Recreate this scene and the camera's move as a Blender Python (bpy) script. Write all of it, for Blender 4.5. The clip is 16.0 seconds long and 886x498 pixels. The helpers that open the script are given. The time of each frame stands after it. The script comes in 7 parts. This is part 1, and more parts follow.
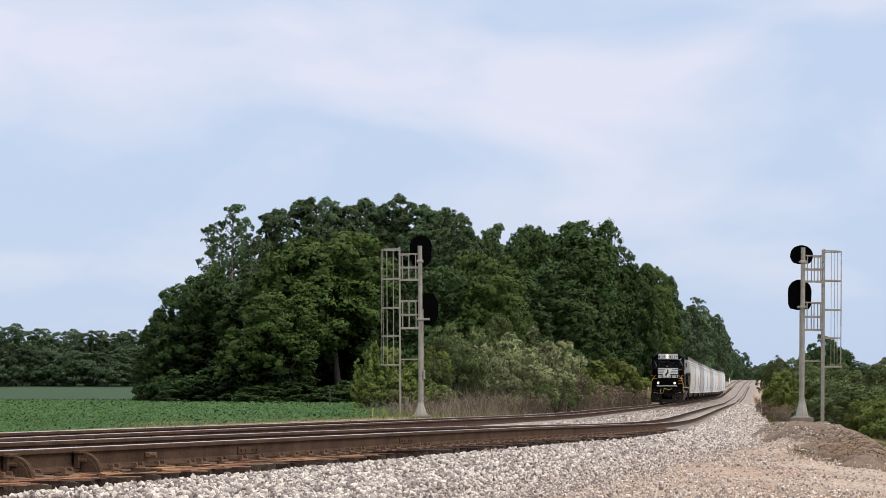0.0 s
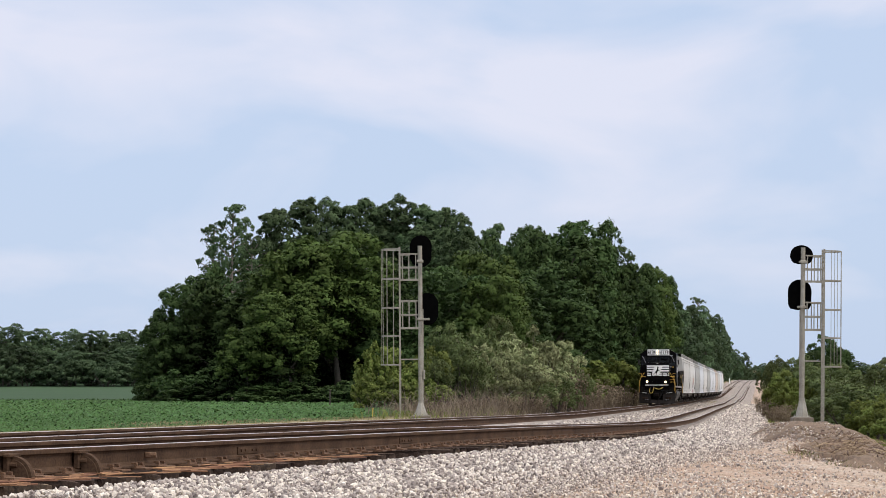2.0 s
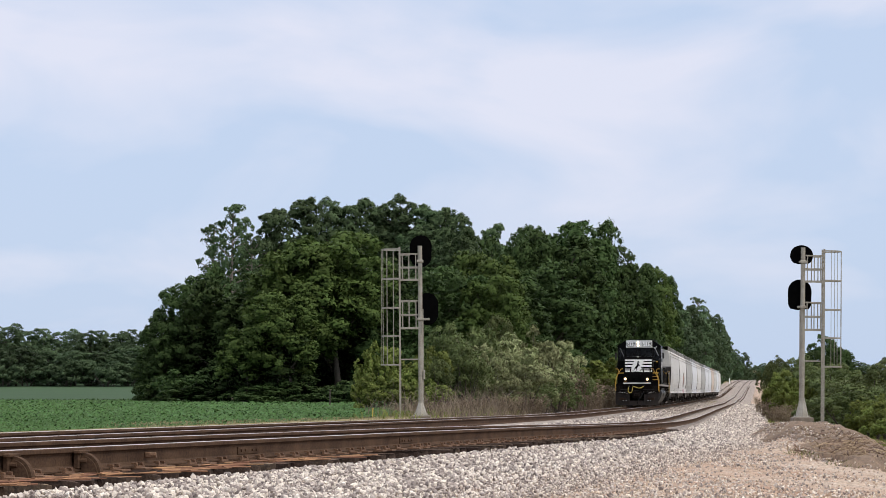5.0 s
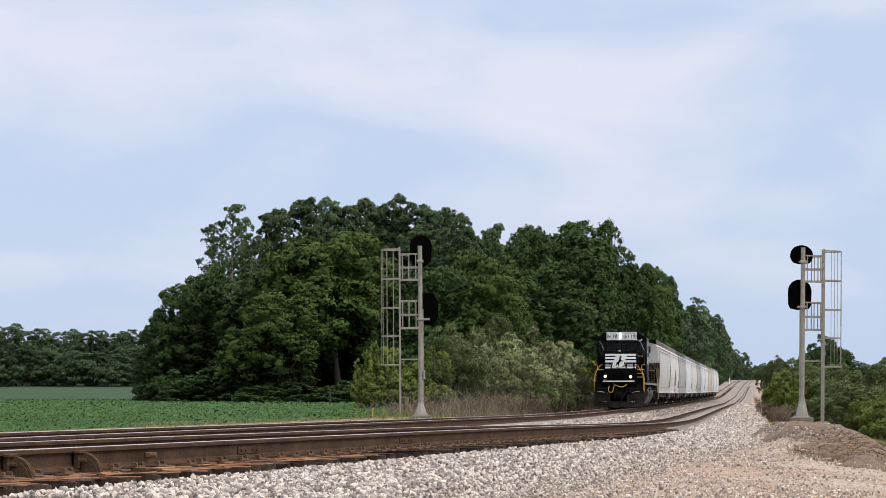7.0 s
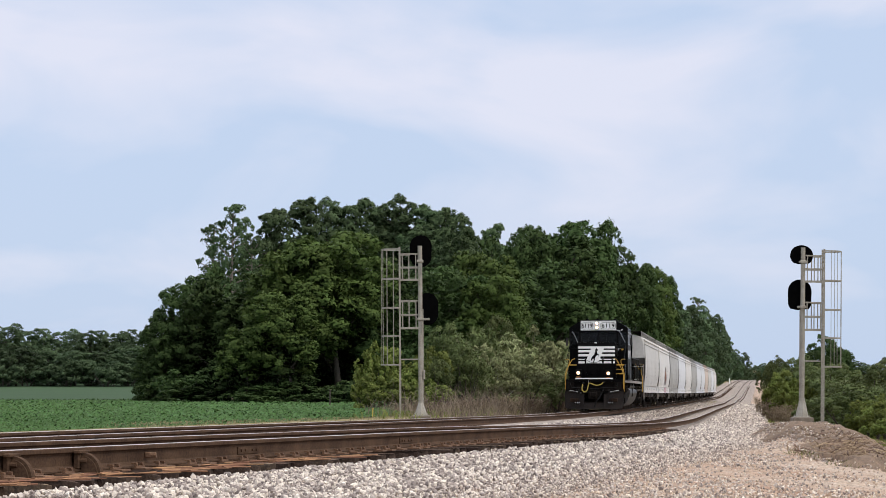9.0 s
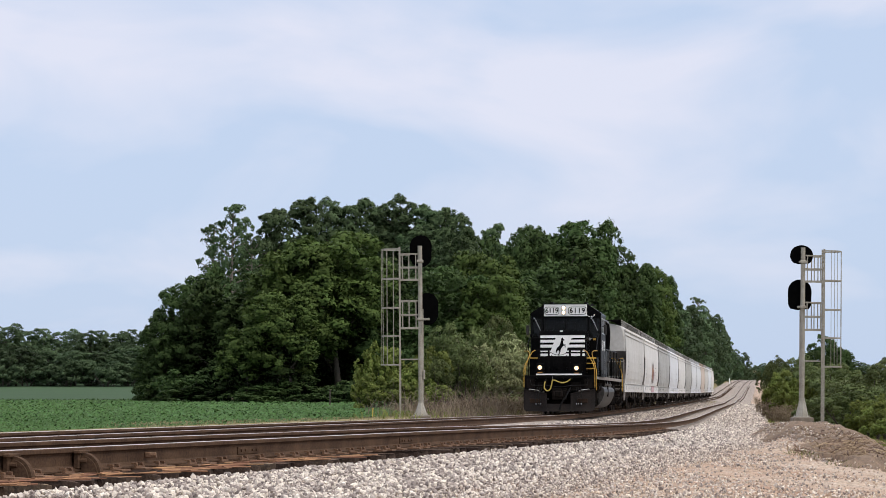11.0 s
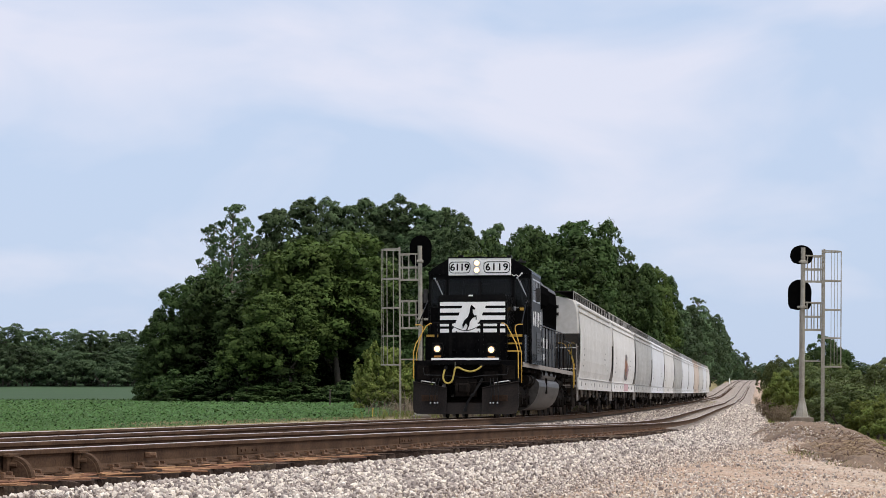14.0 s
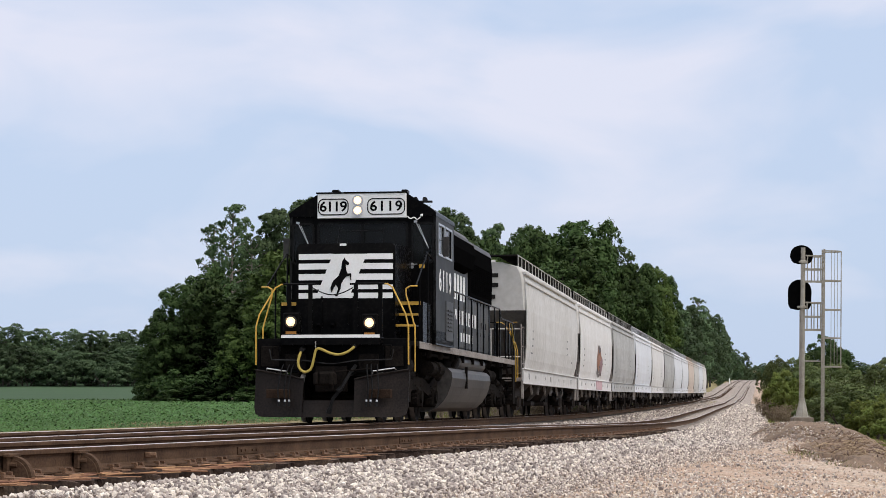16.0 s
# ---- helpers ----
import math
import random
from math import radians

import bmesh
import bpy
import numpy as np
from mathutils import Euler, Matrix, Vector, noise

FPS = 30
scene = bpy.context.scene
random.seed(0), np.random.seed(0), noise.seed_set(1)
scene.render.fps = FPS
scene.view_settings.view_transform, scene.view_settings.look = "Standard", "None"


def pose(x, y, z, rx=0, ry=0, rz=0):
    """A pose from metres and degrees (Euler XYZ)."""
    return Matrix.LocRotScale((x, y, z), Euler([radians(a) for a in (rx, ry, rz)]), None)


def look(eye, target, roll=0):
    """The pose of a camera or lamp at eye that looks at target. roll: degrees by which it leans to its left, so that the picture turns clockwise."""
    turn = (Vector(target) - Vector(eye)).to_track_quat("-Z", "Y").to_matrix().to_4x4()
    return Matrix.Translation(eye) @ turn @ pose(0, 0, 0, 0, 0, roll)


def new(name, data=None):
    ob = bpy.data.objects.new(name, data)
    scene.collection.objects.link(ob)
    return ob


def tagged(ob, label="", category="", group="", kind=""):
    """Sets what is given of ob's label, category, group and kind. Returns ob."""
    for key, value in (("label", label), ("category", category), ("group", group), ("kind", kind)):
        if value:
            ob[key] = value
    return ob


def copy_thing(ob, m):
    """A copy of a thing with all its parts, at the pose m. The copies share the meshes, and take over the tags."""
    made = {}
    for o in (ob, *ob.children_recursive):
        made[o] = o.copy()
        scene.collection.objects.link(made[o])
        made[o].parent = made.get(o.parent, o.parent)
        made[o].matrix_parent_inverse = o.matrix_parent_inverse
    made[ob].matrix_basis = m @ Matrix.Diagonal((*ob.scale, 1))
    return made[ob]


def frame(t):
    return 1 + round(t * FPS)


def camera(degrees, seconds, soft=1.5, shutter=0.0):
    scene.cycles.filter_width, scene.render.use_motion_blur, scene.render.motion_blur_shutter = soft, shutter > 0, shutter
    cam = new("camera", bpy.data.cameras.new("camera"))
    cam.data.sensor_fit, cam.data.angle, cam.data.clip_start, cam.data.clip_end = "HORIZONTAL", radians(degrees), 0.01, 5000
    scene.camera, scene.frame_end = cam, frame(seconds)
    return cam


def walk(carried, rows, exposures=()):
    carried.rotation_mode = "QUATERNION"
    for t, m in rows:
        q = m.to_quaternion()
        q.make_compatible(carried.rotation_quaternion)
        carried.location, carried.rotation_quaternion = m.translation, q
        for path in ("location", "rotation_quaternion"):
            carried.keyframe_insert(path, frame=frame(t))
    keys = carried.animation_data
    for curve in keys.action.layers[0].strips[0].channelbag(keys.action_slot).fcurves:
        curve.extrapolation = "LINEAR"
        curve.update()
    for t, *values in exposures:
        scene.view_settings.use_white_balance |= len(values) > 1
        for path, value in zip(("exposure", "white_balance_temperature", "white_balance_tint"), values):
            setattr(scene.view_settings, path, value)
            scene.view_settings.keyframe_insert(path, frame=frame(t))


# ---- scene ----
cam = camera(23.31, 16.0, soft=0.7)
EYE = (0.0, 0.0, 1.0)
STAND = Matrix.Translation(EYE) @ pose(0, 0, 0, 94.214, 0, 0)
walk(cam, [(0.0, STAND), (16.0, STAND)], exposures=[(0.0, 0.0), (16.0, 0.0)])

# ---------------------------------------------------------------- world and sun
world = bpy.data.worlds.new("sky")
scene.world = world
world.use_nodes = True
SUN_EL, SUN_AZ = 50.0, 120.0


CLOUDS = [
    (-0.173, 0.1566, 0.0684, 0.0224, 0.050),
    (-0.0427, 0.1592, 0.0447, 0.0289, 0.050),
    (-0.0219, 0.1331, 0.0289, 0.0158, 0.030),
    (0.0771, 0.1409, 0.0789, 0.0263, 0.055),
    (0.1553, 0.1279, 0.0447, 0.0158, 0.030),
    (0.1084, 0.1774, 0.0868, 0.0158, -0.040),
    (-0.1183, 0.1852, 0.0789, 0.0118, -0.030),
    (-0.1, 0.1019, 0.1105, 0.0158, -0.025),
    (0.1605, 0.0967, 0.0658, 0.0132, -0.025),
    (0.0094, 0.1722, 0.0237, 0.0316, -0.025),
]


def build_world():
    nt = world.node_tree
    nt.nodes.clear()
    out = nt.nodes.new("ShaderNodeOutputWorld")
    bg = nt.nodes.new("ShaderNodeBackground")
    sky = nt.nodes.new("ShaderNodeTexSky")
    sky.sky_type = "NISHITA"
    sky.sun_disc = False
    sky.sun_elevation = radians(SUN_EL)
    sky.sun_rotation = radians(SUN_AZ)
    sky.air_density, sky.dust_density, sky.ozone_density = 1.0, 2.0, 1.5
    tc = nt.nodes.new("ShaderNodeTexCoord")
    mp = nt.nodes.new("ShaderNodeMapping")
    mp.inputs["Scale"].default_value = (6.0, 6.0, 15.0)
    mp.inputs["Location"].default_value = (0.4, 0.2, 0.1)
    n1 = nt.nodes.new("ShaderNodeTexNoise")
    n1.inputs["Scale"].default_value = 1.0
    n1.inputs["Detail"].default_value = 5.0
    n1.inputs["Roughness"].default_value = 0.5
    n1.inputs["Distortion"].default_value = 0.4
    ramp = nt.nodes.new("ShaderNodeValToRGB")
    ramp.color_ramp.elements[0].position = 0.40
    ramp.color_ramp.elements[0].color = (5.95, 7.15, 9.35, 1)
    ramp.color_ramp.elements[1].position = 0.64
    ramp.color_ramp.elements[1].color = (8.3, 8.5, 9.95, 1)
    mix = nt.nodes.new("ShaderNodeMix")
    mix.data_type = "RGBA"
    mix.inputs["Factor"].default_value = 0.86
    L = nt.links.new
    L(tc.outputs["Generated"], mp.inputs["Vector"])
    L(mp.outputs["Vector"], n1.inputs["Vector"])
    # the clouds thin out towards the horizon
    xyz = nt.nodes.new("ShaderNodeSeparateXYZ")
    low = nt.nodes.new("ShaderNodeMapRange")
    low.inputs["From Min"].default_value, low.inputs["From Max"].default_value = 0.03, 0.125
    low.inputs["To Min"].default_value, low.inputs["To Max"].default_value = -0.09, 0.0
    add = nt.nodes.new("ShaderNodeMath")
    add.operation = "ADD"
    L(tc.outputs["Generated"], xyz.inputs["Vector"])
    L(xyz.outputs["Z"], low.inputs["Value"])
    # soft banks of cloud: centre and half-widths in the direction's x and z, and how much they whiten or thin
    warp = nt.nodes.new("ShaderNodeVectorMath")
    warp.operation = "MULTIPLY_ADD"
    warp.inputs[1].default_value = (0.07, 0.0, 0.035)
    L(n1.outputs["Color"], warp.inputs[0])
    L(tc.outputs["Generated"], warp.inputs[2])
    total = n1.outputs["Fac"]
    for cx, cz, rx, rz, amount in CLOUDS:
        mv = nt.nodes.new("ShaderNodeMapping")
        mv.inputs["Location"].default_value = (-(cx + 0.035) / rx, 0, -(cz + 0.0175) / rz)
        mv.inputs["Scale"].default_value = (1 / rx, 0.0, 1 / rz)
        ln = nt.nodes.new("ShaderNodeVectorMath")
        ln.operation = "LENGTH"
        fade = nt.nodes.new("ShaderNodeMapRange")
        fade.interpolation_type = "SMOOTHSTEP"
        fade.inputs["From Min"].default_value, fade.inputs["From Max"].default_value = 0.35, 1.35
        fade.inputs["To Min"].default_value, fade.inputs["To Max"].default_value = amount, 0.0
        plus = nt.nodes.new("ShaderNodeMath")
        plus.operation = "ADD"
        L(warp.outputs["Vector"], mv.inputs["Vector"])
        L(mv.outputs["Vector"], ln.inputs[0])
        L(ln.outputs["Value"], fade.inputs["Value"])
        L(fade.outputs["Result"], plus.inputs[0])
        L(total, plus.inputs[1])
        total = plus.outputs[0]
    L(low.outputs["Result"], add.inputs[0])
    L(total, add.inputs[1])
    L(add.outputs[0], ramp.inputs["Fac"])
    L(sky.outputs["Color"], mix.inputs[6])
    L(ramp.outputs["Color"], mix.inputs[7])
    # an overcast sky grows brighter towards the zenith
    rise = nt.nodes.new("ShaderNodeMapRange")
    rise.inputs["From Min"].default_value, rise.inputs["From Max"].default_value = 0.2, 1.0
    L(xyz.outputs["Z"], rise.inputs["Value"])
    tint = nt.nodes.new("ShaderNodeMix")
    tint.data_type = "RGBA"
    tint.inputs[6].default_value, tint.inputs[7].default_value = (1, 1, 1, 1), (2.7, 2.4, 1.95, 1)
    L(rise.outputs["Result"], tint.inputs["Factor"])
    lift = nt.nodes.new("ShaderNodeVectorMath")
    lift.operation = "MULTIPLY"
    L(mix.outputs[2], lift.inputs[0])
    L(tint.outputs[2], lift.inputs[1])
    L(lift.outputs["Vector"], bg.inputs["Color"])
    bg.inputs["Strength"].default_value = 0.1
    L(bg.outputs["Background"], out.inputs["Surface"])


build_world()
sun_data = bpy.data.lights.new("sun", "SUN")
sun_data.energy, sun_data.angle, sun_data.color = 1.4, radians(24), (1.0, 0.92, 0.82)
sun = new("sun", sun_data)
az, el = radians(SUN_AZ), radians(SUN_EL)
sun_dir = Vector((math.sin(az) * math.cos(el), math.cos(az) * math.cos(el), math.sin(el)))
sun.matrix_basis = look(sun_dir * 60, (0, 0, 0))

# ---------------------------------------------------------------- materials


def material(name, base, rough=0.8, metal=0.0, vary=None, scale=4.0, fine=60.0, amount=0.35, bump=0.0, bump_scale=80.0,
             island=0.0, objrand=0.0, coat=0.0, spec=0.5, space="Object"):
    """Base colour with two scales of noise towards the colour vary, island or object variation, and fine relief."""
    m = bpy.data.materials.new(name)
    m.use_nodes = True
    nt = m.node_tree
    b = nt.nodes["Principled BSDF"]
    b.inputs["Roughness"].default_value = rough
    b.inputs["Metallic"].default_value = metal
    b.inputs["Specular IOR Level"].default_value = spec
    b.inputs["Coat Weight"].default_value = coat
    L = nt.links.new
    tc = nt.nodes.new("ShaderNodeTexCoord")
    base = (*base, 1)
    col = None
    if vary is not None:
        big = nt.nodes.new("ShaderNodeTexNoise")
        big.inputs["Scale"].default_value, big.inputs["Detail"].default_value = scale, 4.0
        small = nt.nodes.new("ShaderNodeTexNoise")
        small.inputs["Scale"].default_value, small.inputs["Detail"].default_value = fine, 3.0
        L(tc.outputs[space], big.inputs["Vector"])
        L(tc.outputs[space], small.inputs["Vector"])
        add = nt.nodes.new("ShaderNodeMath")
        add.operation = "ADD"
        L(big.outputs["Fac"], add.inputs[0])
        L(small.outputs["Fac"], add.inputs[1])
        rng = nt.nodes.new("ShaderNodeMapRange")
        rng.inputs["From Min"].default_value, rng.inputs["From Max"].default_value = 0.75, 1.3
        rng.inputs["To Max"].default_value = min(1.0, amount * 2)
        L(add.outputs[0], rng.inputs["Value"])
        mix = nt.nodes.new("ShaderNodeMix")
        mix.data_type = "RGBA"
        mix.inputs[6].default_value = base
        mix.inputs[7].default_value = (*vary, 1)
        L(rng.outputs["Result"], mix.inputs["Factor"])
        col = mix.outputs[2]
        rr = nt.nodes.new("ShaderNodeMapRange")
        rr.inputs["To Min"].default_value, rr.inputs["To Max"].default_value = max(0.02, rough - 0.12), min(1.0, rough + 0.12)
        L(small.outputs["Fac"], rr.inputs["Value"])
        L(rr.outputs["Result"], b.inputs["Roughness"])
    if island or objrand:
        if island:
            src = nt.nodes.new("ShaderNodeNewGeometry").outputs["Random Per Island"]
        else:
            src = nt.nodes.new("ShaderNodeObjectInfo").outputs["Random"]
        amt = island or objrand
        hs = nt.nodes.new("ShaderNodeHueSaturation")
        v = nt.nodes.new("ShaderNodeMapRange")
        v.inputs["To Min"].default_value, v.inputs["To Max"].default_value = 1 - amt, 1 + amt
        L(src, v.inputs["Value"])
        L(v.outputs["Result"], hs.inputs["Value"])
        h = nt.nodes.new("ShaderNodeMapRange")
        h.inputs["To Min"].default_value, h.inputs["To Max"].default_value = 0.5 - amt * 0.035, 0.5 + amt * 0.035
        L(src, h.inputs["Value"])
        L(h.outputs["Result"], hs.inputs["Hue"])
        if col is not None:
            L(col, hs.inputs["Color"])
        else:
            hs.inputs["Color"].default_value = base
        col = hs.outputs["Color"]
    if col is not None:
        L(col, b.inputs["Base Color"])
    else:
        b.inputs["Base Color"].default_value = base
    if bump:
        n = nt.nodes.new("ShaderNodeTexNoise")
        n.inputs["Scale"].default_value, n.inputs["Detail"].default_value = bump_scale, 4.0
        L(tc.outputs[space], n.inputs["Vector"])
        bp = nt.nodes.new("ShaderNodeBump")
        bp.inputs["Strength"].default_value = bump
        bp.inputs["Distance"].default_value = 0.02
        L(n.outputs["Fac"], bp.inputs["Height"])
        L(bp.outputs["Normal"], b.inputs["Normal"])
    return m


def glowing(name, colour, strength):
    m = bpy.data.materials.new(name)
    m.use_nodes = True
    b = m.node_tree.nodes["Principled BSDF"]
    b.inputs["Base Color"].default_value = (*[c * 0.1 for c in colour], 1)
    b.inputs["Emission Color"].default_value = (*colour, 1)
    b.inputs["Emission Strength"].default_value = strength
    return m


def pebbled(m, scale, low=0.55, high=1.35, depth=0.015, strength=0.8):
    """Breaks a ground material up into pebble-sized cells of differing lightness, with relief."""
    nt = m.node_tree
    b = nt.nodes["Principled BSDF"]
    src = b.inputs["Base Color"].links[0].from_socket
    tc = nt.nodes.new("ShaderNodeTexCoord")
    vo = nt.nodes.new("ShaderNodeTexVoronoi")
    vo.inputs["Scale"].default_value = scale
    vo.inputs["Randomness"].default_value = 1.0
    nt.links.new(tc.outputs["Object"], vo.inputs["Vector"])
    bw = nt.nodes.new("ShaderNodeSeparateColor")
    nt.links.new(vo.outputs["Color"], bw.inputs["Color"])
    v = nt.nodes.new("ShaderNodeMapRange")
    v.inputs["To Min"].default_value, v.inputs["To Max"].default_value = low, high
    nt.links.new(bw.outputs["Red"], v.inputs["Value"])
    hs = nt.nodes.new("ShaderNodeHueSaturation")
    nt.links.new(src, hs.inputs["Color"])
    nt.links.new(v.outputs["Result"], hs.inputs["Value"])
    nt.links.new(hs.outputs["Color"], b.inputs["Base Color"])
    bp = nt.nodes.new("ShaderNodeBump")
    bp.invert = True
    bp.inputs["Strength"].default_value, bp.inputs["Distance"].default_value = strength, depth
    nt.links.new(vo.outputs["Distance"], bp.inputs["Height"])
    nt.links.new(bp.outputs["Normal"], b.inputs["Normal"])
    return m


M_GRASS = material("dry_grass_ground", (0.27, 0.215, 0.12), 0.95, spec=0.1, vary=(0.16, 0.15, 0.06), scale=0.25, fine=6.0, amount=0.5, bump=0.6, bump_scale=9.0)
M_SOIL = material("field_soil", (0.046, 0.088, 0.030), 0.95, spec=0.1, vary=(0.062, 0.110, 0.037), scale=0.1, fine=3.0, bump=0.5, bump_scale=6.0)
# darker than the loose stones: shade between them put into the bed's colour
M_BALLAST = material("gap_shaded_ballast", (0.19, 0.155, 0.13), 0.9, vary=(0.40, 0.335, 0.29), scale=1.5, fine=22.0, amount=0.5, bump=1.0, bump_scale=20.0)
M_ROAD = material("gravel_road_dirt", (0.42, 0.335, 0.262), 0.92, vary=(0.30, 0.175, 0.105), scale=0.28, fine=5.0, amount=0.6, bump=0.9, bump_scale=24.0)
M_MOUND = material("mound_earth", (0.105, 0.064, 0.039), 0.95, vary=(0.205, 0.138, 0.088), scale=0.8, fine=12.0, amount=0.5, bump=0.9, bump_scale=14.0)
# duller, bluer green than the near field: haze mixed into the crop colour
M_CROP_HAZED = material("hazed_crop_green", (0.038, 0.070, 0.034), 0.95, spec=0.1, vary=(0.055, 0.090, 0.045), scale=0.06, fine=1.5, bump=0.4, bump_scale=3.0)
pebbled(M_SOIL, 7.0, 0.55, 1.4, 0.05, 0.8)
pebbled(M_BALLAST, 16.0, 0.5, 1.5, 0.03, 1.0)
pebbled(M_ROAD, 30.0, 0.55, 1.45)
pebbled(M_MOUND, 22.0, 0.6, 1.4)
M_STONE = material("ballast_stone", (0.57, 0.505, 0.455), 0.9, spec=0.1, vary=(0.36, 0.30, 0.255), scale=9.0, fine=90.0, amount=0.4, bump=0.4, bump_scale=70.0, island=0.62)
M_RAIL = material("weathered_rail_steel", (0.050, 0.030, 0.020), 0.8, metal=0.0, spec=0.05, vary=(0.125, 0.076, 0.048), scale=3.0, fine=50.0, amount=0.45, bump=0.2, bump_scale=60.0)
M_RAILHEAD = material("polished_rail_head", (0.70, 0.62, 0.57), 0.40, metal=0.75, vary=(0.30, 0.22, 0.185), scale=2.0, fine=30.0, amount=0.3)
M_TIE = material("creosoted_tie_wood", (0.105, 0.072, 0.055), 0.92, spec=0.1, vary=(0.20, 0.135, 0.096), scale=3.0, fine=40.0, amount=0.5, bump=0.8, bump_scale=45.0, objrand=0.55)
M_TIE_SIDE = material("creosote_gap_shade", (0.034, 0.026, 0.022), 0.95, spec=0.05, vary=(0.090, 0.062, 0.047), scale=4.0, fine=40.0, amount=0.5, bump=0.6, bump_scale=40.0, objrand=0.4)
M_RUST = material("rusty_steel", (0.105, 0.054, 0.031), 0.85, metal=0.1, vary=(0.22, 0.125, 0.070), scale=8.0, fine=80.0, amount=0.5, bump=0.4, bump_scale=90.0)

# ---------------------------------------------------------------- helpers for meshes


def mesh_object(name, bm, mat, parent=None, label="", smooth=False):
    me = bpy.data.meshes.new(name)
    bm.to_mesh(me)
    bm.free()
    for x in mat if isinstance(mat, (list, tuple)) else [mat]:
        me.materials.append(x)
    if smooth:
        for p in me.polygons:
            p.use_smooth = True
    ob = new(name, me)
    if parent is not None:
        ob.parent = parent
    return tagged(ob, label)


def part(name, bm, mat, parent, label="", smooth=False):
    return mesh_object(name, bm, mat, parent, label, smooth)


def raw_mesh(name, verts, faces, mats, smooth=False, parent=None, slots=None, normals=None):
    """A mesh from vertex and face arrays; faces is an (n, k) array."""
    verts, faces = np.asarray(verts, np.float32), np.asarray(faces, np.int32)
    me = bpy.data.meshes.new(name)
    n, k = faces.shape
    me.vertices.add(len(verts))
    me.vertices.foreach_set("co", verts.ravel())
    me.loops.add(n * k)
    me.loops.foreach_set("vertex_index", faces.ravel())
    me.polygons.add(n)
    me.polygons.foreach_set("loop_start", np.arange(0, n * k, k, dtype=np.int32))
    if slots is not None:
        me.polygons.foreach_set("material_index", np.asarray(slots, np.int32))
    me.polygons.foreach_set("use_smooth", np.full(n, smooth))
    for m in mats if isinstance(mats, (list, tuple)) else [mats]:
        me.materials.append(m)
    me.update(calc_edges=True)
    me.validate()
    if normals is not None:
        me.polygons.foreach_set("use_smooth", np.full(n, True))
        me.normals_split_custom_set_from_vertices(np.asarray(normals, float).tolist())
    ob = new(name, me)
    if parent is not None:
        ob.parent = parent
    return ob


def add_box(bm, centre, size, rot=None, bevel=0.0, slot=0):
    """A box, with bevelled edges if asked, into bm."""
    m = Matrix.Translation(centre) @ (rot.to_4x4() if rot is not None else Matrix.Identity(4)) @ Matrix.Diagonal((*size, 1))
    r = bmesh.ops.create_cube(bm, size=1.0, matrix=m)
    vs = r["verts"]
    fs = {f for v in vs for f in v.link_faces}
    if bevel:
        es = list({e for v in vs for e in v.link_edges})
        rb = bmesh.ops.bevel(bm, geom=es, offset=bevel, segments=1, affect="EDGES", clamp_overlap=True)
        fs = {f for f in bm.faces if f.index == -1} | set(rb["faces"]) | {f for f in fs if f.is_valid}
    for f in fs:
        if f.is_valid:
            f.material_index = slot
    return vs


def add_rod(bm, a, b, r, sides=6, r2=None, slot=0, caps=True):
    """A straight rod from a to b."""
    a, b = Vector(a), Vector(b)
    d = b - a
    q = d.to_track_quat("Z", "Y").to_matrix().to_4x4()
    m = Matrix.Translation((a + b) / 2) @ q
    res = bmesh.ops.create_cone(bm, cap_ends=caps, segments=sides, radius1=r, radius2=r if r2 is None else r2, depth=d.length, matrix=m)
    for f in {f for v in res["verts"] for f in v.link_faces}:
        f.material_index = slot
    return res["verts"]


def add_path(bm, pts, r, sides=6, slot=0):
    """A bent pipe through pts."""
    pts = [Vector(p) for p in pts]
    rings = []
    for i, p in enumerate(pts):
        d = (pts[min(i + 1, len(pts) - 1)] - pts[max(i - 1, 0)]).normalized()
        q = d.to_track_quat("Z", "Y")
        ring = [bm.verts.new(p + q @ Vector((r * math.cos(2 * math.pi * k / sides), r * math.sin(2 * math.pi * k / sides), 0))) for k in range(sides)]
        if rings:
            prev = rings[-1]
            best = min(range(sides), key=lambda o: sum((ring[(k + o) % sides].co - prev[k].co).length for k in range(sides)))
            ring = ring[best:] + ring[:best]
        rings.append(ring)
    for a, b in zip(rings, rings[1:]):
        for k in range(sides):
            f = bm.faces.new((a[k], a[(k + 1) % sides], b[(k + 1) % sides], b[k]))
            f.material_index = slot
    for ring, flip in ((rings[0], True), (rings[-1], False)):
        f = bm.faces.new(ring[::-1] if flip else ring)
        f.material_index = slot


def add_prism(bm, outline, axis, a, b, slot=0):
    """An outline of (p, q) pairs drawn out along an axis from a to b. axis x: (y, z), y: (x, z), z: (x, y)."""
    def at(p, q, t):
        return {"x": (t, p, q), "y": (p, t, q), "z": (p, q, t)}[axis]
    va = [bm.verts.new(at(p, q, a)) for p, q in outline]
    vb = [bm.verts.new(at(p, q, b)) for p, q in outline]
    n = len(outline)
    fs = [bm.faces.new((va[i], va[(i + 1) % n], vb[(i + 1) % n], vb[i])) for i in range(n)]
    fs += [bm.faces.new(va[::-1]), bm.faces.new(vb)]
    for f in fs:
        f.material_index = slot
    bmesh.ops.recalc_face_normals(bm, faces=fs)
    return fs


def empty(name, m=None):
    ob = new(name)
    ob.empty_display_size = 0.2
    if m is not None:
        ob.matrix_basis = m
    return ob


# ---------------------------------------------------------------- lie of the land
Z_EYE = EYE[2]
GRID = np.arange(-120.0, 4001.0, 1.0)


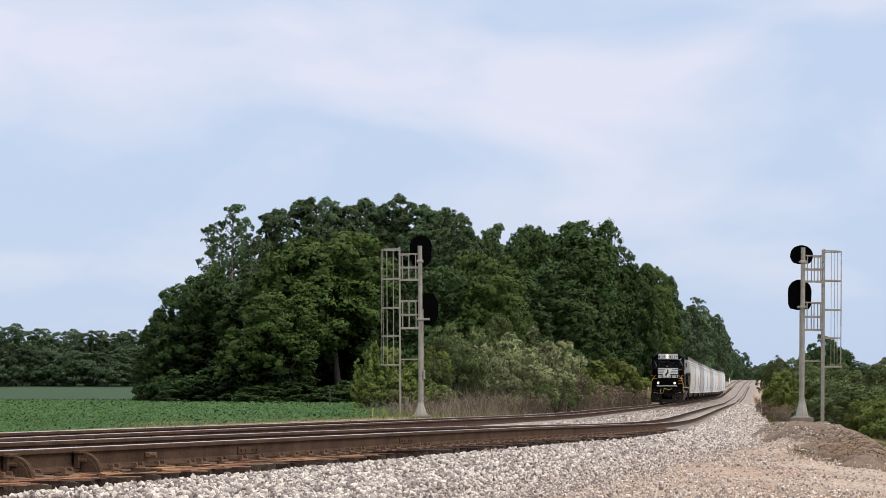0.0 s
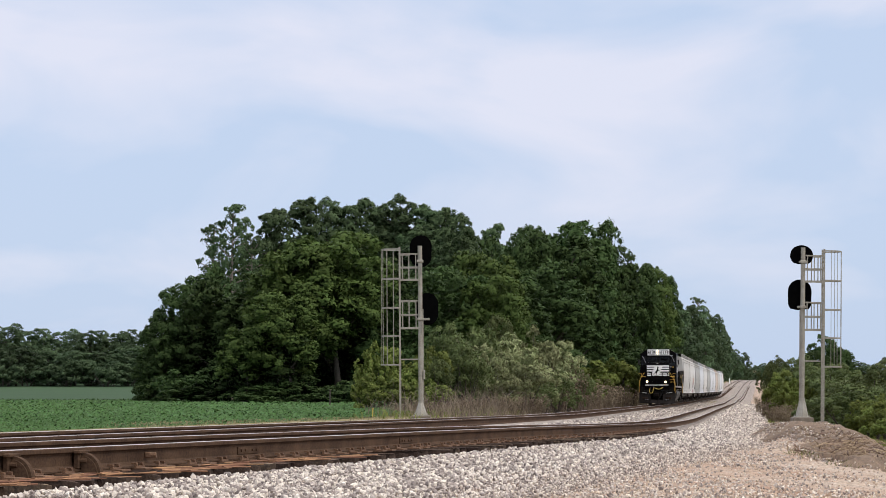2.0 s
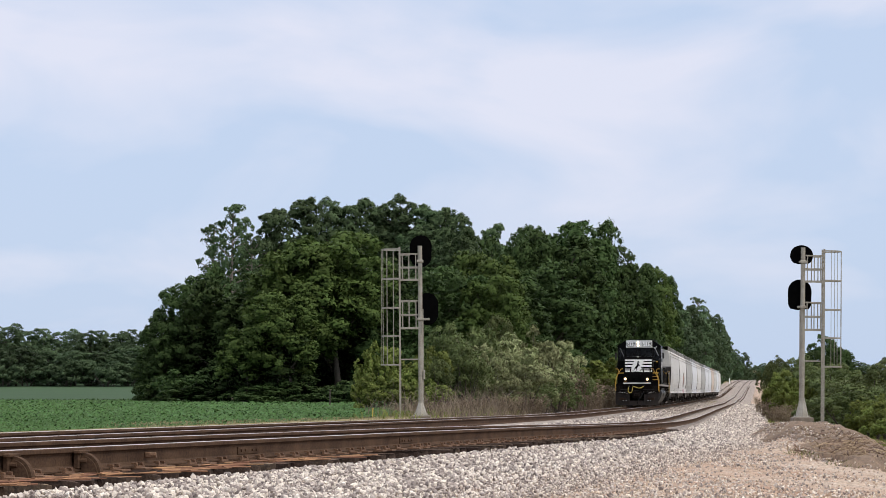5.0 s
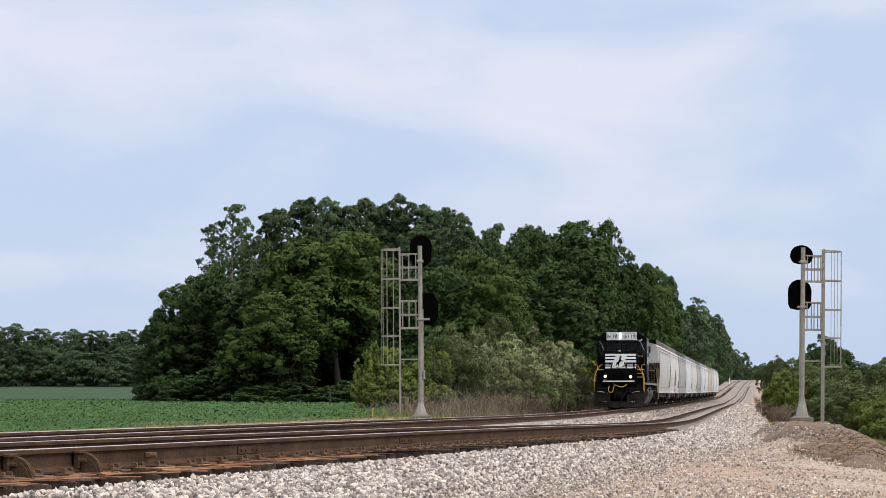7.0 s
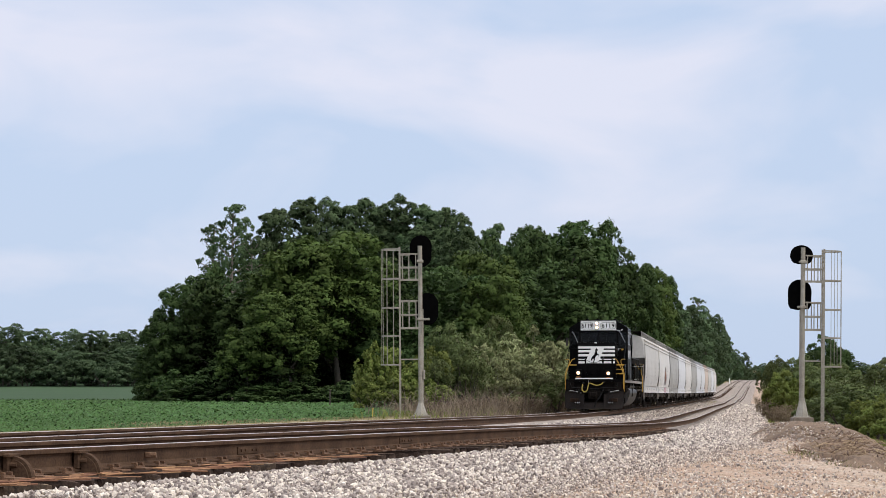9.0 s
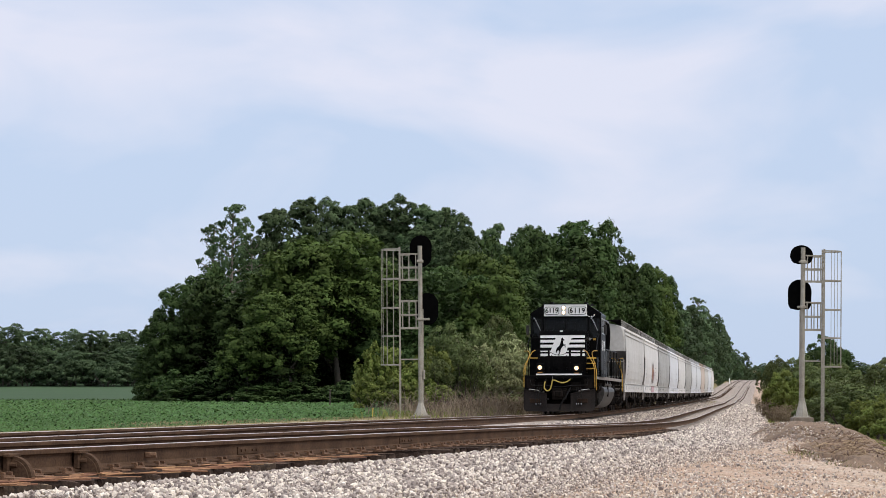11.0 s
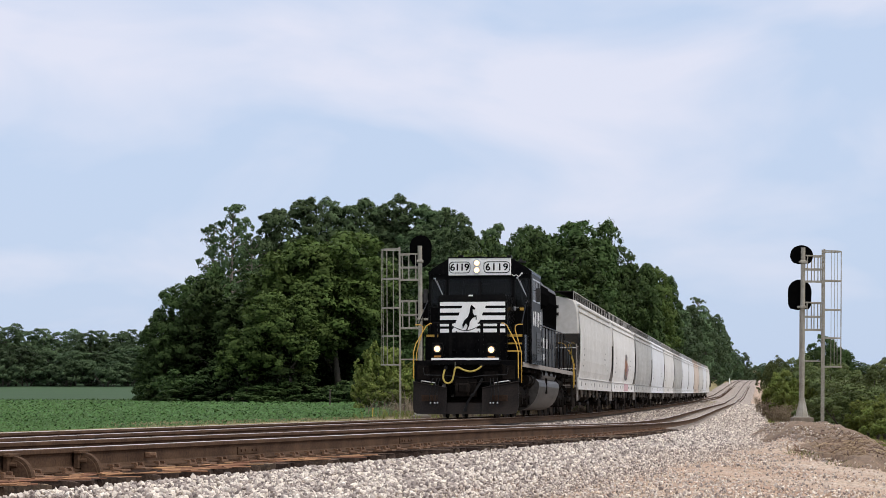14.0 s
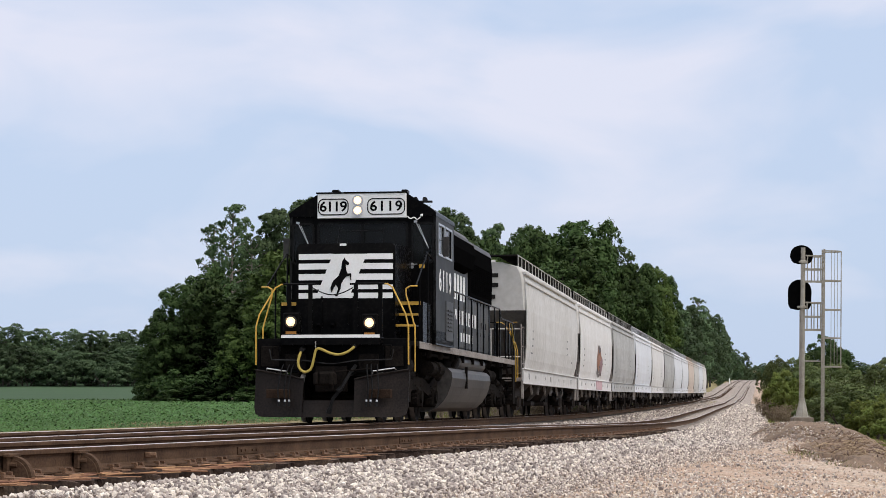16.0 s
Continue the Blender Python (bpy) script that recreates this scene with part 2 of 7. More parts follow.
def profile(ys, zs, soft=9):
    g = np.interp(GRID, ys, zs)
    k = np.ones(soft) / soft
    for _ in range(2):
        g = np.convolve(np.pad(g, soft // 2, mode="edge"), k, "valid")
    return g + Z_EYE


MAIN = profile([-120, 90, 120, 160, 200, 260, 320, 394, 450, 550, 700, 900, 960, 1200, 4000],
               [-0.30, -0.30, -0.14, 0.08, 0.32, 0.75, 1.26, 1.86, 2.6, 4.6, 7.9, 11.6, 11.9, 9, 9], 21)
SIDE = profile([-120, 36, 48, 62, 87, 110, 130, 173, 250, 320, 450, 550, 700, 900, 960, 1200, 4000],
               [-0.30, -0.30, -0.38, -0.47, -0.57, -0.57, -0.46, -0.2, 0.25, 0.65, 2.2, 4.4, 7.9, 11.6, 11.9, 9, 9], 13)
FIELD = profile([-120, 40, 90, 130, 150, 172, 185, 300, 400, 600, 1000, 4000],
                [-1.15, -1.15, -0.58, -0.15, 0.05, 0.12, 0.0, 2.2, 3.2, 5, 9, 9], 11)


RISE = profile([-120, 310, 345, 420, 600, 1000, 4000], [0, 0, 0.8, 4.0, 7, 12, 60], 11) - Z_EYE


def main_x(y):
    return -8.08 + 0.1425 * y + 6e-6 * y * y


def sep(y):
    return np.clip(2.3 + 0.095 * (y - 17), 1.5, 4.4) if isinstance(y, np.ndarray) else min(4.4, max(1.5, 2.3 + 0.095 * (y - 17)))


def main_z(y):
    return np.interp(y, GRID, MAIN)


def side_z(y):
    return np.interp(y, GRID, SIDE)


def section(y):
    """Cross-section of the ground at y: offsets from the main track and heights."""
    m, s, f, d = float(main_z(y)), float(side_z(y)), float(np.interp(y, GRID, FIELD)), sep(y)
    r = float(np.interp(y, GRID, RISE))
    us = [-4000, -44, -14, -6.5, -5.0, -3.6, -1.8, 1.5, d - 1.4, d + 1.12, d + 1.36, d + 1.75, d + 3.0, d + 4.6, d + 6.5, d + 10, d + 16, 4000]
    zs = [f + r, f + r, f, f, m - 0.03, m - 0.27, m - 0.36, m - 0.36, s - 0.36, s - 0.365, s - 0.40, s - 0.355, s - 0.42, s - 0.48, s - 0.6, s - 1.0, s - 1.3, s - 1.3]
    if d < 3.4:
        us[7], us[8] = d * 0.45, d * 0.55
    return us, zs


def mound(x, y):
    """The long spoil heap beside the access road."""
    c = 5.0 + np.clip(0.03 * (45 - y), -0.3, 0.55)
    along = (y - 46) / np.where(y < 46, 9.0, 33.0)
    h = 0.41 * np.exp(-((x - main_x(y) - sep(y) - c) / 0.92) ** 4 - along ** 2)
    return h * (1 + 0.09 * np.sin(x * 2.7 + y * 0.6) * np.sin(y * 0.9 - x * 1.3))


def ground_z(x, y):
    us, zs = section(y)
    return float(np.interp(x - main_x(y), us, zs) + mound(x, y))


def sheet(name, ys, us, mat, lift, kind="structure", rough=0.0, edge=0.0, smooth=True, ends=0.0, under=0.0):
    """A strip of ground between offsets us from the main track."""
    rng = np.random.RandomState(5)
    V = []
    for row, y in enumerate(ys):
        su, sz = section(y)
        u = np.array([f(y) if callable(f) else f for f in us], float)
        x = main_x(y) + u
        z = np.interp(u, su, sz) + mound(x, y) + lift - np.minimum(mound(x, y) * 3, under)
        if rough:
            z = z + (rng.rand(len(u)) - 0.5) * rough
        if edge:
            z[0] -= edge
            z[-1] -= edge
            z[1] -= edge * rng.rand() * 0.9
            z[-2] -= edge * rng.rand() * 0.9
        if ends:
            z = z - ends * max(0.0, 1 - row / 8.0) - ends * max(0.0, 1 - (len(ys) - 1 - row) / 8.0)
        V.append(np.stack([x, np.full(len(u), y), z], 1))
    n, k = len(ys), len(us)
    i, j = np.meshgrid(np.arange(n - 1), np.arange(k - 1), indexing="ij")
    a = (i * k + j).ravel()
    F = np.stack([a, a + 1, a + k + 1, a + k], 1)
    ob = raw_mesh(name, np.concatenate(V), F, mat, smooth)
    return tagged(ob, kind=kind)


YS = np.concatenate([np.arange(-60, 8, 4), np.arange(8, 70, 1.0), np.arange(70, 140, 2), np.arange(140, 400, 6), np.arange(400, 1000, 15), np.arange(1000, 4001, 150)])
ground = sheet("ground", YS, [-3500, -1500, -700, -350, -180, -100, -60, -40, -26, -18, -14, -11, -8, -6.5, -5.2, -4.4, -3.6, -2.7, -1.8, 0, 1.0, 2.0, 3.0, 4.4, 5.5, 6.5, 7.8, 9, 10.2, 11.4, 12.4, 13.4, 14.4, 15.4, 16.4, 17.6, 19, 20.5, 22, 24, 27, 31, 40, 60, 110, 250, 600, 1500, 3500], M_GRASS, 0.0, under=0.3)
tagged(ground, "grassy earth ground falling away beside the railway", "ground")
YB = np.concatenate([np.arange(6, 60, 0.5), np.arange(60, 140, 2), np.arange(140, 400, 6), np.arange(400, 951, 15)])
ballast = sheet("ballast_bed", YB, [-3.9, -3.4, -2.8, -2.2, -1.8, -1, 0, 0.7, lambda y: sep(y) * 0.5 + 0.4, lambda y: sep(y) - 0.5, lambda y: sep(y) + 0.5, lambda y: sep(y) + 1.1, lambda y: sep(y) + 1.34, lambda y: sep(y) + 1.6, lambda y: sep(y) + 2, lambda y: sep(y) + 2.5, lambda y: sep(y) + 3.0, lambda y: sep(y) + 3.4, lambda y: sep(y) + 3.8], M_BALLAST, 0.085, rough=0.03, edge=0.16)
tagged(ballast, "grey crushed stone ballast under two tracks", "ballast")


def road_edge(y):
    return 5.0 + 4.5 * float(np.clip((34 - y) / 14, 0, 1))


road = sheet("gravel_road", YB, [lambda y, k=k: sep(y) + 2.2 + (road_edge(y) - 2.2) * k for k in (0, 0.1, 0.22, 0.36, 0.5, 0.64, 0.78, 0.9, 1.0)], M_ROAD, 0.07, rough=0.02, edge=0.08)
tagged(road, "pale gravel access road with worn brown dirt", "road")
def heap_edge(y):
    return 3.75 + 0.9 * float(np.clip((44 - y) / 16, 0, 1)) + 0.75 * float(np.clip((39.5 - y) / 5, 0, 1.4)) + 0.25 * math.sin(y * 0.7) + 0.2 * math.sin(y * 1.9)


heap = sheet("earth_mound", np.arange(24, 100, 0.8), [lambda y, k=k: sep(y) + heap_edge(y) + (6.5 - heap_edge(y)) * k for k in (0, 0.06, 0.12, 0.18, 0.25, 0.32, 0.4, 0.48, 0.57, 0.66, 0.77, 0.88, 1.0)], M_MOUND, 0.11, rough=0.10, edge=0.2, ends=0.22)
tagged(heap, "brown earth spoil mound with dead roots", "mound")
def field_edge(y):
    return -5.7 - 0.8 * float(np.clip((y - 46) / 18, 0, 1))


field = sheet("field", np.concatenate([np.arange(-20, 182, 4)]), [-900, -500, -250, -120, -70, -40, -25, -16, lambda y: field_edge(y) - 2.0, lambda y: field_edge(y) - 0.8, field_edge], M_SOIL, 0.30, edge=0.28)
tagged(field, "green soybean field with low leafy rows", "field")
far_field = sheet("far_field", np.arange(178, 420, 8), [-900, -500, -250, -120, -90, -70, -56, -44, -34, -26, -20], M_CROP_HAZED, 0.30, edge=0.28)
tagged(far_field, "green crop field beyond a shallow dip, its colour hazed", "field")

# ---------------------------------------------------------------- the two tracks
RAILS = np.concatenate([np.arange(6, 60, 1.5), np.arange(60, 300, 6), np.arange(300, 951, 15)])
RAIL_PROFILE = [(-0.075, -0.18), (-0.075, -0.168), (-0.03, -0.155), (-0.0095, -0.135), (-0.0085, -0.06), (-0.014, -0.047), (-0.037, -0.036), (-0.037, -0.012), (-0.033, -0.003), (-0.022, 0),
                (0.022, 0), (0.033, -0.003), (0.037, -0.012), (0.037, -0.036), (0.014, -0.047), (0.0085, -0.06), (0.0095, -0.135), (0.03, -0.155), (0.075, -0.168), (0.075, -0.18)]


def rail(off, zf, parent):
    V, k = [], len(RAIL_PROFILE)
    for y in RAILS:
        o = off(y)
        for u, z in RAIL_PROFILE:
            V.append((main_x(y) + o + u, y, float(zf(y)) + z))
    F, S = [], []
    for i in range(len(RAILS) - 1):
        for j in range(k):
            F.append((i * k + j, i * k + (j + 1) % k, (i + 1) * k + (j + 1) % k, (i + 1) * k + j))
            S.append(1 if 8 <= j <= 10 else 0)
    ob = raw_mesh("rail", V, F, [M_RAIL, M_RAILHEAD], parent=parent, slots=S)
    return tagged(ob, "brown weathered steel rail with a worn bright head")


def shared(name, me, parent, m):
    ob = new(name, me)
    ob.parent = parent
    ob.matrix_basis = m
    return ob


def mesh_of(bm, name, mats):
    me = bpy.data.meshes.new(name)
    bm.to_mesh(me)
    bm.free()
    for x in mats if isinstance(mats, (list, tuple)) else [mats]:
        me.materials.append(x)
    return me


def tie_mesh(seed):
    """A worn timber tie, 2.6 m long, top at z 0."""
    rng = random.Random(seed)
    bm = bmesh.new()
    add_box(bm, (0, 0, -0.09), (2.6, 0.23, 0.18), bevel=0.012)
    for v in bm.verts:
        v.co += Vector((rng.uniform(-0.045, 0.045), rng.uniform(-0.014, 0.014), rng.uniform(-0.012, 0.008)))
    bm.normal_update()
    # flanks of dark creosoted wood, also coloured for the shade between ties
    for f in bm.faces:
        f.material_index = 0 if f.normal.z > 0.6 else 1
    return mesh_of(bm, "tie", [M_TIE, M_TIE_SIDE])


def plate_mesh():
    """Tie plate with shoulders and four cut spikes."""
    bm = bmesh.new()
    add_box(bm, (0, 0, 0.008), (0.36, 0.19, 0.016))
    for s in (-1, 1):
        add_box(bm, (s * 0.092, 0, 0.022), (0.02, 0.18, 0.016))
        for q in (-0.06, 0.06):
            add_box(bm, (s * 0.085, q, 0.03), (0.026, 0.02, 0.03))
            add_box(bm, (s * 0.072, q, 0.048), (0.046, 0.03, 0.014))
    return mesh_of(bm, "tie_plate", M_RUST)


TIES = [tie_mesh(k) for k in range(5)]
PLATE = plate_mesh()


def heading(y, off):
    return math.atan2(-(main_x(y + 1) + off(y + 1) - main_x(y) - off(y)), 1.0)


def lay_track(name, off, zf, y0, y_parts, label):
    rng = random.Random(len(name))
    track = tagged(empty(name), label, "railway track", kind="structure")
    for g in (-0.755, 0.755):
        rail(lambda y, g=g: off(y) + g, zf, track)
    y = y0
    rows = []
    while y < 640:
        rows.append(y)
        y += 0.5 + rng.uniform(-0.025, 0.025)
    V, F, n = [], [], 0
    for y in rows:
        # the ties sink into the ballast towards the far end
        sunk = float(np.clip((y - y_parts + 7.0) / 7.0, 0, 1))
        z = float(zf(y)) - 0.197 - 0.092 * sunk - rng.uniform(0, 0.008) * sunk
        m = Matrix.Translation((main_x(y) + off(y) + rng.uniform(-0.04, 0.04), y, z)) @ Matrix.Rotation(heading(y, off) + rng.uniform(-0.02, 0.02), 4, "Z")
        if y < y_parts:
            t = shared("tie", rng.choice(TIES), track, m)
            for g in (-0.755, 0.755):
                shared("tie_plate", PLATE, t, Matrix.Translation((g, 0, 0.0)))
        else:
            V += [m @ Vector(q) for q in ((-1.3, -0.115, -0.1), (1.3, -0.115, -0.1), (1.3, 0.115, -0.1), (-1.3, 0.115, -0.1), (-1.3, -0.115, 0), (1.3, -0.115, 0), (1.3, 0.115, 0), (-1.3, 0.115, 0))]
            F += [[q + n for q in c] for c in ((4, 5, 6, 7), (0, 1, 5, 4), (1, 2, 6, 5), (2, 3, 7, 6), (3, 0, 4, 7))]
            n += 8
    far = raw_mesh("far_ties", [tuple(v) for v in V], F, M_TIE, parent=track)
    tagged(far, "dark timber ties further along the track", kind="stuff")
    return track


main_track = lay_track("main_track", lambda y: 0.0, main_z, 10.0, 62.0, "main line track of brown rails on dark timber ties in ballast")
side_track = lay_track("side_track", lambda y: float(sep(y)), side_z, 10.0, 75.0, "converging side track of brown rails on dark timber ties")


def rail_joint(y, off, zf, parent):
    """Bolted joint bars on both sides of the web."""
    bm = bmesh.new()
    for s in (-1, 1):
        add_box(bm, (s * 0.014, 0, -0.1), (0.012, 0.60, 0.07), bevel=0.003)
        for k in (-0.22, -0.1, 0.1, 0.22):
            add_rod(bm, (s * 0.015, k, -0.098), (s * 0.032, k, -0.098), 0.014, 6)
    ob = part("joint_bar", bm, M_RAIL, parent, "bolted steel joint bars on the rail web")
    ob.matrix_basis = Matrix.Translation((main_x(y) + off(y), y, float(zf(y)))) @ Matrix.Rotation(heading(y, off), 4, "Z")


def near_rail(y):
    return float(sep(y)) + 0.755


for y in (20.2, 26.0):
    rail_joint(y, near_rail, side_z, side_track)


def rail_brace(y):
    """Rusty brace: a stout upright against the web and a fan-shaped rounded casting."""
    bm = bmesh.new()
    add_box(bm, (0.045, 0, -0.10), (0.05, 0.14, 0.13), bevel=0.01)
    add_box(bm, (0.06, 0, -0.035), (0.05, 0.20, 0.03), bevel=0.008)
    for q in (-0.045, 0.03):
        add_rod(bm, (0.06, q, -0.1), (0.12, q, -0.1), 0.018, 6)
    fan = [(0.075, -0.205), (0.075, -0.05)] + [(0.075 + 0.150 * math.sin(a), -0.205 + 0.165 * math.cos(a)) for a in [math.radians(k) for k in range(0, 91, 10)]]
    fan = fan[:1] + fan[2:]
    add_prism(bm, fan, "y", -0.028, 0.028)
    add_prism(bm, [(0.075 + (p - 0.075) * 0.86, -0.205 + (q + 0.205) * 0.86) for p, q in fan], "y", -0.042, 0.042)
    add_box(bm, (0.12, 0, -0.20), (0.22, 0.16, 0.02), bevel=0.004)
    ob = part("rail_brace", bm, M_RAIL, side_track, "rusty cast rail brace bolted to the web")
    ob.matrix_basis = Matrix.Translation((main_x(y) + near_rail(y), y, float(side_z(y)))) @ Matrix.Rotation(heading(y, near_rail), 4, "Z")


for y in (15.05, 16.25):
    rail_brace(y)
bm = bmesh.new()
add_box(bm, (0.03, 0, -0.09), (0.06, 0.05, 0.05), bevel=0.01)
add_rod(bm, (0.03, 0, -0.09), (0.10, 0, -0.09), 0.022, 8)
ob = part("bond_stud", bm, M_RUST, side_track, "rusty stud on the rail web")
ob.matrix_basis = Matrix.Translation((main_x(17.65) + near_rail(17.65), 17.65, float(side_z(17.65))))
# switch point rail lying inside the side track's near rail
bm = bmesh.new()
for a, b in zip(np.arange(11, 17.4, 0.8), np.arange(11.8, 18.2, 0.8)):
    fa, fb = 0.14 - 0.016 * (a - 11), 0.14 - 0.016 * (b - 11)
    pa, pb = (main_x(a) + near_rail(a) - 0.07 - fa, a, float(side_z(a)) - 0.035), (main_x(b) + near_rail(b) - 0.07 - fb, b, float(side_z(b)) - 0.035)
    d = Vector(pb) - Vector(pa)
    add_box(bm, (Vector(pa) + Vector(pb)) / 2, (0.05, d.length, 0.06), rot=Matrix.Rotation(math.atan2(-d.x, d.y), 3, "Z"))
part("point_rail", bm, M_RAILHEAD, side_track, "worn bright switch point rail")

# ---------------------------------------------------------------- vehicle materials
M_BLACK = material("black_locomotive_paint", (0.0025, 0.0025, 0.003), 0.25, vary=(0.008, 0.0075, 0.007), scale=1.4, fine=14.0, amount=0.4, spec=0.02)
M_DUSTY = material("dusty_black_paint", (0.008, 0.008, 0.0085), 0.45, spec=0.05, vary=(0.050, 0.049, 0.049), scale=1.1, fine=9.0, amount=0.5)
M_HOOD = material("road_dusted_black_paint", (0.024, 0.024, 0.0245), 0.42, spec=0.08, vary=(0.085, 0.083, 0.081), scale=0.9, fine=7.0, amount=0.5)
M_UNDER = material("grimy_underframe", (0.0055, 0.005, 0.005), 0.8, vary=(0.019, 0.0155, 0.013), spec=0.01, scale=2.2, fine=30.0, amount=0.5, bump=0.3, bump_scale=50.0)
M_PLOW = material("worn_plow_steel", (0.009, 0.0075, 0.007), 0.5, vary=(0.024, 0.0185, 0.016), spec=0.08, scale=1.3, fine=26.0, amount=0.5, bump=0.2, bump_scale=30.0)
M_WHITE = material("white_paint", (0.86, 0.86, 0.85), 0.45, vary=(0.72, 0.70, 0.67), scale=2.5, fine=25.0, amount=0.3)
M_YELLOW = material("yellow_safety_paint", (0.62, 0.36, 0.04), 0.5, vary=(0.40, 0.24, 0.05), scale=5.0, fine=40.0, amount=0.4)
M_HOSE = material("yellow_air_hose", (0.50, 0.38, 0.07), 0.6, vary=(0.3, 0.22, 0.06), scale=12.0, fine=60.0, amount=0.4)
M_TANK = material("grey_fuel_tank_paint", (0.036, 0.034, 0.034), 0.45, spec=0.14, vary=(0.080, 0.074, 0.068), scale=1.0, fine=9.0, amount=0.5, bump=0.08, bump_scale=10.0)
M_SILVER = material("aluminium", (0.55, 0.55, 0.56), 0.35, metal=0.85, vary=(0.4, 0.4, 0.4), scale=4.0, fine=40.0, amount=0.3)
M_SILL = material("dusty_sill_paint", (0.30, 0.275, 0.25), 0.75, vary=(0.14, 0.115, 0.10), scale=1.6, fine=22.0, amount=0.5)
M_GRILLE = material("black_grille", (0.003, 0.003, 0.0035), 0.7, spec=0.0, vary=(0.006, 0.006, 0.006), scale=8.0, fine=60.0)
M_WHEEL = material("worn_wheel_steel", (0.008, 0.007, 0.0065), 0.75, spec=0.03, vary=(0.024, 0.019, 0.016), scale=6.0, fine=40.0, amount=0.4)
M_TREAD = material("bright_wheel_tread", (0.16, 0.15, 0.145), 0.4, metal=0.8)
M_ORANGE = material("amber_marker", (0.36, 0.15, 0.02), 0.5)
M_RUBBER = material("black_rubber_hose", (0.006, 0.006, 0.0065), 0.6, spec=0.08, vary=(0.018, 0.018, 0.018), scale=10.0, fine=60.0)
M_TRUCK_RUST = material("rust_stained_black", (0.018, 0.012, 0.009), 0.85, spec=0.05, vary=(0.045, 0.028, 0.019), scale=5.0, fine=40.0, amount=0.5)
M_LAMP = glowing("headlight_glow", (1.0, 0.64, 0.33), 2.6)
M_BULB = glowing("bulb_glow", (1.0, 0.80, 0.55), 150.0)
M_DITCH = glowing("ditch_light_glow", (1.0, 0.60, 0.28), 2.6)


def glass_material(name, tint):
    m = bpy.data.materials.new(name)
    m.use_nodes = True
    b = m.node_tree.nodes["Principled BSDF"]
    b.inputs["Base Color"].default_value = (*tint, 1)
    b.inputs["Roughness"].default_value = 0.04
    b.inputs["Transmission Weight"].default_value = 0.85
    b.inputs["IOR"].default_value = 1.22
    return m


M_GLASS = glass_material("dark_cab_glass", (0.05, 0.055, 0.055))


def lettering(text, size, mat, name, parent, m, depth=0.004, width=None):
    """Raised lettering from the built-in font, centred on m; reads along m's x, up along its y."""
    cu = bpy.data.curves.new(name, "FONT")
    cu.body, cu.size, cu.extrude, cu.align_x, cu.align_y = text, size, depth, "CENTER", "CENTER"
    cu.offset = size * 0.02
    tmp = bpy.data.objects.new(name, cu)
    me = bpy.data.meshes.new_from_object(tmp)
    bpy.data.objects.remove(tmp)
    bpy.data.curves.remove(cu)
    me.materials.clear()
    me.materials.append(mat)
    ob = new(name, me)
    ob.parent = parent
    w = ob.dimensions.x or 1
    s = (width / w) if width else 1.0
    ob.matrix_basis = m @ Matrix.Diagonal((s, 1, 1, 1))
    return ob


def digits(text, size, mat, parent, m, width):
    """Evenly spaced figures, each a part of its own."""
    n = len(text)
    for i, ch in enumerate(text):
        lettering(ch, size, mat, "digit", parent, m @ Matrix.Translation(((i - (n - 1) / 2) * width / n, 0, 0)) @ Matrix.Diagonal((1.08, 1, 1, 1)))


FACING = Matrix(((0, 0, 1), (1, 0, 0), (0, 1, 0))).to_4x4()   # a board that faces +x: reads along +y, up along z
SIDEWAYS = Matrix(((-1, 0, 0), (0, 0, 1), (0, 1, 0))).to_4x4()  # a board that faces +y: reads towards -x, up along z
WHEELSETS = []


def wheelset(parent, x, r, gauge_half=0.755):
    """Two wheels on an axle; it turns about its own y."""
    ob = empty("wheelset", Matrix.Translation((x, 0, r)))
    ob.parent = parent
    prof = [(0.0, 0.09), (r * 0.3, 0.09), (r * 0.34, 0.03), (r * 0.8, 0.015), (r * 0.86, 0.05), (r - 0.004, 0.06), (r, -0.035), (r + 0.026, -0.045), (r + 0.024, -0.07), (r * 0.86, -0.075), (r * 0.8, -0.04), (r * 0.34, -0.05), (r * 0.3, -0.1), (0, -0.1)]
    n = 26
    for s in (1, -1):
        bm = bmesh.new()
        rings = []
        for rad, off in prof:
            rings.append([bm.verts.new((rad * math.cos(2 * math.pi * k / n), s * (gauge_half + off), rad * math.sin(2 * math.pi * k / n))) for k in range(n)] if rad else [bm.verts.new((0, s * (gauge_half + off), 0))])
        for i, (a, b) in enumerate(zip(rings, rings[1:])):
            for k in range(n):
                if len(a) == 1:
                    f = bm.faces.new((a[0], b[k], b[(k + 1) % n]))
                elif len(b) == 1:
                    f = bm.faces.new((a[k], b[0], a[(k + 1) % n]))
                else:
                    f = bm.faces.new((a[k], b[k], b[(k + 1) % n], a[(k + 1) % n]))
                f.material_index = 1 if i == 5 else 0
        for k in range(5):
            a = 2 * math.pi * k / 5
            add_rod(bm, (r * 0.57 * math.cos(a), s * (gauge_half + 0.018), r * 0.57 * math.sin(a)), (r * 0.57 * math.cos(a), s * (gauge_half + 0.03), r * 0.57 * math.sin(a)), 0.045, 8)
        bmesh.ops.recalc_face_normals(bm, faces=bm.faces)
        part("wheel", bm, [M_WHEEL, M_TREAD], ob)
    bm = bmesh.new()
    add_rod(bm, (0, -gauge_half - 0.28, 0), (0, gauge_half + 0.28, 0), 0.085, 10)
    part("axle", bm, M_WHEEL, ob)
    WHEELSETS.append((ob, x, r))
    return ob


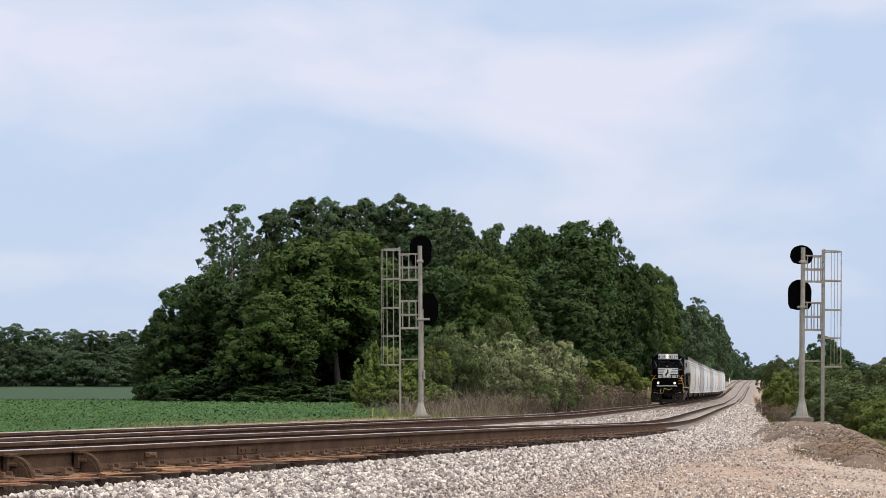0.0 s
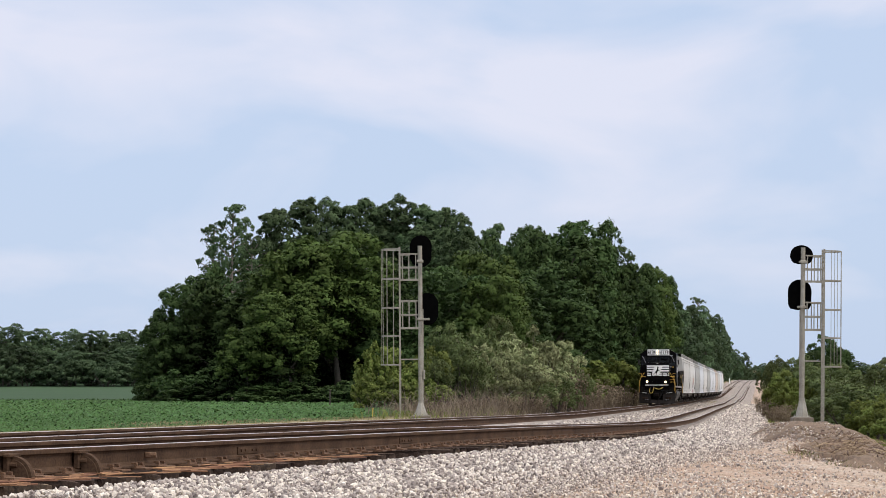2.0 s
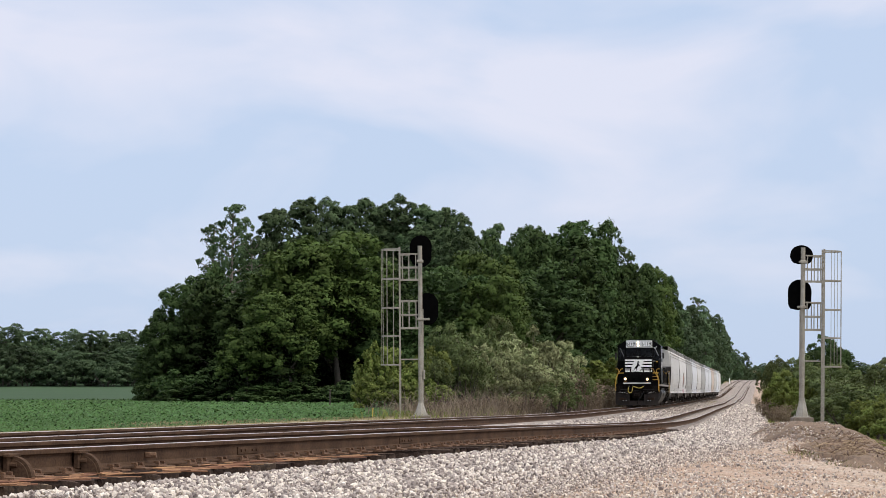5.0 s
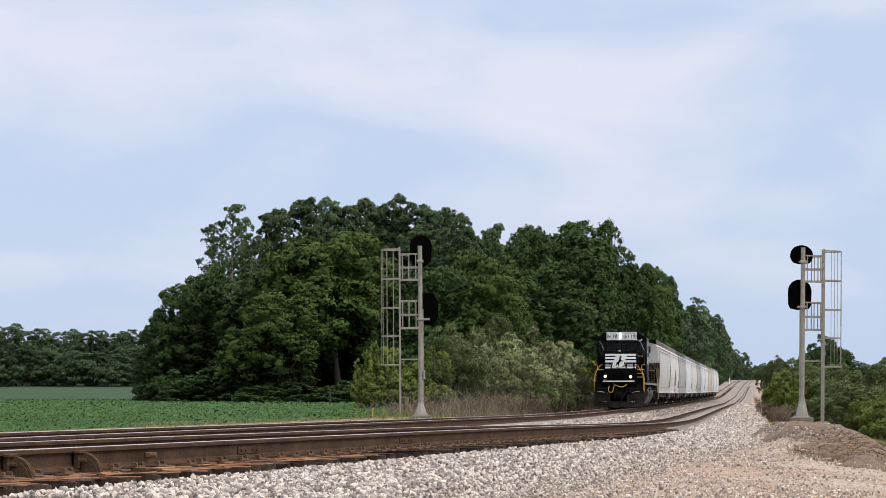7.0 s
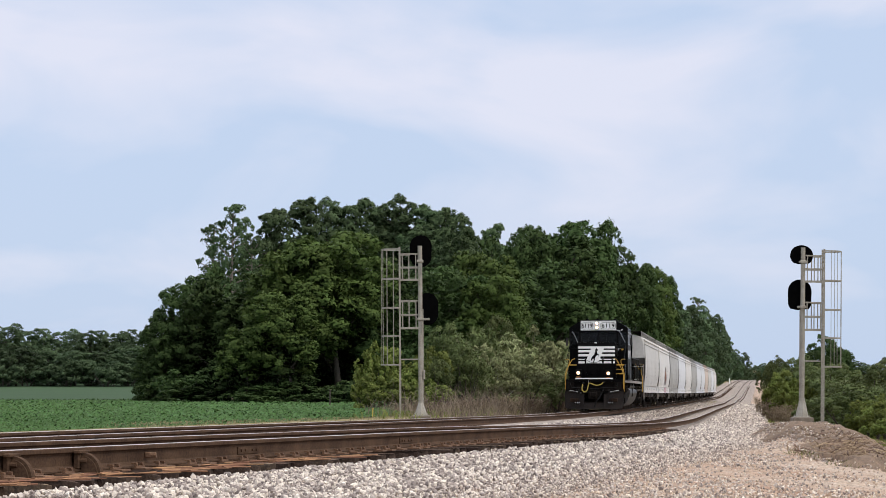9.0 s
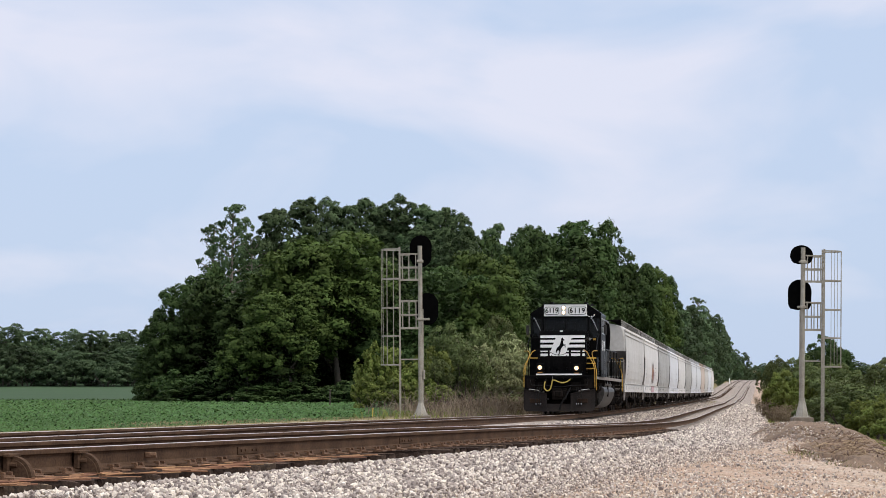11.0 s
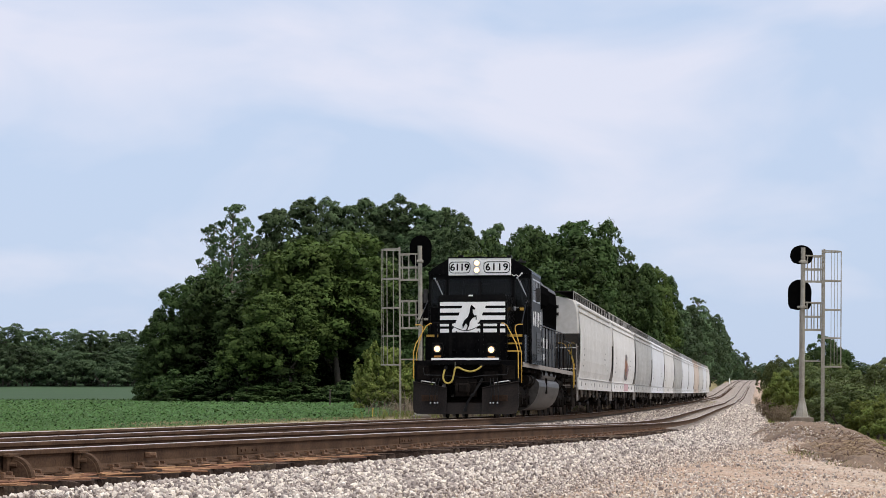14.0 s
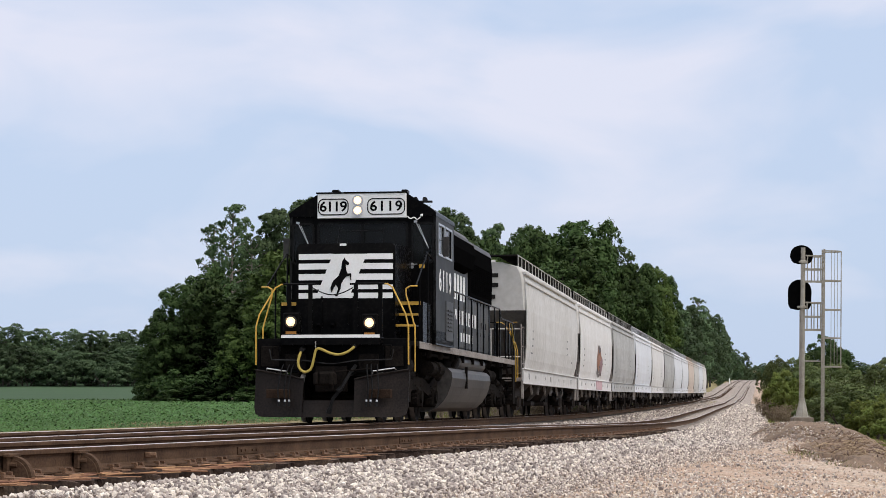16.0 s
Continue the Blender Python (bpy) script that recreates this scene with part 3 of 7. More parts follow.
def coupler(parent, x, s, z=0.84):
    """Knuckle coupler at the end x, which points s."""
    bm = bmesh.new()
    add_box(bm, (x - s * 0.45, 0, z), (0.6, 0.16, 0.16), bevel=0.02)
    add_box(bm, (x - s * 0.15, 0.02, z), (0.26, 0.34, 0.28), bevel=0.05)
    add_box(bm, (x - s * 0.01, 0.14, z), (0.14, 0.11, 0.27), bevel=0.035)
    add_box(bm, (x - s * 0.04, -0.17, z), (0.16, 0.09, 0.25), bevel=0.03)
    add_rod(bm, (x - s * 0.09, 0.13, z - 0.2), (x - s * 0.09, 0.13, z + 0.19), 0.03, 8)
    add_rod(bm, (x - s * 0.2, 0, z + 0.12), (x - s * 0.5, 0.8, z + 0.2), 0.014, 6)
    return part("coupler", bm, M_UNDER, parent, "grimy knuckle coupler")


def fill_outline(outline, mat, name, parent, m, depth=0.005):
    """A flat shape a few millimetres thick on m's xy plane."""
    bm = bmesh.new()
    vs = [bm.verts.new((p, q, depth)) for p, q in outline]
    f = bm.faces.new(vs)
    r = bmesh.ops.extrude_face_region(bm, geom=[f])
    bmesh.ops.translate(bm, verts=[v for v in r["geom"] if isinstance(v, bmesh.types.BMVert)], vec=(0, 0, -depth))
    bmesh.ops.recalc_face_normals(bm, faces=bm.faces)
    ob = part(name, bm, mat, parent)
    ob.matrix_basis = m
    return ob


def ring_outline(bm, cy, cz, hw, hh, rad, thick, x0, x1):
    """A rounded rectangular ring on the plane x."""
    def pts(hw, hh, rad):
        o = []
        for sx, sy, a0 in ((1, 1, 0), (-1, 1, 90), (-1, -1, 180), (1, -1, 270)):
            for k in range(5):
                a = math.radians(a0 + 22.5 * k)
                o.append((cy + sx * (hw - rad) + rad * math.cos(a), cz + sy * (hh - rad) + rad * math.sin(a)))
        return o
    outer, inner = pts(hw, hh, rad), pts(hw - thick, hh - thick, max(rad - thick, 0.005))
    n = len(outer)
    v = [[bm.verts.new((x, *p)) for p in o] for x in (x0, x1) for o in (outer, inner)]
    for i in range(n):
        j = (i + 1) % n
        bm.faces.new((v[2][i], v[2][j], v[3][j], v[3][i]))
        bm.faces.new((v[0][i], v[0][j], v[2][j], v[2][i]))
        bm.faces.new((v[1][i], v[3][i], v[3][j], v[1][j]))
    bmesh.ops.recalc_face_normals(bm, faces=bm.faces)


def smooth_path(pts, steps=4):
    """Points along a smooth curve through pts."""
    P = [Vector(p) for p in pts]
    out = []
    for i in range(len(P) - 1):
        a, b, c, d = P[max(i - 1, 0)], P[i], P[i + 1], P[min(i + 2, len(P) - 1)]
        for k in range(steps):
            t = k / steps
            out.append(0.5 * (2 * b + (c - a) * t + (2 * a - 5 * b + 4 * c - d) * t * t + (3 * b - 3 * c + d - a) * t ** 3))
    return out + [P[-1]]


def build_locomotive():
    T = tagged(empty("locomotive"), "black diesel freight locomotive with white nose stripes and lit headlights", "locomotive")

    # main frame and walkway
    bm = bmesh.new()
    add_box(bm, (-0.6, 0, 1.56), (18.0, 2.9, 0.10), bevel=0.015)
    add_box(bm, (0, 0, 1.3), (19.0, 1.6, 0.42))
    add_box(bm, (9.35, 0, 1.28), (0.8, 2.1, 0.5))
    add_box(bm, (-9.5, 0, 1.28), (0.7, 2.1, 0.5))
    part("frame", bm, M_UNDER, T)
    for s in (1, -1):
        bm = bmesh.new()
        add_box(bm, (-0.7, s * 1.455, 1.545), (17.6, 0.03, 0.14), bevel=0.004)
        part("side_sill", bm, M_SILL, T, "dusty pale stripe along the side sill")
        bm = bmesh.new()
        for k in range(9):
            add_box(bm, (-7.5 + 1.75 * k, s * 1.4, 1.40), (0.03, 0.1, 0.16))
        add_box(bm, (0.2, s * 1.32, 1.40), (13.0, 0.06, 0.06))
        part("sill_bracket", bm, M_UNDER, T)

    # nose
    bm = bmesh.new()
    h, top = 1.0, 3.56
    nose = [(8.62, -0.965), (8.68, 0), (8.62, 1.04), (6.5, 1.04), (6.5, -0.965)]
    lo = [bm.verts.new((x, y, 1.61)) for x, y in nose]
    hi = [bm.verts.new((x, y, top - 0.19)) for x, y in nose]
    tp = [bm.verts.new((x - (0.06 if x > 8 else 0), y * 0.985, top + (0.07 if x < 8 else 0))) for x, y in nose]
    for a, b in ((lo, hi), (hi, tp)):
        for i in range(5):
            bm.faces.new((a[i], a[(i + 1) % 5], b[(i + 1) % 5], b[i]))
    bm.faces.new(tp)
    bm.faces.new(lo[::-1])
    bmesh.ops.recalc_face_normals(bm, faces=bm.faces)
    es = [e for e in bm.edges if abs(e.verts[0].co.y) > 0.5 and abs(e.verts[1].co.y) > 0.5 and (abs(e.verts[0].co.z - e.verts[1].co.z) > 0.1 or max(e.verts[0].co.z, e.verts[1].co.z) > 3.3)]
    bmesh.ops.bevel(bm, geom=es, offset=0.04, segments=2, affect="EDGES")
    part("nose", bm, M_BLACK, T, "black low nose with a creased front")
    bm = bmesh.new()
    add_box(bm, (8.60, -0.1, 2.05), (0.16, 0.66, 0.86), bevel=0.02)
    for q in (-0.42, 0.22):
        add_box(bm, (8.70, q, 2.05), (0.03, 0.03, 0.9))
    add_rod(bm, (8.72, 0.12, 1.95), (8.72, 0.12, 2.2), 0.014)
    part("nose_door", bm, M_BLACK, T, "black nose door with frame")
    for q in (-0.48, -0.20):
        bm = bmesh.new()
        add_rod(bm, (8.66, q, 1.98), (8.74, q, 1.98), 0.07, 12)
        add_rod(bm, (8.72, q, 1.93), (8.76, q, 1.90), 0.045, 10)
        part("receptacle", bm, M_GRILLE, T)
    # white stripes and shield of the nose
    w = 0.905
    bars = [(3.35, 3.235), (3.16, 3.04), (2.95, 2.825), (2.73, 2.64), (2.57, 2.46)]
    for k, (zt, zb) in enumerate(bars):
        for s in (-1, 1):
            bm = bmesh.new()
            zc = (zt + zb) / 2
            slant = (zc - 2.9) * 0.41
            inner = (-0.38 + slant) if s < 0 else (0.30 + slant)
            inner_t, inner_b = inner + (zt - zc) * 0.41, inner + (zb - zc) * 0.41
            edge = -0.905 if s < 0 else 1.0
            o = [(edge, zb), (edge, zt), (inner_t, zt), (inner_b, zb)]
            x_at = lambda y: 8.686 - 0.06 * abs(y) / h
            lo = [bm.verts.new((x_at(p), p, q)) for p, q in o]
            hi = [bm.verts.new((x_at(p) + 0.004, p, q)) for p, q in o]
            bm.faces.new(hi)
            for i in range(4):
                bm.faces.new((lo[i], lo[(i + 1) % 4], hi[(i + 1) % 4], hi[i]))
            bmesh.ops.recalc_face_normals(bm, faces=bm.faces)
            part("nose_stripe", bm, M_WHITE, T, "white painted nose stripe")
    for s in (-1, 1):
        bm = bmesh.new()
        o = [(0, 2.465), (s * 0.34 - 0.218, 2.465), (s * 0.34 + 0.142, 3.345), (0, 3.345)]
        vs = [bm.verts.new((8.690 - 0.06 * abs(p) / h, p, q)) for p, q in o]
        ws = [bm.verts.new((8.694 - 0.06 * abs(p) / h, p, q)) for p, q in o]
        bm.faces.new(ws)
        for i in range(4):
            bm.faces.new((vs[i], vs[(i + 1) % 4], ws[(i + 1) % 4], ws[i]))
        bmesh.ops.recalc_face_normals(bm, faces=bm.faces)
        part("nose_shield", bm, M_WHITE, T, "white painted nose panel")
    emblem = [(-0.14, -0.42), (-0.10, -0.40), (-0.06, -0.27), (-0.11, -0.20), (-0.15, -0.27), (-0.20, -0.36), (-0.215, -0.25), (-0.16, -0.12), (-0.05, -0.02), (0.0, 0.12), (0.02, 0.27), (0.07, 0.34), (0.085, 0.30),
              (0.165, 0.23), (0.15, 0.19), (0.09, 0.20), (0.10, 0.10), (0.13, 0.02), (0.20, 0.03), (0.205, -0.10), (0.18, -0.11), (0.175, -0.02), (0.10, -0.04), (0.05, -0.10), (0.0, -0.18), (-0.01, -0.28), (-0.06, -0.38), (-0.07, -0.43)]
    fill_outline(emblem, M_BLACK, "emblem", T, Matrix.Translation((8.694, -0.03, 2.93)) @ FACING, 0.006)
    bm = bmesh.new()
    add_box(bm, (8.66, 0.0, 3.53), (0.03, 0.13, 0.045))
    part("name_plate", bm, M_WHITE, T)

    # cab shell: floor, posts and roof, open at the windows
    xf, xr, hw = 6.5, 3.75, 1.55
    bm = bmesh.new()
    add_box(bm, ((xf + xr) / 2, 0, 1.75), (xf - xr, 2 * hw, 0.3))
    part("cab_floor", bm, M_BLACK, T)
    for s in (1, -1):
        bm = bmesh.new()
        add_box(bm, ((xf + xr) / 2, s * (hw - 0.03), 2.57), (xf - xr, 0.06, 1.9), bevel=0.008)
        add_box(bm, ((xf + xr) / 2, s * (hw - 0.03), 4.24), (xf - xr, 0.06, 0.24), bevel=0.008)
        for a, b in ((xf - 0.35, xf), (xf - 1.35, xf - 1.2), (xr, xr + 0.4)):
            add_box(bm, ((a + b) / 2, s * (hw - 0.03), 3.82), (b - a, 0.06, 0.62))
        part("cab_side", bm, M_DUSTY, T, "dusty black cab side with sliding windows")
    # front wall
    for y0, y1, z0, z1 in ((-1.55, -1.47, 1.62, 4.3), (1.47, 1.55, 1.62, 4.3), (-1.06, -0.93, 1.62, 4.3), (0.93, 1.06, 1.62, 4.3), (-1.47, -1.06, 1.62, 3.32), (1.06, 1.47, 1.62, 3.32), (-1.47, -1.06, 4.12, 4.3), (1.06, 1.47, 4.12, 4.3),
                           (-0.93, 0.93, 1.62, 3.62), (-0.93, 0.93, 4.14, 4.3), (-0.03, 0.03, 3.62, 4.14)):
        bm = bmesh.new()
        add_box(bm, (xf - 0.03, (y0 + y1) / 2, (z0 + z1) / 2), (0.06, y1 - y0, z1 - z0), bevel=0.006)
        part("cab_front_panel", bm, M_BLACK, T)
    bm = bmesh.new()
    add_box(bm, (xr + 0.03, 0, 3.0), (0.06, 3.0, 2.7))
    part("cab_rear", bm, M_BLACK, T)
    bm = bmesh.new()
    roof = [(-1.56, 4.28), (-1.56, 4.36), (-1.40, 4.48), (-0.97, 4.74), (-0.6, 4.80), (0.6, 4.80), (0.97, 4.74), (1.40, 4.48), (1.56, 4.36), (1.56, 4.28)]
    add_prism(bm, roof, "x", xr - 0.05, xf + 0.04)
    part("cab_roof", bm, M_BLACK, T)
    # panes
    for y0, y1, z0, z1 in ((-1.47, -1.06, 3.32, 4.12), (1.06, 1.47, 3.32, 4.12), (-0.93, -0.03, 3.62, 4.14), (0.03, 0.93, 3.62, 4.14)):
        bm = bmesh.new()
        add_box(bm, (xf - 0.03, (y0 + y1) / 2, (z0 + z1) / 2), (0.012, y1 - y0, z1 - z0))
        p = part("window", bm, M_GLASS, T)
        bm = bmesh.new()
        ring_outline(bm, (y0 + y1) / 2, (z0 + z1) / 2, (y1 - y0) / 2 + 0.035, (z1 - z0) / 2 + 0.035, 0.09, 0.04, xf - 0.01, xf + 0.018)
        part("gasket", bm, M_RUBBER, p)
    for s in (1, -1):
        for a, b in ((xf - 1.2, xf - 0.35), (xr + 0.4, xf - 1.35)):
            bm = bmesh.new()
            add_box(bm, ((a + b) / 2, s * (hw - 0.03), 3.82), (b - a, 0.012, 0.62))
            p = part("window", bm, M_GLASS, T)
            bm = bmesh.new()
            for z in (3.50, 4.14):
                add_box(bm, ((a + b) / 2, s * (hw + 0.008), z), (b - a + 0.08, 0.02, 0.045))
            for x in (a, b, (a + b) / 2):
                add_box(bm, (x, s * (hw + 0.008), 3.82), (0.045, 0.02, 0.66))
            part("window_frame", bm, M_SILVER, p, "bare aluminium window frame")
        # seat back seen through the glass, mirror and wiper
        bm = bmesh.new()
        add_box(bm, (5.2, s * 0.85, 3.45), (0.16, 0.5, 0.75), bevel=0.05)
        part("seat", bm, M_SILL, T, "grey cab seat back")
        bm = bmesh.new()
        yw = s * 1.25
        add_rod(bm, (xf + 0.03, yw - 0.11, 4.14), (xf + 0.07, yw + 0.13, 3.66), 0.009)
        add_rod(bm, (xf + 0.06, yw - 0.05, 4.10), (xf + 0.06, yw + 0.16, 3.60), 0.007)
        add_box(bm, (xf + 0.04, yw - 0.12, 4.16), (0.06, 0.06, 0.04))
        part("wiper", bm, M_SILVER, T, "silver windscreen wiper arm")
        bm = bmesh.new()
        add_box(bm, (xf - 0.4, s * (hw + 0.16), 3.66), (0.05, 0.13, 0.42), bevel=0.01)
        add_rod(bm, (xf - 0.4, s * hw, 3.8), (xf - 0.4, s * (hw + 0.12), 3.8), 0.012)
        part("mirror", bm, M_TANK, T)
    bm = bmesh.new()
    for y in (-0.5, 0.45):
        add_rod(bm, (xf + 0.05, y - 0.03, 3.64), (xf + 0.07, y + 0.02, 4.10), 0.007)
    add_rod(bm, (xf + 0.07, -0.46, 3.98), (xf + 0.07, 0.46, 3.98), 0.006)
    part("wiper", bm, M_DUSTY, T)
    # latch, warning label and white cable by the cab door
    bm = bmesh.new()
    add_box(bm, (xf + 0.03, 1.02, 3.24), (0.05, 0.13, 0.12), bevel=0.012)
    add_rod(bm, (xf + 0.06, 1.04, 3.25), (xf + 0.07, 1.17, 3.27), 0.014)
    part("door_latch", bm, M_SILVER, T, "bare metal door latch and handle")
    bm = bmesh.new()
    add_box(bm, (xf + 0.007, 1.26, 3.23), (0.012, 0.12, 0.085))
    part("warning_label", bm, M_YELLOW, T, "small yellow warning label")
    bm = bmesh.new()
    add_path(bm, smooth_path([(xf + 0.05, 0.96, 4.27), (xf + 0.08, 1.03, 4.22), (xf + 0.06, 1.1, 4.25), (xf + 0.08, 1.17, 4.20), (xf + 0.06, 1.24, 4.26)]), 0.012, 6)
    add_box(bm, (xf + 0.06, 1.26, 4.29), (0.05, 0.06, 0.05), bevel=0.012)
    part("lamp_cable", bm, M_WHITE, T, "white cable looped beside the number board")
    # cab side number
    digits("6119", 0.62, M_WHITE, T, Matrix.Translation(((xf + xr) / 2, hw + 0.003, 2.95)) @ SIDEWAYS, 2.0)

    # number board panel
    bm = bmesh.new()
    add_box(bm, (xf + 0.05, 0, 4.50), (0.14, 1.88, 0.52), bevel=0.01)
    nb = part("number_board", bm, M_WHITE, T, "white number board panel across the cab roof")
    bm = bmesh.new()
    add_box(bm, (xf + 0.04, 0, 4.775), (0.2, 1.94, 0.03), bevel=0.006)
    part("number_board_cap", bm, M_BLACK, nb)
    for yc, half in ((-0.60, 0.325), (0.52, 0.40)):
        bm = bmesh.new()
        ring_outline(bm, yc, 4.48, half, 0.175, 0.12, 0.022, xf + 0.115, xf + 0.128)
        part("number_frame", bm, M_BLACK, nb)
        digits("6119", 0.29, M_BLACK, nb, Matrix.Translation((xf + 0.123, yc, 4.478)) @ FACING, half * 1.78)
    for z in (4.61, 4.40):
        bm = bmesh.new()
        add_rod(bm, (xf + 0.1, -0.08, z), (xf + 0.16, -0.08, z), 0.118, 20)
        hl = part("headlight", bm, M_SILVER, T, "round headlight glowing warm white")
        bm = bmesh.new()
        add_rod(bm, (xf + 0.15, -0.08, z), (xf + 0.172, -0.08, z), 0.088, 20, 0.075)
        part("lens", bm, M_LAMP, hl)
        bm = bmesh.new()
        add_rod(bm, (xf + 0.170, -0.08, z), (xf + 0.178, -0.08, z), 0.036, 14, 0.03)
        part("bulb", bm, M_BULB, hl)
    # roof fittings
    for c, d in (((6.2, -0.62, 4.83), (0.2, 0.16, 0.09)), ((6.2, 0.86, 4.80), (0.24, 0.14, 0.12)), ((6.0, -0.1, 4.82), (0.2, 0.24, 0.06))):
        bm = bmesh.new()
        add_box(bm, c, d, bevel=0.02)
        part("roof_fitting", bm, M_BLACK, T)
    bm = bmesh.new()
    add_rod(bm, (4.3, 0.75, 4.7), (4.3, 0.75, 4.80), 0.03)
    add_box(bm, (4.3, 0.85, 4.79), (0.1, 0.6, 0.04))
    for y, d in ((0.62, 0.45), (0.82, 0.38), (1.02, 0.33)):
        add_rod(bm, (4.2, y, 4.82), (4.2 + d, y, 4.82), 0.02, 10, 0.055)
    part("horn", bm, M_DUSTY, T, "grey air horn cluster")

    # long hood
    def hood_outline(hw, zt, z0=1.6, round_=0.35):
        return [(-hw, z0), (-hw, zt - round_), (-hw + 0.05, zt - round_ * 0.55), (-hw + 0.16, zt - round_ * 0.2), (-hw + 0.36, zt), (hw - 0.36, zt), (hw - 0.16, zt - round_ * 0.2), (hw - 0.05, zt - round_ * 0.55), (hw, zt - round_), (hw, z0)]
    bm = bmesh.new()
    add_prism(bm, hood_outline(0.92, 4.50), "x", -8.0, 3.75)
    part("hood", bm, M_HOOD, T, "dusty black long hood with access doors")
    bm = bmesh.new()
    add_prism(bm, [(-1.15, 3.72), (-1.24, 4.05), (-1.18, 4.32), (-0.92, 4.44), (0.92, 4.44), (1.18, 4.32), (1.24, 4.05), (1.15, 3.72), (0.95, 3.62), (-0.95, 3.62)], "x", -2.6, 1.3)
    part("dynamic_brake_housing", bm, M_GRILLE, T, "black flared dynamic brake housing")
    bm = bmesh.new()
    add_prism(bm, [(-0.98, 4.36), (-0.95, 4.52), (-0.84, 4.64), (-0.6, 4.73), (-0.3, 4.77), (0.3, 4.77), (0.6, 4.73), (0.84, 4.64), (0.95, 4.52), (0.98, 4.36)], "x", -3.3, 3.6)
    part("roof_hatch", bm, M_TANK, T, "grey rounded roof hatch")
    bm = bmesh.new()
    add_prism(bm, [(-0.97, 3.05), (-1.0, 3.9), (-0.96, 4.40), (0.96, 4.40), (1.0, 3.9), (0.97, 3.05)], "x", -8.02, -3.4)
    part("radiator_housing", bm, M_GRILLE, T, "matt black radiator housing")
    bm = bmesh.new()
    add_prism(bm, [(-0.98, 4.38), (-0.92, 4.52), (-0.74, 4.63), (-0.4, 4.70), (0.4, 4.70), (0.74, 4.63), (0.92, 4.52), (0.98, 4.38)], "x", -8.0, -3.4)
    part("radiator_roof", bm, M_TANK, T, "grey rounded roof over the radiators")
    for s in (1, -1):
        bm = bmesh.new()
        for k in range(15):
            add_box(bm, (-5.7, s * (0.98 + 0.0018 * k), 3.25 + 0.05 * k), (4.3, 0.03, 0.02))
        part("radiator_grille", bm, M_GRILLE, T)
        bm = bmesh.new()
        add_box(bm, (3.0, s * 0.98, 3.95), (1.2, 0.12, 0.75), bevel=0.02)
        part("intake_grille", bm, M_SILVER, T, "bare metal intake screen frame")
        # hood doors with latches and the white side lettering as plain bars
        for k in range(13):
            x = 3.2 - 0.86 * k
            bm = bmesh.new()
            zt = 3.55 if x > -3.2 else 2.98
            add_box(bm, (x, s * 0.935, (1.75 + zt) / 2), (0.80, 0.03, zt - 1.75), bevel=0.008)
            add_box(bm, (x + 0.30, s * 0.955, 2.45), (0.05, 0.03, 0.16))
            add_box(bm, (x - 0.36, s * 0.955, 2.2), (0.04, 0.02, 0.1))
            add_box(bm, (x - 0.36, s * 0.955, 3.0), (0.04, 0.02, 0.1))
            part("hood_door", bm, M_HOOD, T)
        for k in range(11):
            bm = bmesh.new()
            x = -0.75 - 0.55 * k if k < 4 else 1.6 - 0.62 * k
            zc, hz = (3.22, 0.62) if k < 4 else (2.5, 0.34)
            add_box(bm, (x, s * 0.955, zc), (0.30 if k < 4 else 0.26, 0.012, hz))
            part("lettering_bar", bm, M_WHITE, T, "white painted lettering block")
        for k in range(7):
            bm = bmesh.new()
            add_box(bm, (-0.9 - 0.5 * k, s * 0.955, 2.02), (0.22, 0.012, 0.22))
            part("lettering_bar", bm, M_WHITE, T, "white painted lettering block")
        bm = bmesh.new()
        for k in range(6):
            for j in range(3):
                add_box(bm, (4.75 - 0.26 * j, s * 1.575, 1.95 + 0.085 * k), (0.17, 0.03, 0.035), bevel=0.006)
        add_box(bm, (4.5, s * 1.557, 2.15), (1.05, 0.014, 0.85), bevel=0.004)
        part("louvre_panel", bm, M_HOOD, T)
        bm = bmesh.new()
        add_box(bm, (3.0, s * 1.2, 1.95), (1.4, 0.45, 0.72), bevel=0.03)
        part("battery_box", bm, M_HOOD, T)
    for x in (-4.6, -5.9, -7.2):
        bm = bmesh.new()
        add_rod(bm, (x, 0, 4.58), (x, 0, 4.72), 0.55, 24)
        part("roof_fan", bm, M_TANK, T, "grey round roof fan housing")
    bm = bmesh.new()
    add_box(bm, (1.6, 0, 4.80), (0.8, 0.5, 0.16), bevel=0.03)
    part("exhaust_stack", bm, M_RUST, T)

    # front end plate, anticlimber, plow
    bm = bmesh.new()
    add_box(bm, (9.72, 0, 1.30), (0.06, 2.96, 0.66), bevel=0.01)
    for s in (-1, 1):
        add_box(bm, (9.5, s * 1.40, 1.15), (0.5, 0.06, 0.7), bevel=0.01)
        add_path(bm, [(9.76, s * 1.02, 1.30), (9.82, s * 1.02, 1.30), (9.82, s * 1.02, 1.5), (9.82, s * 1.16, 1.5), (9.82, s * 1.16, 1.30), (9.76, s * 1.16, 1.30)], 0.012)
    part("end_plate", bm, M_BLACK, T)
    bm = bmesh.new()
    add_prism(bm, [(9.70, -1.0), (9.95, -0.96), (9.98, 0), (9.95, 0.96), (9.70, 1.0)], "z", 1.50, 1.655)
    part("anticlimber", bm, M_BLACK, T)
    bm = bmesh.new()
    add_prism(bm, [(9.956, -0.965), (9.986, 0), (9.956, 0.965), (9.94, 0.965), (9.94, -0.965)], "z", 1.635, 1.695)
    part("white_edge", bm, M_WHITE, T, "white painted edge of the front step")
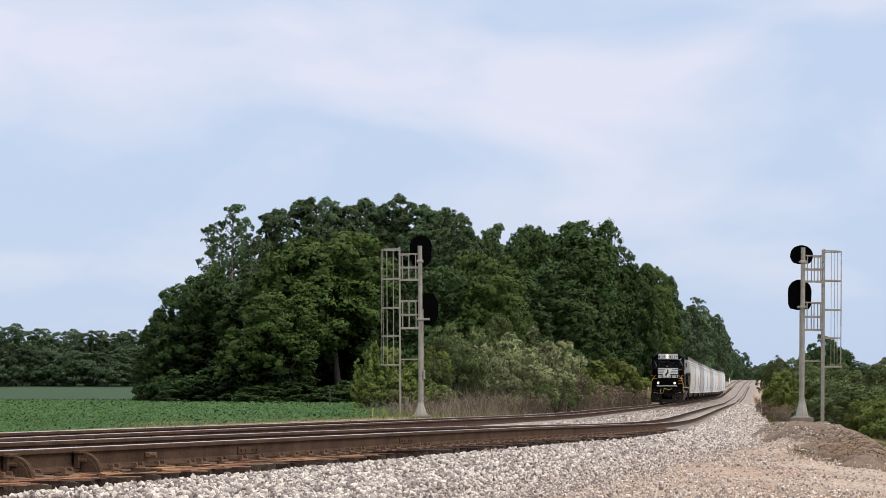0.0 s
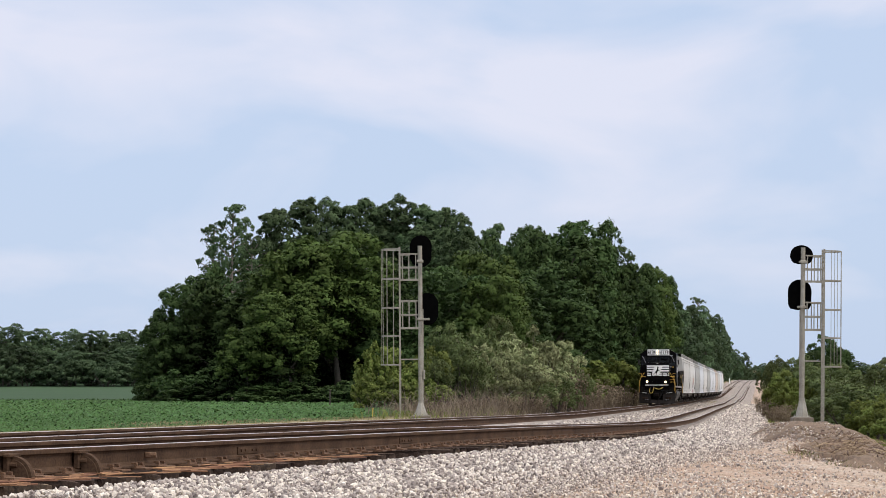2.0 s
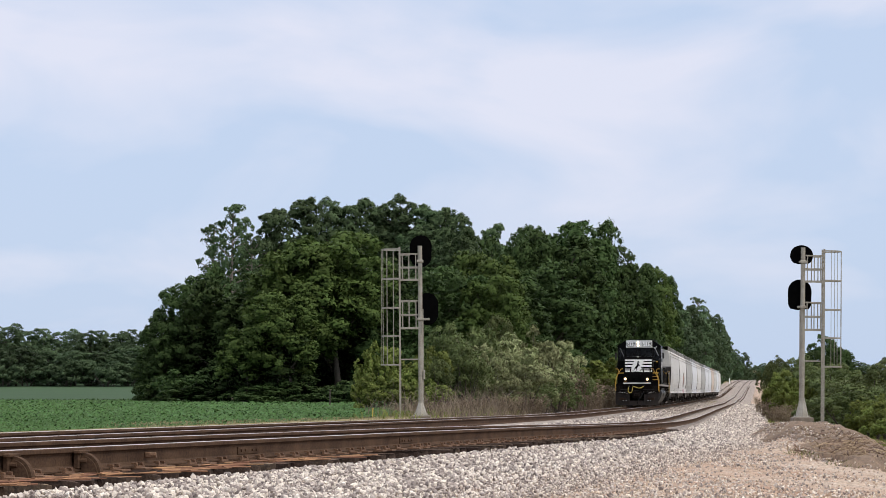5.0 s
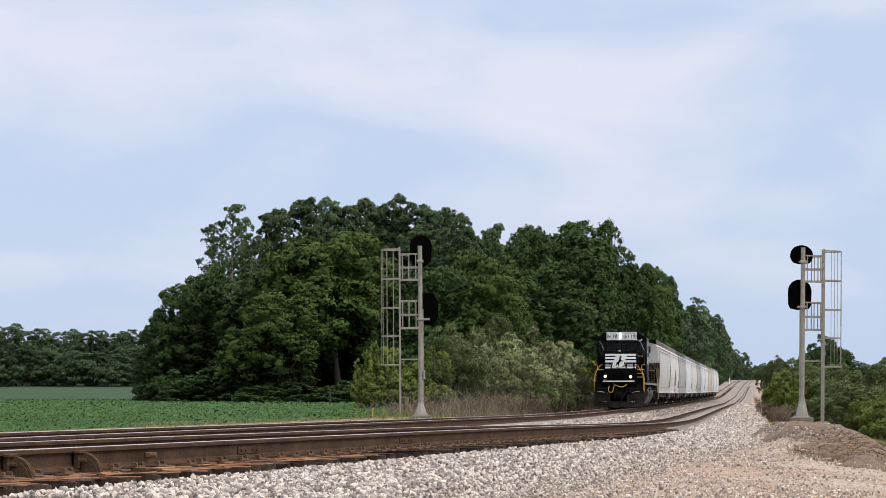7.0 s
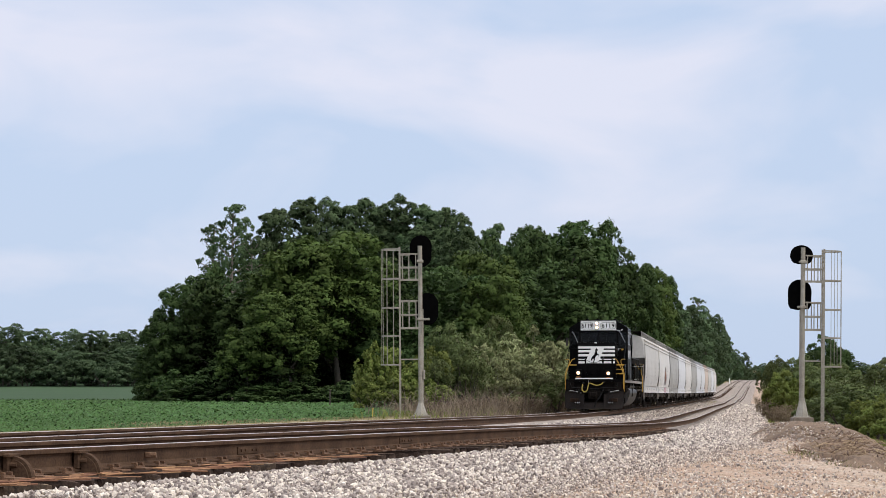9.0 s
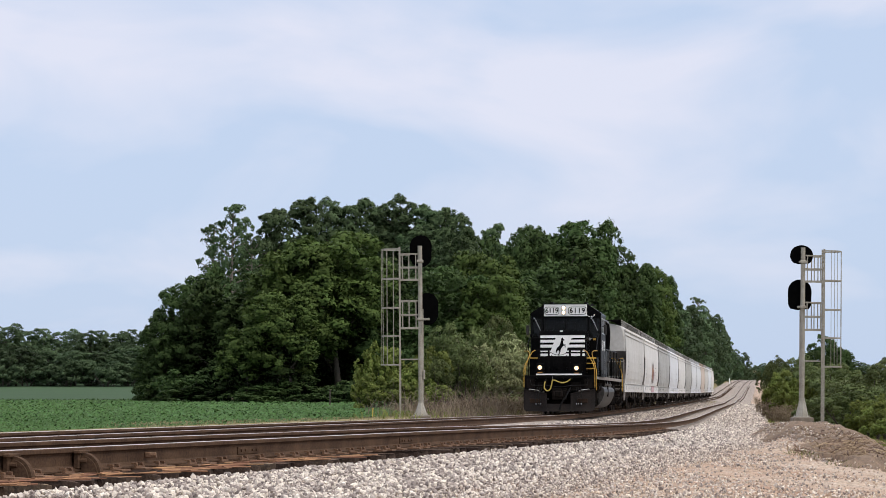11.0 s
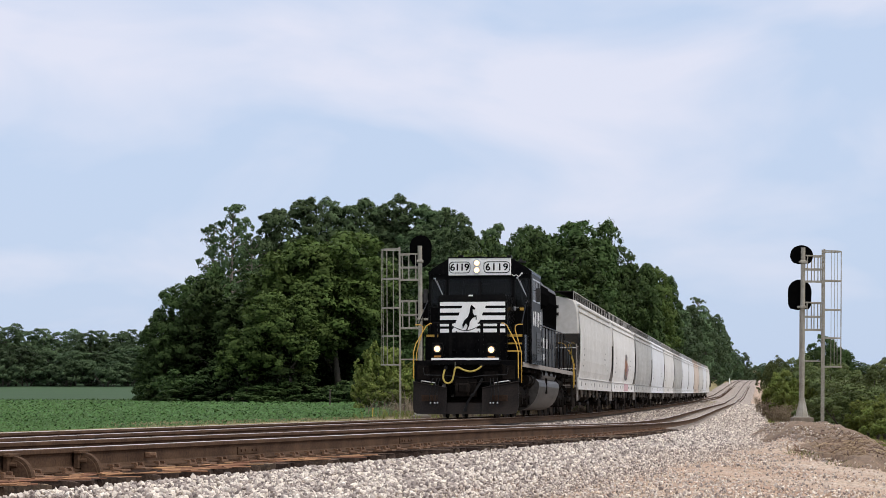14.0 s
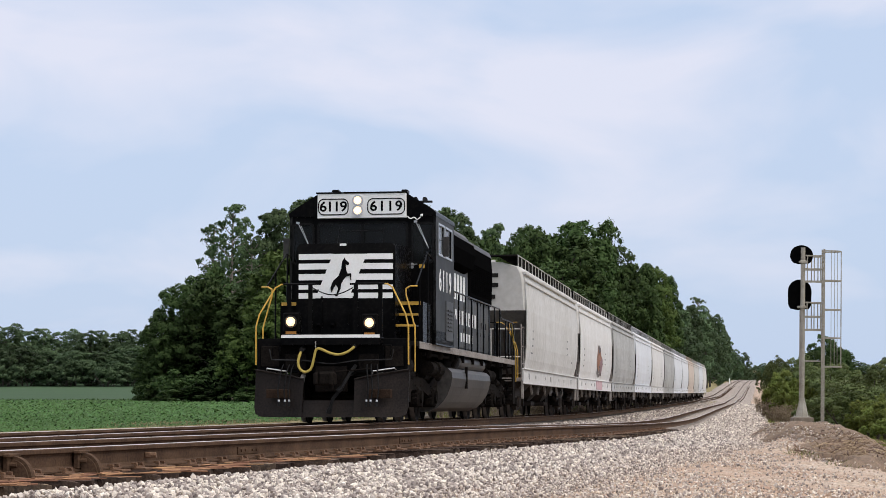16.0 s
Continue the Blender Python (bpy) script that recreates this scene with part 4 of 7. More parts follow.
    # plow: two swept wings with rounded lower corners, and a low bar between them
    for s in (-1, 1):
        bm = bmesh.new()
        cols = (0.50, 0.66, 0.82, 1.0, 1.16, 1.28, 1.38, 1.47, 1.51)
        low = (0.11, 0.11, 0.11, 0.11, 0.11, 0.11, 0.12, 0.17, 0.30)
        high = (0.83, 0.87, 0.90, 0.93, 0.96, 0.98, 1.0, 1.01, 1.02)
        front, back = [], []
        for y, zl, zh in zip(cols, low, high):
            fr = []
            for r in range(7):
                z = zl + (zh - zl) * r / 6
                fr.append(bm.verts.new((10.02 - 0.30 * (y - 0.6) + 0.17 * (1 - min(1.0, (z - 0.11) / 0.89)) ** 1.6, s * y, z)))
            front.append(fr)
            back.append([bm.verts.new((v.co.x - 0.03, v.co.y, v.co.z)) for v in fr])
        for a in range(len(cols) - 1):
            for r in range(6):
                bm.faces.new((front[a][r], front[a + 1][r], front[a + 1][r + 1], front[a][r + 1]))
                bm.faces.new((back[a][r], back[a][r + 1], back[a + 1][r + 1], back[a + 1][r]))
            for r in (0, 6):
                bm.faces.new((front[a][r], front[a + 1][r], back[a + 1][r], back[a][r]))
        for a in (0, len(cols) - 1):
            for r in range(6):
                bm.faces.new((front[a][r], front[a][r + 1], back[a][r + 1], back[a][r]))
        bmesh.ops.recalc_face_normals(bm, faces=bm.faces)
        part("plow_wing", bm, M_PLOW, T, "scuffed dark steel plow wing", smooth=False)
        bm = bmesh.new()
        add_path(bm, [(10.04 - 0.30 * (y - 0.6), s * y, z + 0.005) for y, z in zip(cols, high)], 0.022, 6)
        part("plow_lip", bm, M_PLOW, T)
    bm = bmesh.new()
    add_prism(bm, [(10.195, 0.11), (10.14, 0.24), (10.09, 0.36), (10.07, 0.43), (10.03, 0.43), (10.05, 0.3), (10.1, 0.11)], "y", -0.53, 0.53)
    part("plow_bar", bm, M_PLOW, T, "scuffed dark steel bar of the plow")
    for s in (-1, 1):
        bm = bmesh.new()
        add_box(bm, (10.05, s * 1.0, 0.56), (0.10, 0.46, 0.17), rot=Matrix.Rotation(s * -0.24, 3, "Z"), bevel=0.01)
        part("plow_step", bm, M_TRUCK_RUST, T)
        bm = bmesh.new()
        add_path(bm, [(9.86, s * 1.27, 1.02), (9.92, s * 1.25, 1.05), (10.0, s * 0.85, 0.99), (9.97, s * 0.83, 0.94)], 0.014)
        part("cut_lever", bm, M_SILVER, T)
        for q in (0.72, 0.80, 0.92):
            bm = bmesh.new()
            add_path(bm, smooth_path([(9.92, s * q, 1.12), (10.05, s * (q + 0.02), 1.0), (10.14, s * (q + 0.06), 0.65), (10.18, s * (q + 0.03), 0.38)]), 0.013)
            add_rod(bm, (10.18, s * (q + 0.03), 0.40), (10.2, s * (q + 0.03), 0.32), 0.022, 8)
            hose = part("air_hose", bm, M_RUBBER, T, "thin black air hose")
            bm = bmesh.new()
            add_rod(bm, (10.175, s * (q + 0.034), 0.44), (10.185, s * (q + 0.03), 0.405), 0.021, 8)
            part("hose_clamp", bm, M_SILVER, hose)
    bm = bmesh.new()
    add_path(bm, [(9.84, -1.22, 1.42), (9.84, -1.18, 1.22), (9.86, -0.5, 1.2), (9.9, -0.1, 1.14), (9.9, 0.1, 1.14), (9.86, 0.5, 1.2), (9.84, 1.18, 1.22), (9.84, 1.22, 1.42)], 0.014, 6)
    part("uncoupling_lever", bm, M_DUSTY, T, "bent grey uncoupling lever")
    bm = bmesh.new()
    for k in range(5):
        add_rod(bm, (9.98, -0.28 + 0.006 * (-1) ** k, 1.57 - 0.03 * k), (9.98, -0.28 - 0.006 * (-1) ** k, 1.545 - 0.03 * k), 0.009, 5)
    part("hanger_chain", bm, M_SILVER, T)
    for s in (-1, 1):
        for y, z, w, h in ((1.22, 1.28, 0.36, 0.4), (0.72, 1.18, 0.4, 0.3)):
            bm = bmesh.new()
            add_box(bm, (9.765, s * y, z), (0.03, w, h), bevel=0.012)
            for p in (-0.4, 0.4):
                for q in (-0.38, 0.38):
                    add_rod(bm, (9.77, s * y + w * p, z + h * q), (9.795, s * y + w * p, z + h * q), 0.014, 6)
            part("bolted_plate", bm, M_UNDER, T, "bolted black plate on the end sheet")
    coupler(T, 10.49, 1)
    coupler(T, -10.49, -1)
    bm = bmesh.new()
    add_box(bm, (9.8, 0, 0.84), (0.12, 0.62, 0.5), bevel=0.02)
    part("coupler_pocket", bm, M_UNDER, T)
    bm = bmesh.new()
    pts = [(9.8, -0.55, 1.45), (9.95, -0.60, 1.30), (9.98, -0.62, 1.12), (9.98, -0.55, 1.0), (9.98, -0.45, 0.98), (9.98, -0.36, 1.06), (9.98, -0.31, 1.25), (9.98, -0.27, 1.40), (9.98, -0.18, 1.42), (9.98, 0.0, 1.34), (9.98, 0.18, 1.31), (9.97, 0.36, 1.37), (9.93, 0.48, 1.47), (9.8, 0.52, 1.52)]
    add_path(bm, smooth_path(pts), 0.026, 8)
    part("jumper_cable", bm, M_HOSE, T, "drooping yellow jumper cable")
    for a, b in (((9.8, 0.52, 1.52), (9.95, 0.46, 1.47)), ((9.8, -0.55, 1.45), (9.93, -0.57, 1.40))):
        bm = bmesh.new()
        add_rod(bm, a, b, 0.048, 10)
        part("cable_plug", bm, M_DUSTY, T)
    bm = bmesh.new()
    add_path(bm, [(9.85, 0.48, 1.1), (10.1, 0.42, 0.95), (10.25, 0.30, 0.7), (10.3, 0.12, 0.45), (10.3, 0.06, 0.25)], 0.034, 8)
    add_rod(bm, (10.24, 0.27, 0.66), (10.27, 0.21, 0.60), 0.05, 8)
    add_rod(bm, (10.3, 0.07, 0.28), (10.3, 0.04, 0.18), 0.05, 8)
    part("brake_hose", bm, M_RUBBER, T, "black brake hose with clamps")
    # ditch lights
    for y, z in ((-0.83, 1.96), (0.72, 1.93)):
        bm = bmesh.new()
        add_box(bm, (9.55, y, z - 0.02), (0.26, 0.33, 0.40), bevel=0.03)
        dl = part("ditch_light", bm, M_BLACK, T, "ditch light glowing warm white in black box")
        bm = bmesh.new()
        add_rod(bm, (9.66, y, z), (9.72, y, z), 0.118, 18)
        part("bezel", bm, M_TANK, dl)
        bm = bmesh.new()
        add_rod(bm, (9.70, y, z), (9.735, y, z), 0.094, 18, 0.085)
        part("lens", bm, M_DITCH, dl)
        bm = bmesh.new()
        add_rod(bm, (9.732, y, z), (9.742, y, z), 0.034, 14, 0.028)
        part("bulb", bm, M_BULB, dl)
        bm = bmesh.new()
        add_box(bm, (9.68, y, z - 0.215), (0.06, 0.2, 0.05))
        part("tag", bm, M_ORANGE, dl)

    # steps, yellow edges and grab irons at both ends
    for e, xe in ((1, 9.72), (-1, -9.75)):
        for s in (-1, 1):
            bm = bmesh.new()
            add_box(bm, (xe - e * 0.34, s * 1.42, 1.0), (0.6, 0.04, 1.2))
            for k in range(4):
                add_box(bm, (xe - e * 0.34, s * 1.22, 0.42 + 0.33 * k), (0.6, 0.42, 0.035), bevel=0.006)
            part("step_well", bm, M_UNDER, T)
            if e > 0:
                for z, x in ((1.92, 8.4), (2.15, 8.1), (2.39, 7.8)) if s > 0 else ((2.39, 7.8),):
                    bm = bmesh.new()
                    add_box(bm, (x - 0.2, s * 1.2, z), (0.42, 0.46, 0.03))
                    st = part("step", bm, M_BLACK, T)
                    bm = bmesh.new()
                    add_box(bm, (x + 0.015, s * 1.2, z + 0.005), (0.02, 0.46, 0.045 if z < 2.3 else 0.07))
                    part("step_edge", bm, M_YELLOW, st, "yellow painted step edge")
                bm = bmesh.new()
                add_box(bm, (7.1, s * 1.22, 2.0), (1.3, 0.5, 0.85))
                part("side_box", bm, M_BLACK, T)
            bm = bmesh.new()
            add_path(bm, [(xe + e * 0.05, s * 1.50, 1.12), (xe + e * 0.08, s * 1.50, 1.85), (xe + e * 0.05, s * 1.44, 2.10), (xe - e * 0.1, s * 1.16, 2.62), (xe - e * 0.15, s * 1.05, 2.69), (xe - e * 0.15, s * 0.92, 2.69)], 0.016 if e > 0 else 0.012, 7)
            part("grab_iron", bm, M_YELLOW, T, "yellow bent grab iron by the steps")
            bm = bmesh.new()
            add_path(bm, [(xe - e * 0.62, s * 1.52, 1.0), (xe - e * 0.62, s * 1.52, 1.85), (xe - e * 0.62, s * 1.44, 2.15), (xe - e * 0.62, s * 1.34, 2.5), (xe - e * 0.62, s * 1.34, 2.62), (xe - e * 0.64, s * 1.42, 2.67), (xe - e * 0.66, s * 1.56, 2.67)], 0.016 if e > 0 else 0.012, 7)
            part("grab_iron", bm, M_YELLOW, T, "yellow bent grab iron by the steps")
        for y0, y1 in ((-1.0, -0.38), (0.32, 1.0)):
            bm = bmesh.new()
            add_rod(bm, (xe - e * 0.1, y0, 2.69), (xe - e * 0.1, y1, 2.69), 0.02, 7)
            for y in (y0 + 0.12, y1 - 0.08):
                add_box(bm, (xe - e * 0.1, y, 2.15), (0.03, 0.085, 1.06))
            part("end_rail", bm, M_BLACK, T)
        bm = bmesh.new()
        add_path(bm, [(xe - e * 0.1, -0.42 + 0.8 * k / 8, 2.62 - 0.14 * math.sin(math.pi * k / 8)) for k in range(9)], 0.012, 5)
        part("chain", bm, M_DUSTY, T, "thin sagging safety chain")
    # side handrails
    for s in (1, -1):
        bm = bmesh.new()
        add_path(bm, [(8.9, s * 1.5, 2.67), (7.2, s * 1.47, 3.46), (6.75, s * 1.47, 3.42), (6.6, s * 1.5, 3.36)], 0.018, 6)
        add_rod(bm, (7.1, s * 1.47, 1.62), (7.1, s * 1.47, 3.44), 0.018)
        add_rod(bm, (8.2, s * 1.47, 1.62), (8.2, s * 1.47, 3.0), 0.018)
        part("handrail", bm, M_BLACK, T)
        posts = [3.3 - 1.15 * k for k in range(9)]
        bm = bmesh.new()
        add_path(bm, [(3.6, s * 1.44, 2.5), (3.45, s * 1.44, 2.86), (3.3, s * 1.44, 2.89), (-5.9, s * 1.44, 2.89), (-6.1, s * 1.44, 2.7), (-6.5, s * 1.44, 2.65), (-9.3, s * 1.44, 2.65), (-9.5, s * 1.44, 2.6)], 0.02, 6)
        part("handrail", bm, M_BLACK, T)
        for x in posts + [-7.3, -8.1, -8.9, -9.4]:
            bm = bmesh.new()
            zt = 2.89 if x > -6 else 2.65
            add_box(bm, (x, s * 1.44, (1.62 + zt) / 2), (0.055, 0.03, zt - 1.62))
            part("stanchion", bm, M_BLACK, T)
        # light coloured rear corner post of the cab steps
        bm = bmesh.new()
        add_path(bm, [(-9.2, s * 1.50, 1.0), (-9.2, s * 1.50, 1.9), (-9.0, s * 1.47, 2.2), (-8.6, s * 1.46, 2.6)], 0.012, 6)
        part("grab_iron", bm, M_HOSE, T)

    # fuel tank and reservoirs
    bm = bmesh.new()
    half = [(1.15, 1.20), (1.36, 1.17), (1.45, 1.08), (1.47, 0.95), (1.43, 0.76), (1.36, 0.58), (1.26, 0.42), (1.12, 0.29), (0.95, 0.22), (0.75, 0.2)]
    tank = [(-p, q) for p, q in half] + half[::-1]
    add_prism(bm, tank, "x", -3.6, 3.4)
    part("fuel_tank", bm, M_TANK, T, "grey rounded fuel tank with grime")
    for s in (-1, 1):
        bm = bmesh.new()
        add_rod(bm, (-3.2, s * 1.2, 1.34), (1.6, s * 1.2, 1.34), 0.19, 16)
        part("air_reservoir", bm, M_TANK, T, "grey cylindrical air reservoir")
        bm = bmesh.new()
        add_box(bm, (1.0, s * 1.46, 0.98), (0.09, 0.06, 0.5))
        part("sight_gauge", bm, M_UNDER, T)
        bm = bmesh.new()
        add_rod(bm, (2.2, s * 1.3, 1.2), (2.2, s * 1.4, 1.42), 0.05)
        part("filler_neck", bm, M_UNDER, T)
        for x, r in ((4.5, 0.17), (5.4, 0.15), (-4.3, 0.16), (-5.2, 0.14), (8.75, 0.15)):
            bm = bmesh.new()
            add_rod(bm, (x - 0.35, s * 1.25, 1.12), (x + 0.35, s * 1.25, 1.12), r, 14)
            part("brake_cylinder", bm, M_UNDER, T)
    # six-wheel trucks
    for c in (6.4, -6.4):
        tr = empty("truck", Matrix.Translation((c, 0, 0)))
        tr.parent = T
        tagged(tr, "grimy six-wheel truck with coil springs")
        for s in (-1, 1):
            bm = bmesh.new()
            o = [(-2.75, 0.62), (-2.75, 0.85), (-2.3, 0.95), (-1.5, 0.80), (-0.7, 0.92), (0.7, 0.92), (1.5, 0.80), (2.3, 0.95), (2.75, 0.85), (2.75, 0.62), (2.3, 0.70), (1.5, 0.55), (0.6, 0.66), (-0.6, 0.66), (-1.5, 0.55), (-2.3, 0.70)]
            add_prism(bm, o, "y", s * 1.02, s * 1.16)
            part("side_frame", bm, M_UNDER, tr)
            for ax in (-2.1, 0.0, 2.1):
                bm = bmesh.new()
                add_box(bm, (ax, s * 1.1, 0.52), (0.42, 0.22, 0.40), bevel=0.04)
                add_rod(bm, (ax, s * 1.18, 0.52), (ax, s * 1.26, 0.52), 0.14, 12)
                part("journal_box", bm, M_UNDER, tr)
                for d in (-0.34, 0.34):
                    bm = bmesh.new()
                    turns = [(ax + d + 0.075 * math.cos(a * 0.9), s * 1.1 + 0.075 * math.sin(a * 0.9), 0.48 + 0.012 * a) for a in range(0, 30)]
                    add_path(bm, turns, 0.018, 5)
                    part("spring", bm, M_UNDER, tr)
            for ax in (-3.0, -1.05, 1.05):
                bm = bmesh.new()
                add_box(bm, (ax, s * 0.95, 0.55), (0.12, 0.3, 0.5), bevel=0.03)
                add_rod(bm, (ax - 0.3, s * 1.14, 0.95), (ax + 0.35, s * 1.14, 0.98), 0.09, 10)
                part("brake_rigging", bm, M_UNDER, tr)
        bm = bmesh.new()
        add_box(bm, (0, 0, 0.8), (1.0, 2.0, 0.3), bevel=0.05)
        for ax in (-1.4, 0.7, 1.5):
            add_box(bm, (ax, 0, 0.5), (0.8, 1.1, 0.6), bevel=0.1)
        part("bolster", bm, M_UNDER, tr)
        for ax in (-2.1, 0.0, 2.1):
            wheelset(T, c + ax, 0.508)
    return T


TRAIN = []
TRAIN.append((build_locomotive(), 0.0, 20.98, 6.6))


# ---------------------------------------------------------------- covered hopper cars
def car_paint(name, base, dirt, amount):
    m = material(name, base, 0.6, vary=dirt, scale=0.5, fine=5.0, amount=amount, bump=0.05, bump_scale=6.0)
    nt = m.node_tree
    b = nt.nodes["Principled BSDF"]
    src = b.inputs["Base Color"].links[0].from_socket
    # rain streaks: noise drawn out downwards
    tc = nt.nodes.new("ShaderNodeTexCoord")
    mp = nt.nodes.new("ShaderNodeMapping")
    mp.inputs["Scale"].default_value = (3.2, 0.4, 0.16)
    n = nt.nodes.new("ShaderNodeTexNoise")
    n.inputs["Scale"].default_value, n.inputs["Detail"].default_value = 1.6, 5.0
    rng = nt.nodes.new("ShaderNodeMapRange")
    rng.inputs["From Min"].default_value, rng.inputs["From Max"].default_value = 0.48, 0.78
    rng.inputs["To Max"].default_value = 0.65 * amount + 0.12
    mix = nt.nodes.new("ShaderNodeMix")
    mix.data_type = "RGBA"
    mix.inputs[7].default_value = (*[c * 0.62 for c in dirt], 1)
    nt.links.new(tc.outputs["Object"], mp.inputs["Vector"])
    nt.links.new(mp.outputs["Vector"], n.inputs["Vector"])
    nt.links.new(n.outputs["Fac"], rng.inputs["Value"])
    nt.links.new(rng.outputs["Result"], mix.inputs["Factor"])
    nt.links.new(src, mix.inputs[6])
    nt.links.new(mix.outputs[2], b.inputs["Base Color"])
    return m


PAINTS = {
    "grey": car_paint("light_grey_car_paint", (0.60, 0.585, 0.565), (0.47, 0.45, 0.42), 0.5),
    "white": car_paint("white_car_paint", (0.72, 0.705, 0.69), (0.56, 0.53, 0.495), 0.4),
    "weathered": car_paint("weathered_grey_car_paint", (0.47, 0.465, 0.45), (0.28, 0.268, 0.25), 0.65),
    "warm": car_paint("rust_tinted_car_paint", (0.62, 0.52, 0.45), (0.50, 0.40, 0.32), 0.5),
    "cool": car_paint("cool_white_car_paint", (0.70, 0.72, 0.76), (0.57, 0.56, 0.56), 0.35),
}
M_GRATING = material("dark_roof_grating", (0.012, 0.012, 0.012), 0.8, spec=0.0, vary=(0.03, 0.028, 0.025), scale=3.0, fine=40.0)
M_TRUCK = material("dark_freight_truck", (0.012, 0.010, 0.009), 0.85, spec=0.2, vary=(0.045, 0.033, 0.026), scale=4.0, fine=40.0, amount=0.5, bump=0.3, bump_scale=40.0)
M_INK = material("faded_black_lettering", (0.14, 0.14, 0.14), 0.7, vary=(0.3, 0.3, 0.29), scale=6.0, fine=40.0, amount=0.5)
M_TAG_ORANGE = material("orange_spray_paint", (0.55, 0.24, 0.13), 0.6, vary=(0.52, 0.36, 0.28), scale=3.0, fine=14.0, amount=0.6)
M_TAG_PINK = material("faded_pink_spray_paint", (0.50, 0.26, 0.29), 0.6, vary=(0.52, 0.40, 0.41), scale=2.0, fine=12.0, amount=0.6)
M_TAG_DARK = material("dark_spray_paint", (0.17, 0.13, 0.13), 0.6, vary=(0.40, 0.36, 0.35), scale=3.0, fine=16.0, amount=0.5)

M_SLOPE_SHADED = material("shaded_slope_sheet", (0.085, 0.082, 0.08), 0.75, vary=(0.16, 0.15, 0.14), scale=1.0, fine=10.0, amount=0.5)
SECTION = [(1.50, 4.22), (1.555, 4.0), (1.59, 3.6), (1.62, 3.1), (1.62, 2.6), (1.60, 2.1), (1.55, 1.7), (1.48, 1.40)]


def build_hopper(paint, label):
    P = PAINTS[paint]
    T = tagged(empty("hopper_car"), label, "hopper car", "hopper cars of the train")
    # body shell
    bm = bmesh.new()
    rings = []
    for w, z in [(0.9, 4.50), (1.42, 4.36)] + SECTION + [(1.2, 1.30)]:
        if z > 3.0:
            l = 9.22 - 0.07 * (4.4 - z) / 1.3
        else:
            l = 9.12 - 1.15 * (3.1 - z)
        c = 0.10
        rings.append([bm.verts.new(q) for q in ((l, w - c, z), (l - c, w, z), (-l + c, w, z), (-l, w - c, z), (-l, -w + c, z), (-l + c, -w, z), (l - c, -w, z), (l, -w + c, z))])
    for a, b in zip(rings, rings[1:]):
        for i in range(8):
            bm.faces.new((a[i], a[(i + 1) % 8], b[(i + 1) % 8], b[i]))
    bm.faces.new(rings[0])
    bm.faces.new(rings[-1][::-1])
    bmesh.ops.recalc_face_normals(bm, faces=bm.faces)
    # lower end faces take a dark grey: shade under the overhang, as colour
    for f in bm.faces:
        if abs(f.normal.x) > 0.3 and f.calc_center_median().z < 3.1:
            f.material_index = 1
    part("body", bm, [P, M_SLOPE_SHADED], T, smooth=False)
    for s in (1, -1):
        # curved side sheet, running past the sloped ends
        bm = bmesh.new()
        rows = []
        for w, z in SECTION:
            l = 9.13 if z > 2.2 else 9.13 - 0.45 * ((2.2 - z) / 0.8) ** 1.5
            rows.append([bm.verts.new((p, s * (w + q), z)) for p, q in ((l, 0.003), (-l, 0.003), (-l, -0.022), (l, -0.022))])
        for a, b in zip(rows, rows[1:]):
            for i in range(4):
                bm.faces.new((a[i], a[(i + 1) % 4], b[(i + 1) % 4], b[i]))
        bm.faces.new(rows[0])
        bm.faces.new(rows[-1][::-1])
        bmesh.ops.recalc_face_normals(bm, faces=bm.faces)
        part("side_sheet", bm, P, T)
        # top chord with two flanges
        bm = bmesh.new()
        add_box(bm, (0, s * 1.56, 4.18), (18.3, 0.09, 0.10), bevel=0.015)
        add_box(bm, (0, s * 1.585, 3.93), (18.25, 0.06, 0.05), bevel=0.01)
        part("top_chord", bm, P, T)
        # side sill with stiffeners
        bm = bmesh.new()
        add_box(bm, (0, s * 1.53, 1.19), (18.9, 0.05, 0.44), bevel=0.01)
        add_box(bm, (0, s * 1.55, 1.405), (18.9, 0.10, 0.035), bevel=0.008)
        add_box(bm, (0, s * 1.545, 0.985), (18.9, 0.08, 0.03), bevel=0.008)
        part("side_sill", bm, P, T)
        for k in range(0, 14, 2):
            bm = bmesh.new()
            x = 8.0 - 1.23 * k + (0.5 if k % 4 else 0)
            add_box(bm, (x, s * 1.562, 1.2), (0.09 if k % 3 else 0.16, 0.012, 0.10 if k % 3 else 0.17))
            part("sill_marking", bm, M_INK, T)
        # stencilled data as plain bars
        for x, z, w in ((7.4, 2.55, 0.5), (7.3, 2.32, 0.7), (7.4, 2.12, 0.6), (7.35, 1.9, 0.9), (-4.6, 2.6, 0.7), (-4.6, 2.35, 0.9), (-4.7, 2.15, 0.5), (-6.9, 1.9, 0.4)):
            bm = bmesh.new()
            zz = z
            y = float(np.interp(-zz, [-q for _, q in SECTION], [p for p, _ in SECTION])) + 0.004
            add_box(bm, (x, s * y, zz), (w * 0.55, 0.01, 0.05))
            part("stencil_bar", bm, M_INK, T)
        # roof running board on posts
        bm = bmesh.new()
        add_box(bm, (0, s * 1.08, 4.66), (18.2, 0.5, 0.03))
        add_box(bm, (0, s * 1.325, 4.50), (18.2, 0.02, 0.30))
        part("running_board", bm, M_GRATING, T, "dark steel roof grating")
        bm = bmesh.new()
        for z in (4.70,):
            add_rod(bm, (-9.1, s * 1.36, z), (9.1, s * 1.36, z), 0.016, 5)
        for k in range(19):
            add_box(bm, (9.1 - 1.0111 * k, s * 1.36, 4.52), (0.022, 0.02, 0.38))
        part("roof_railing", bm, P, T)
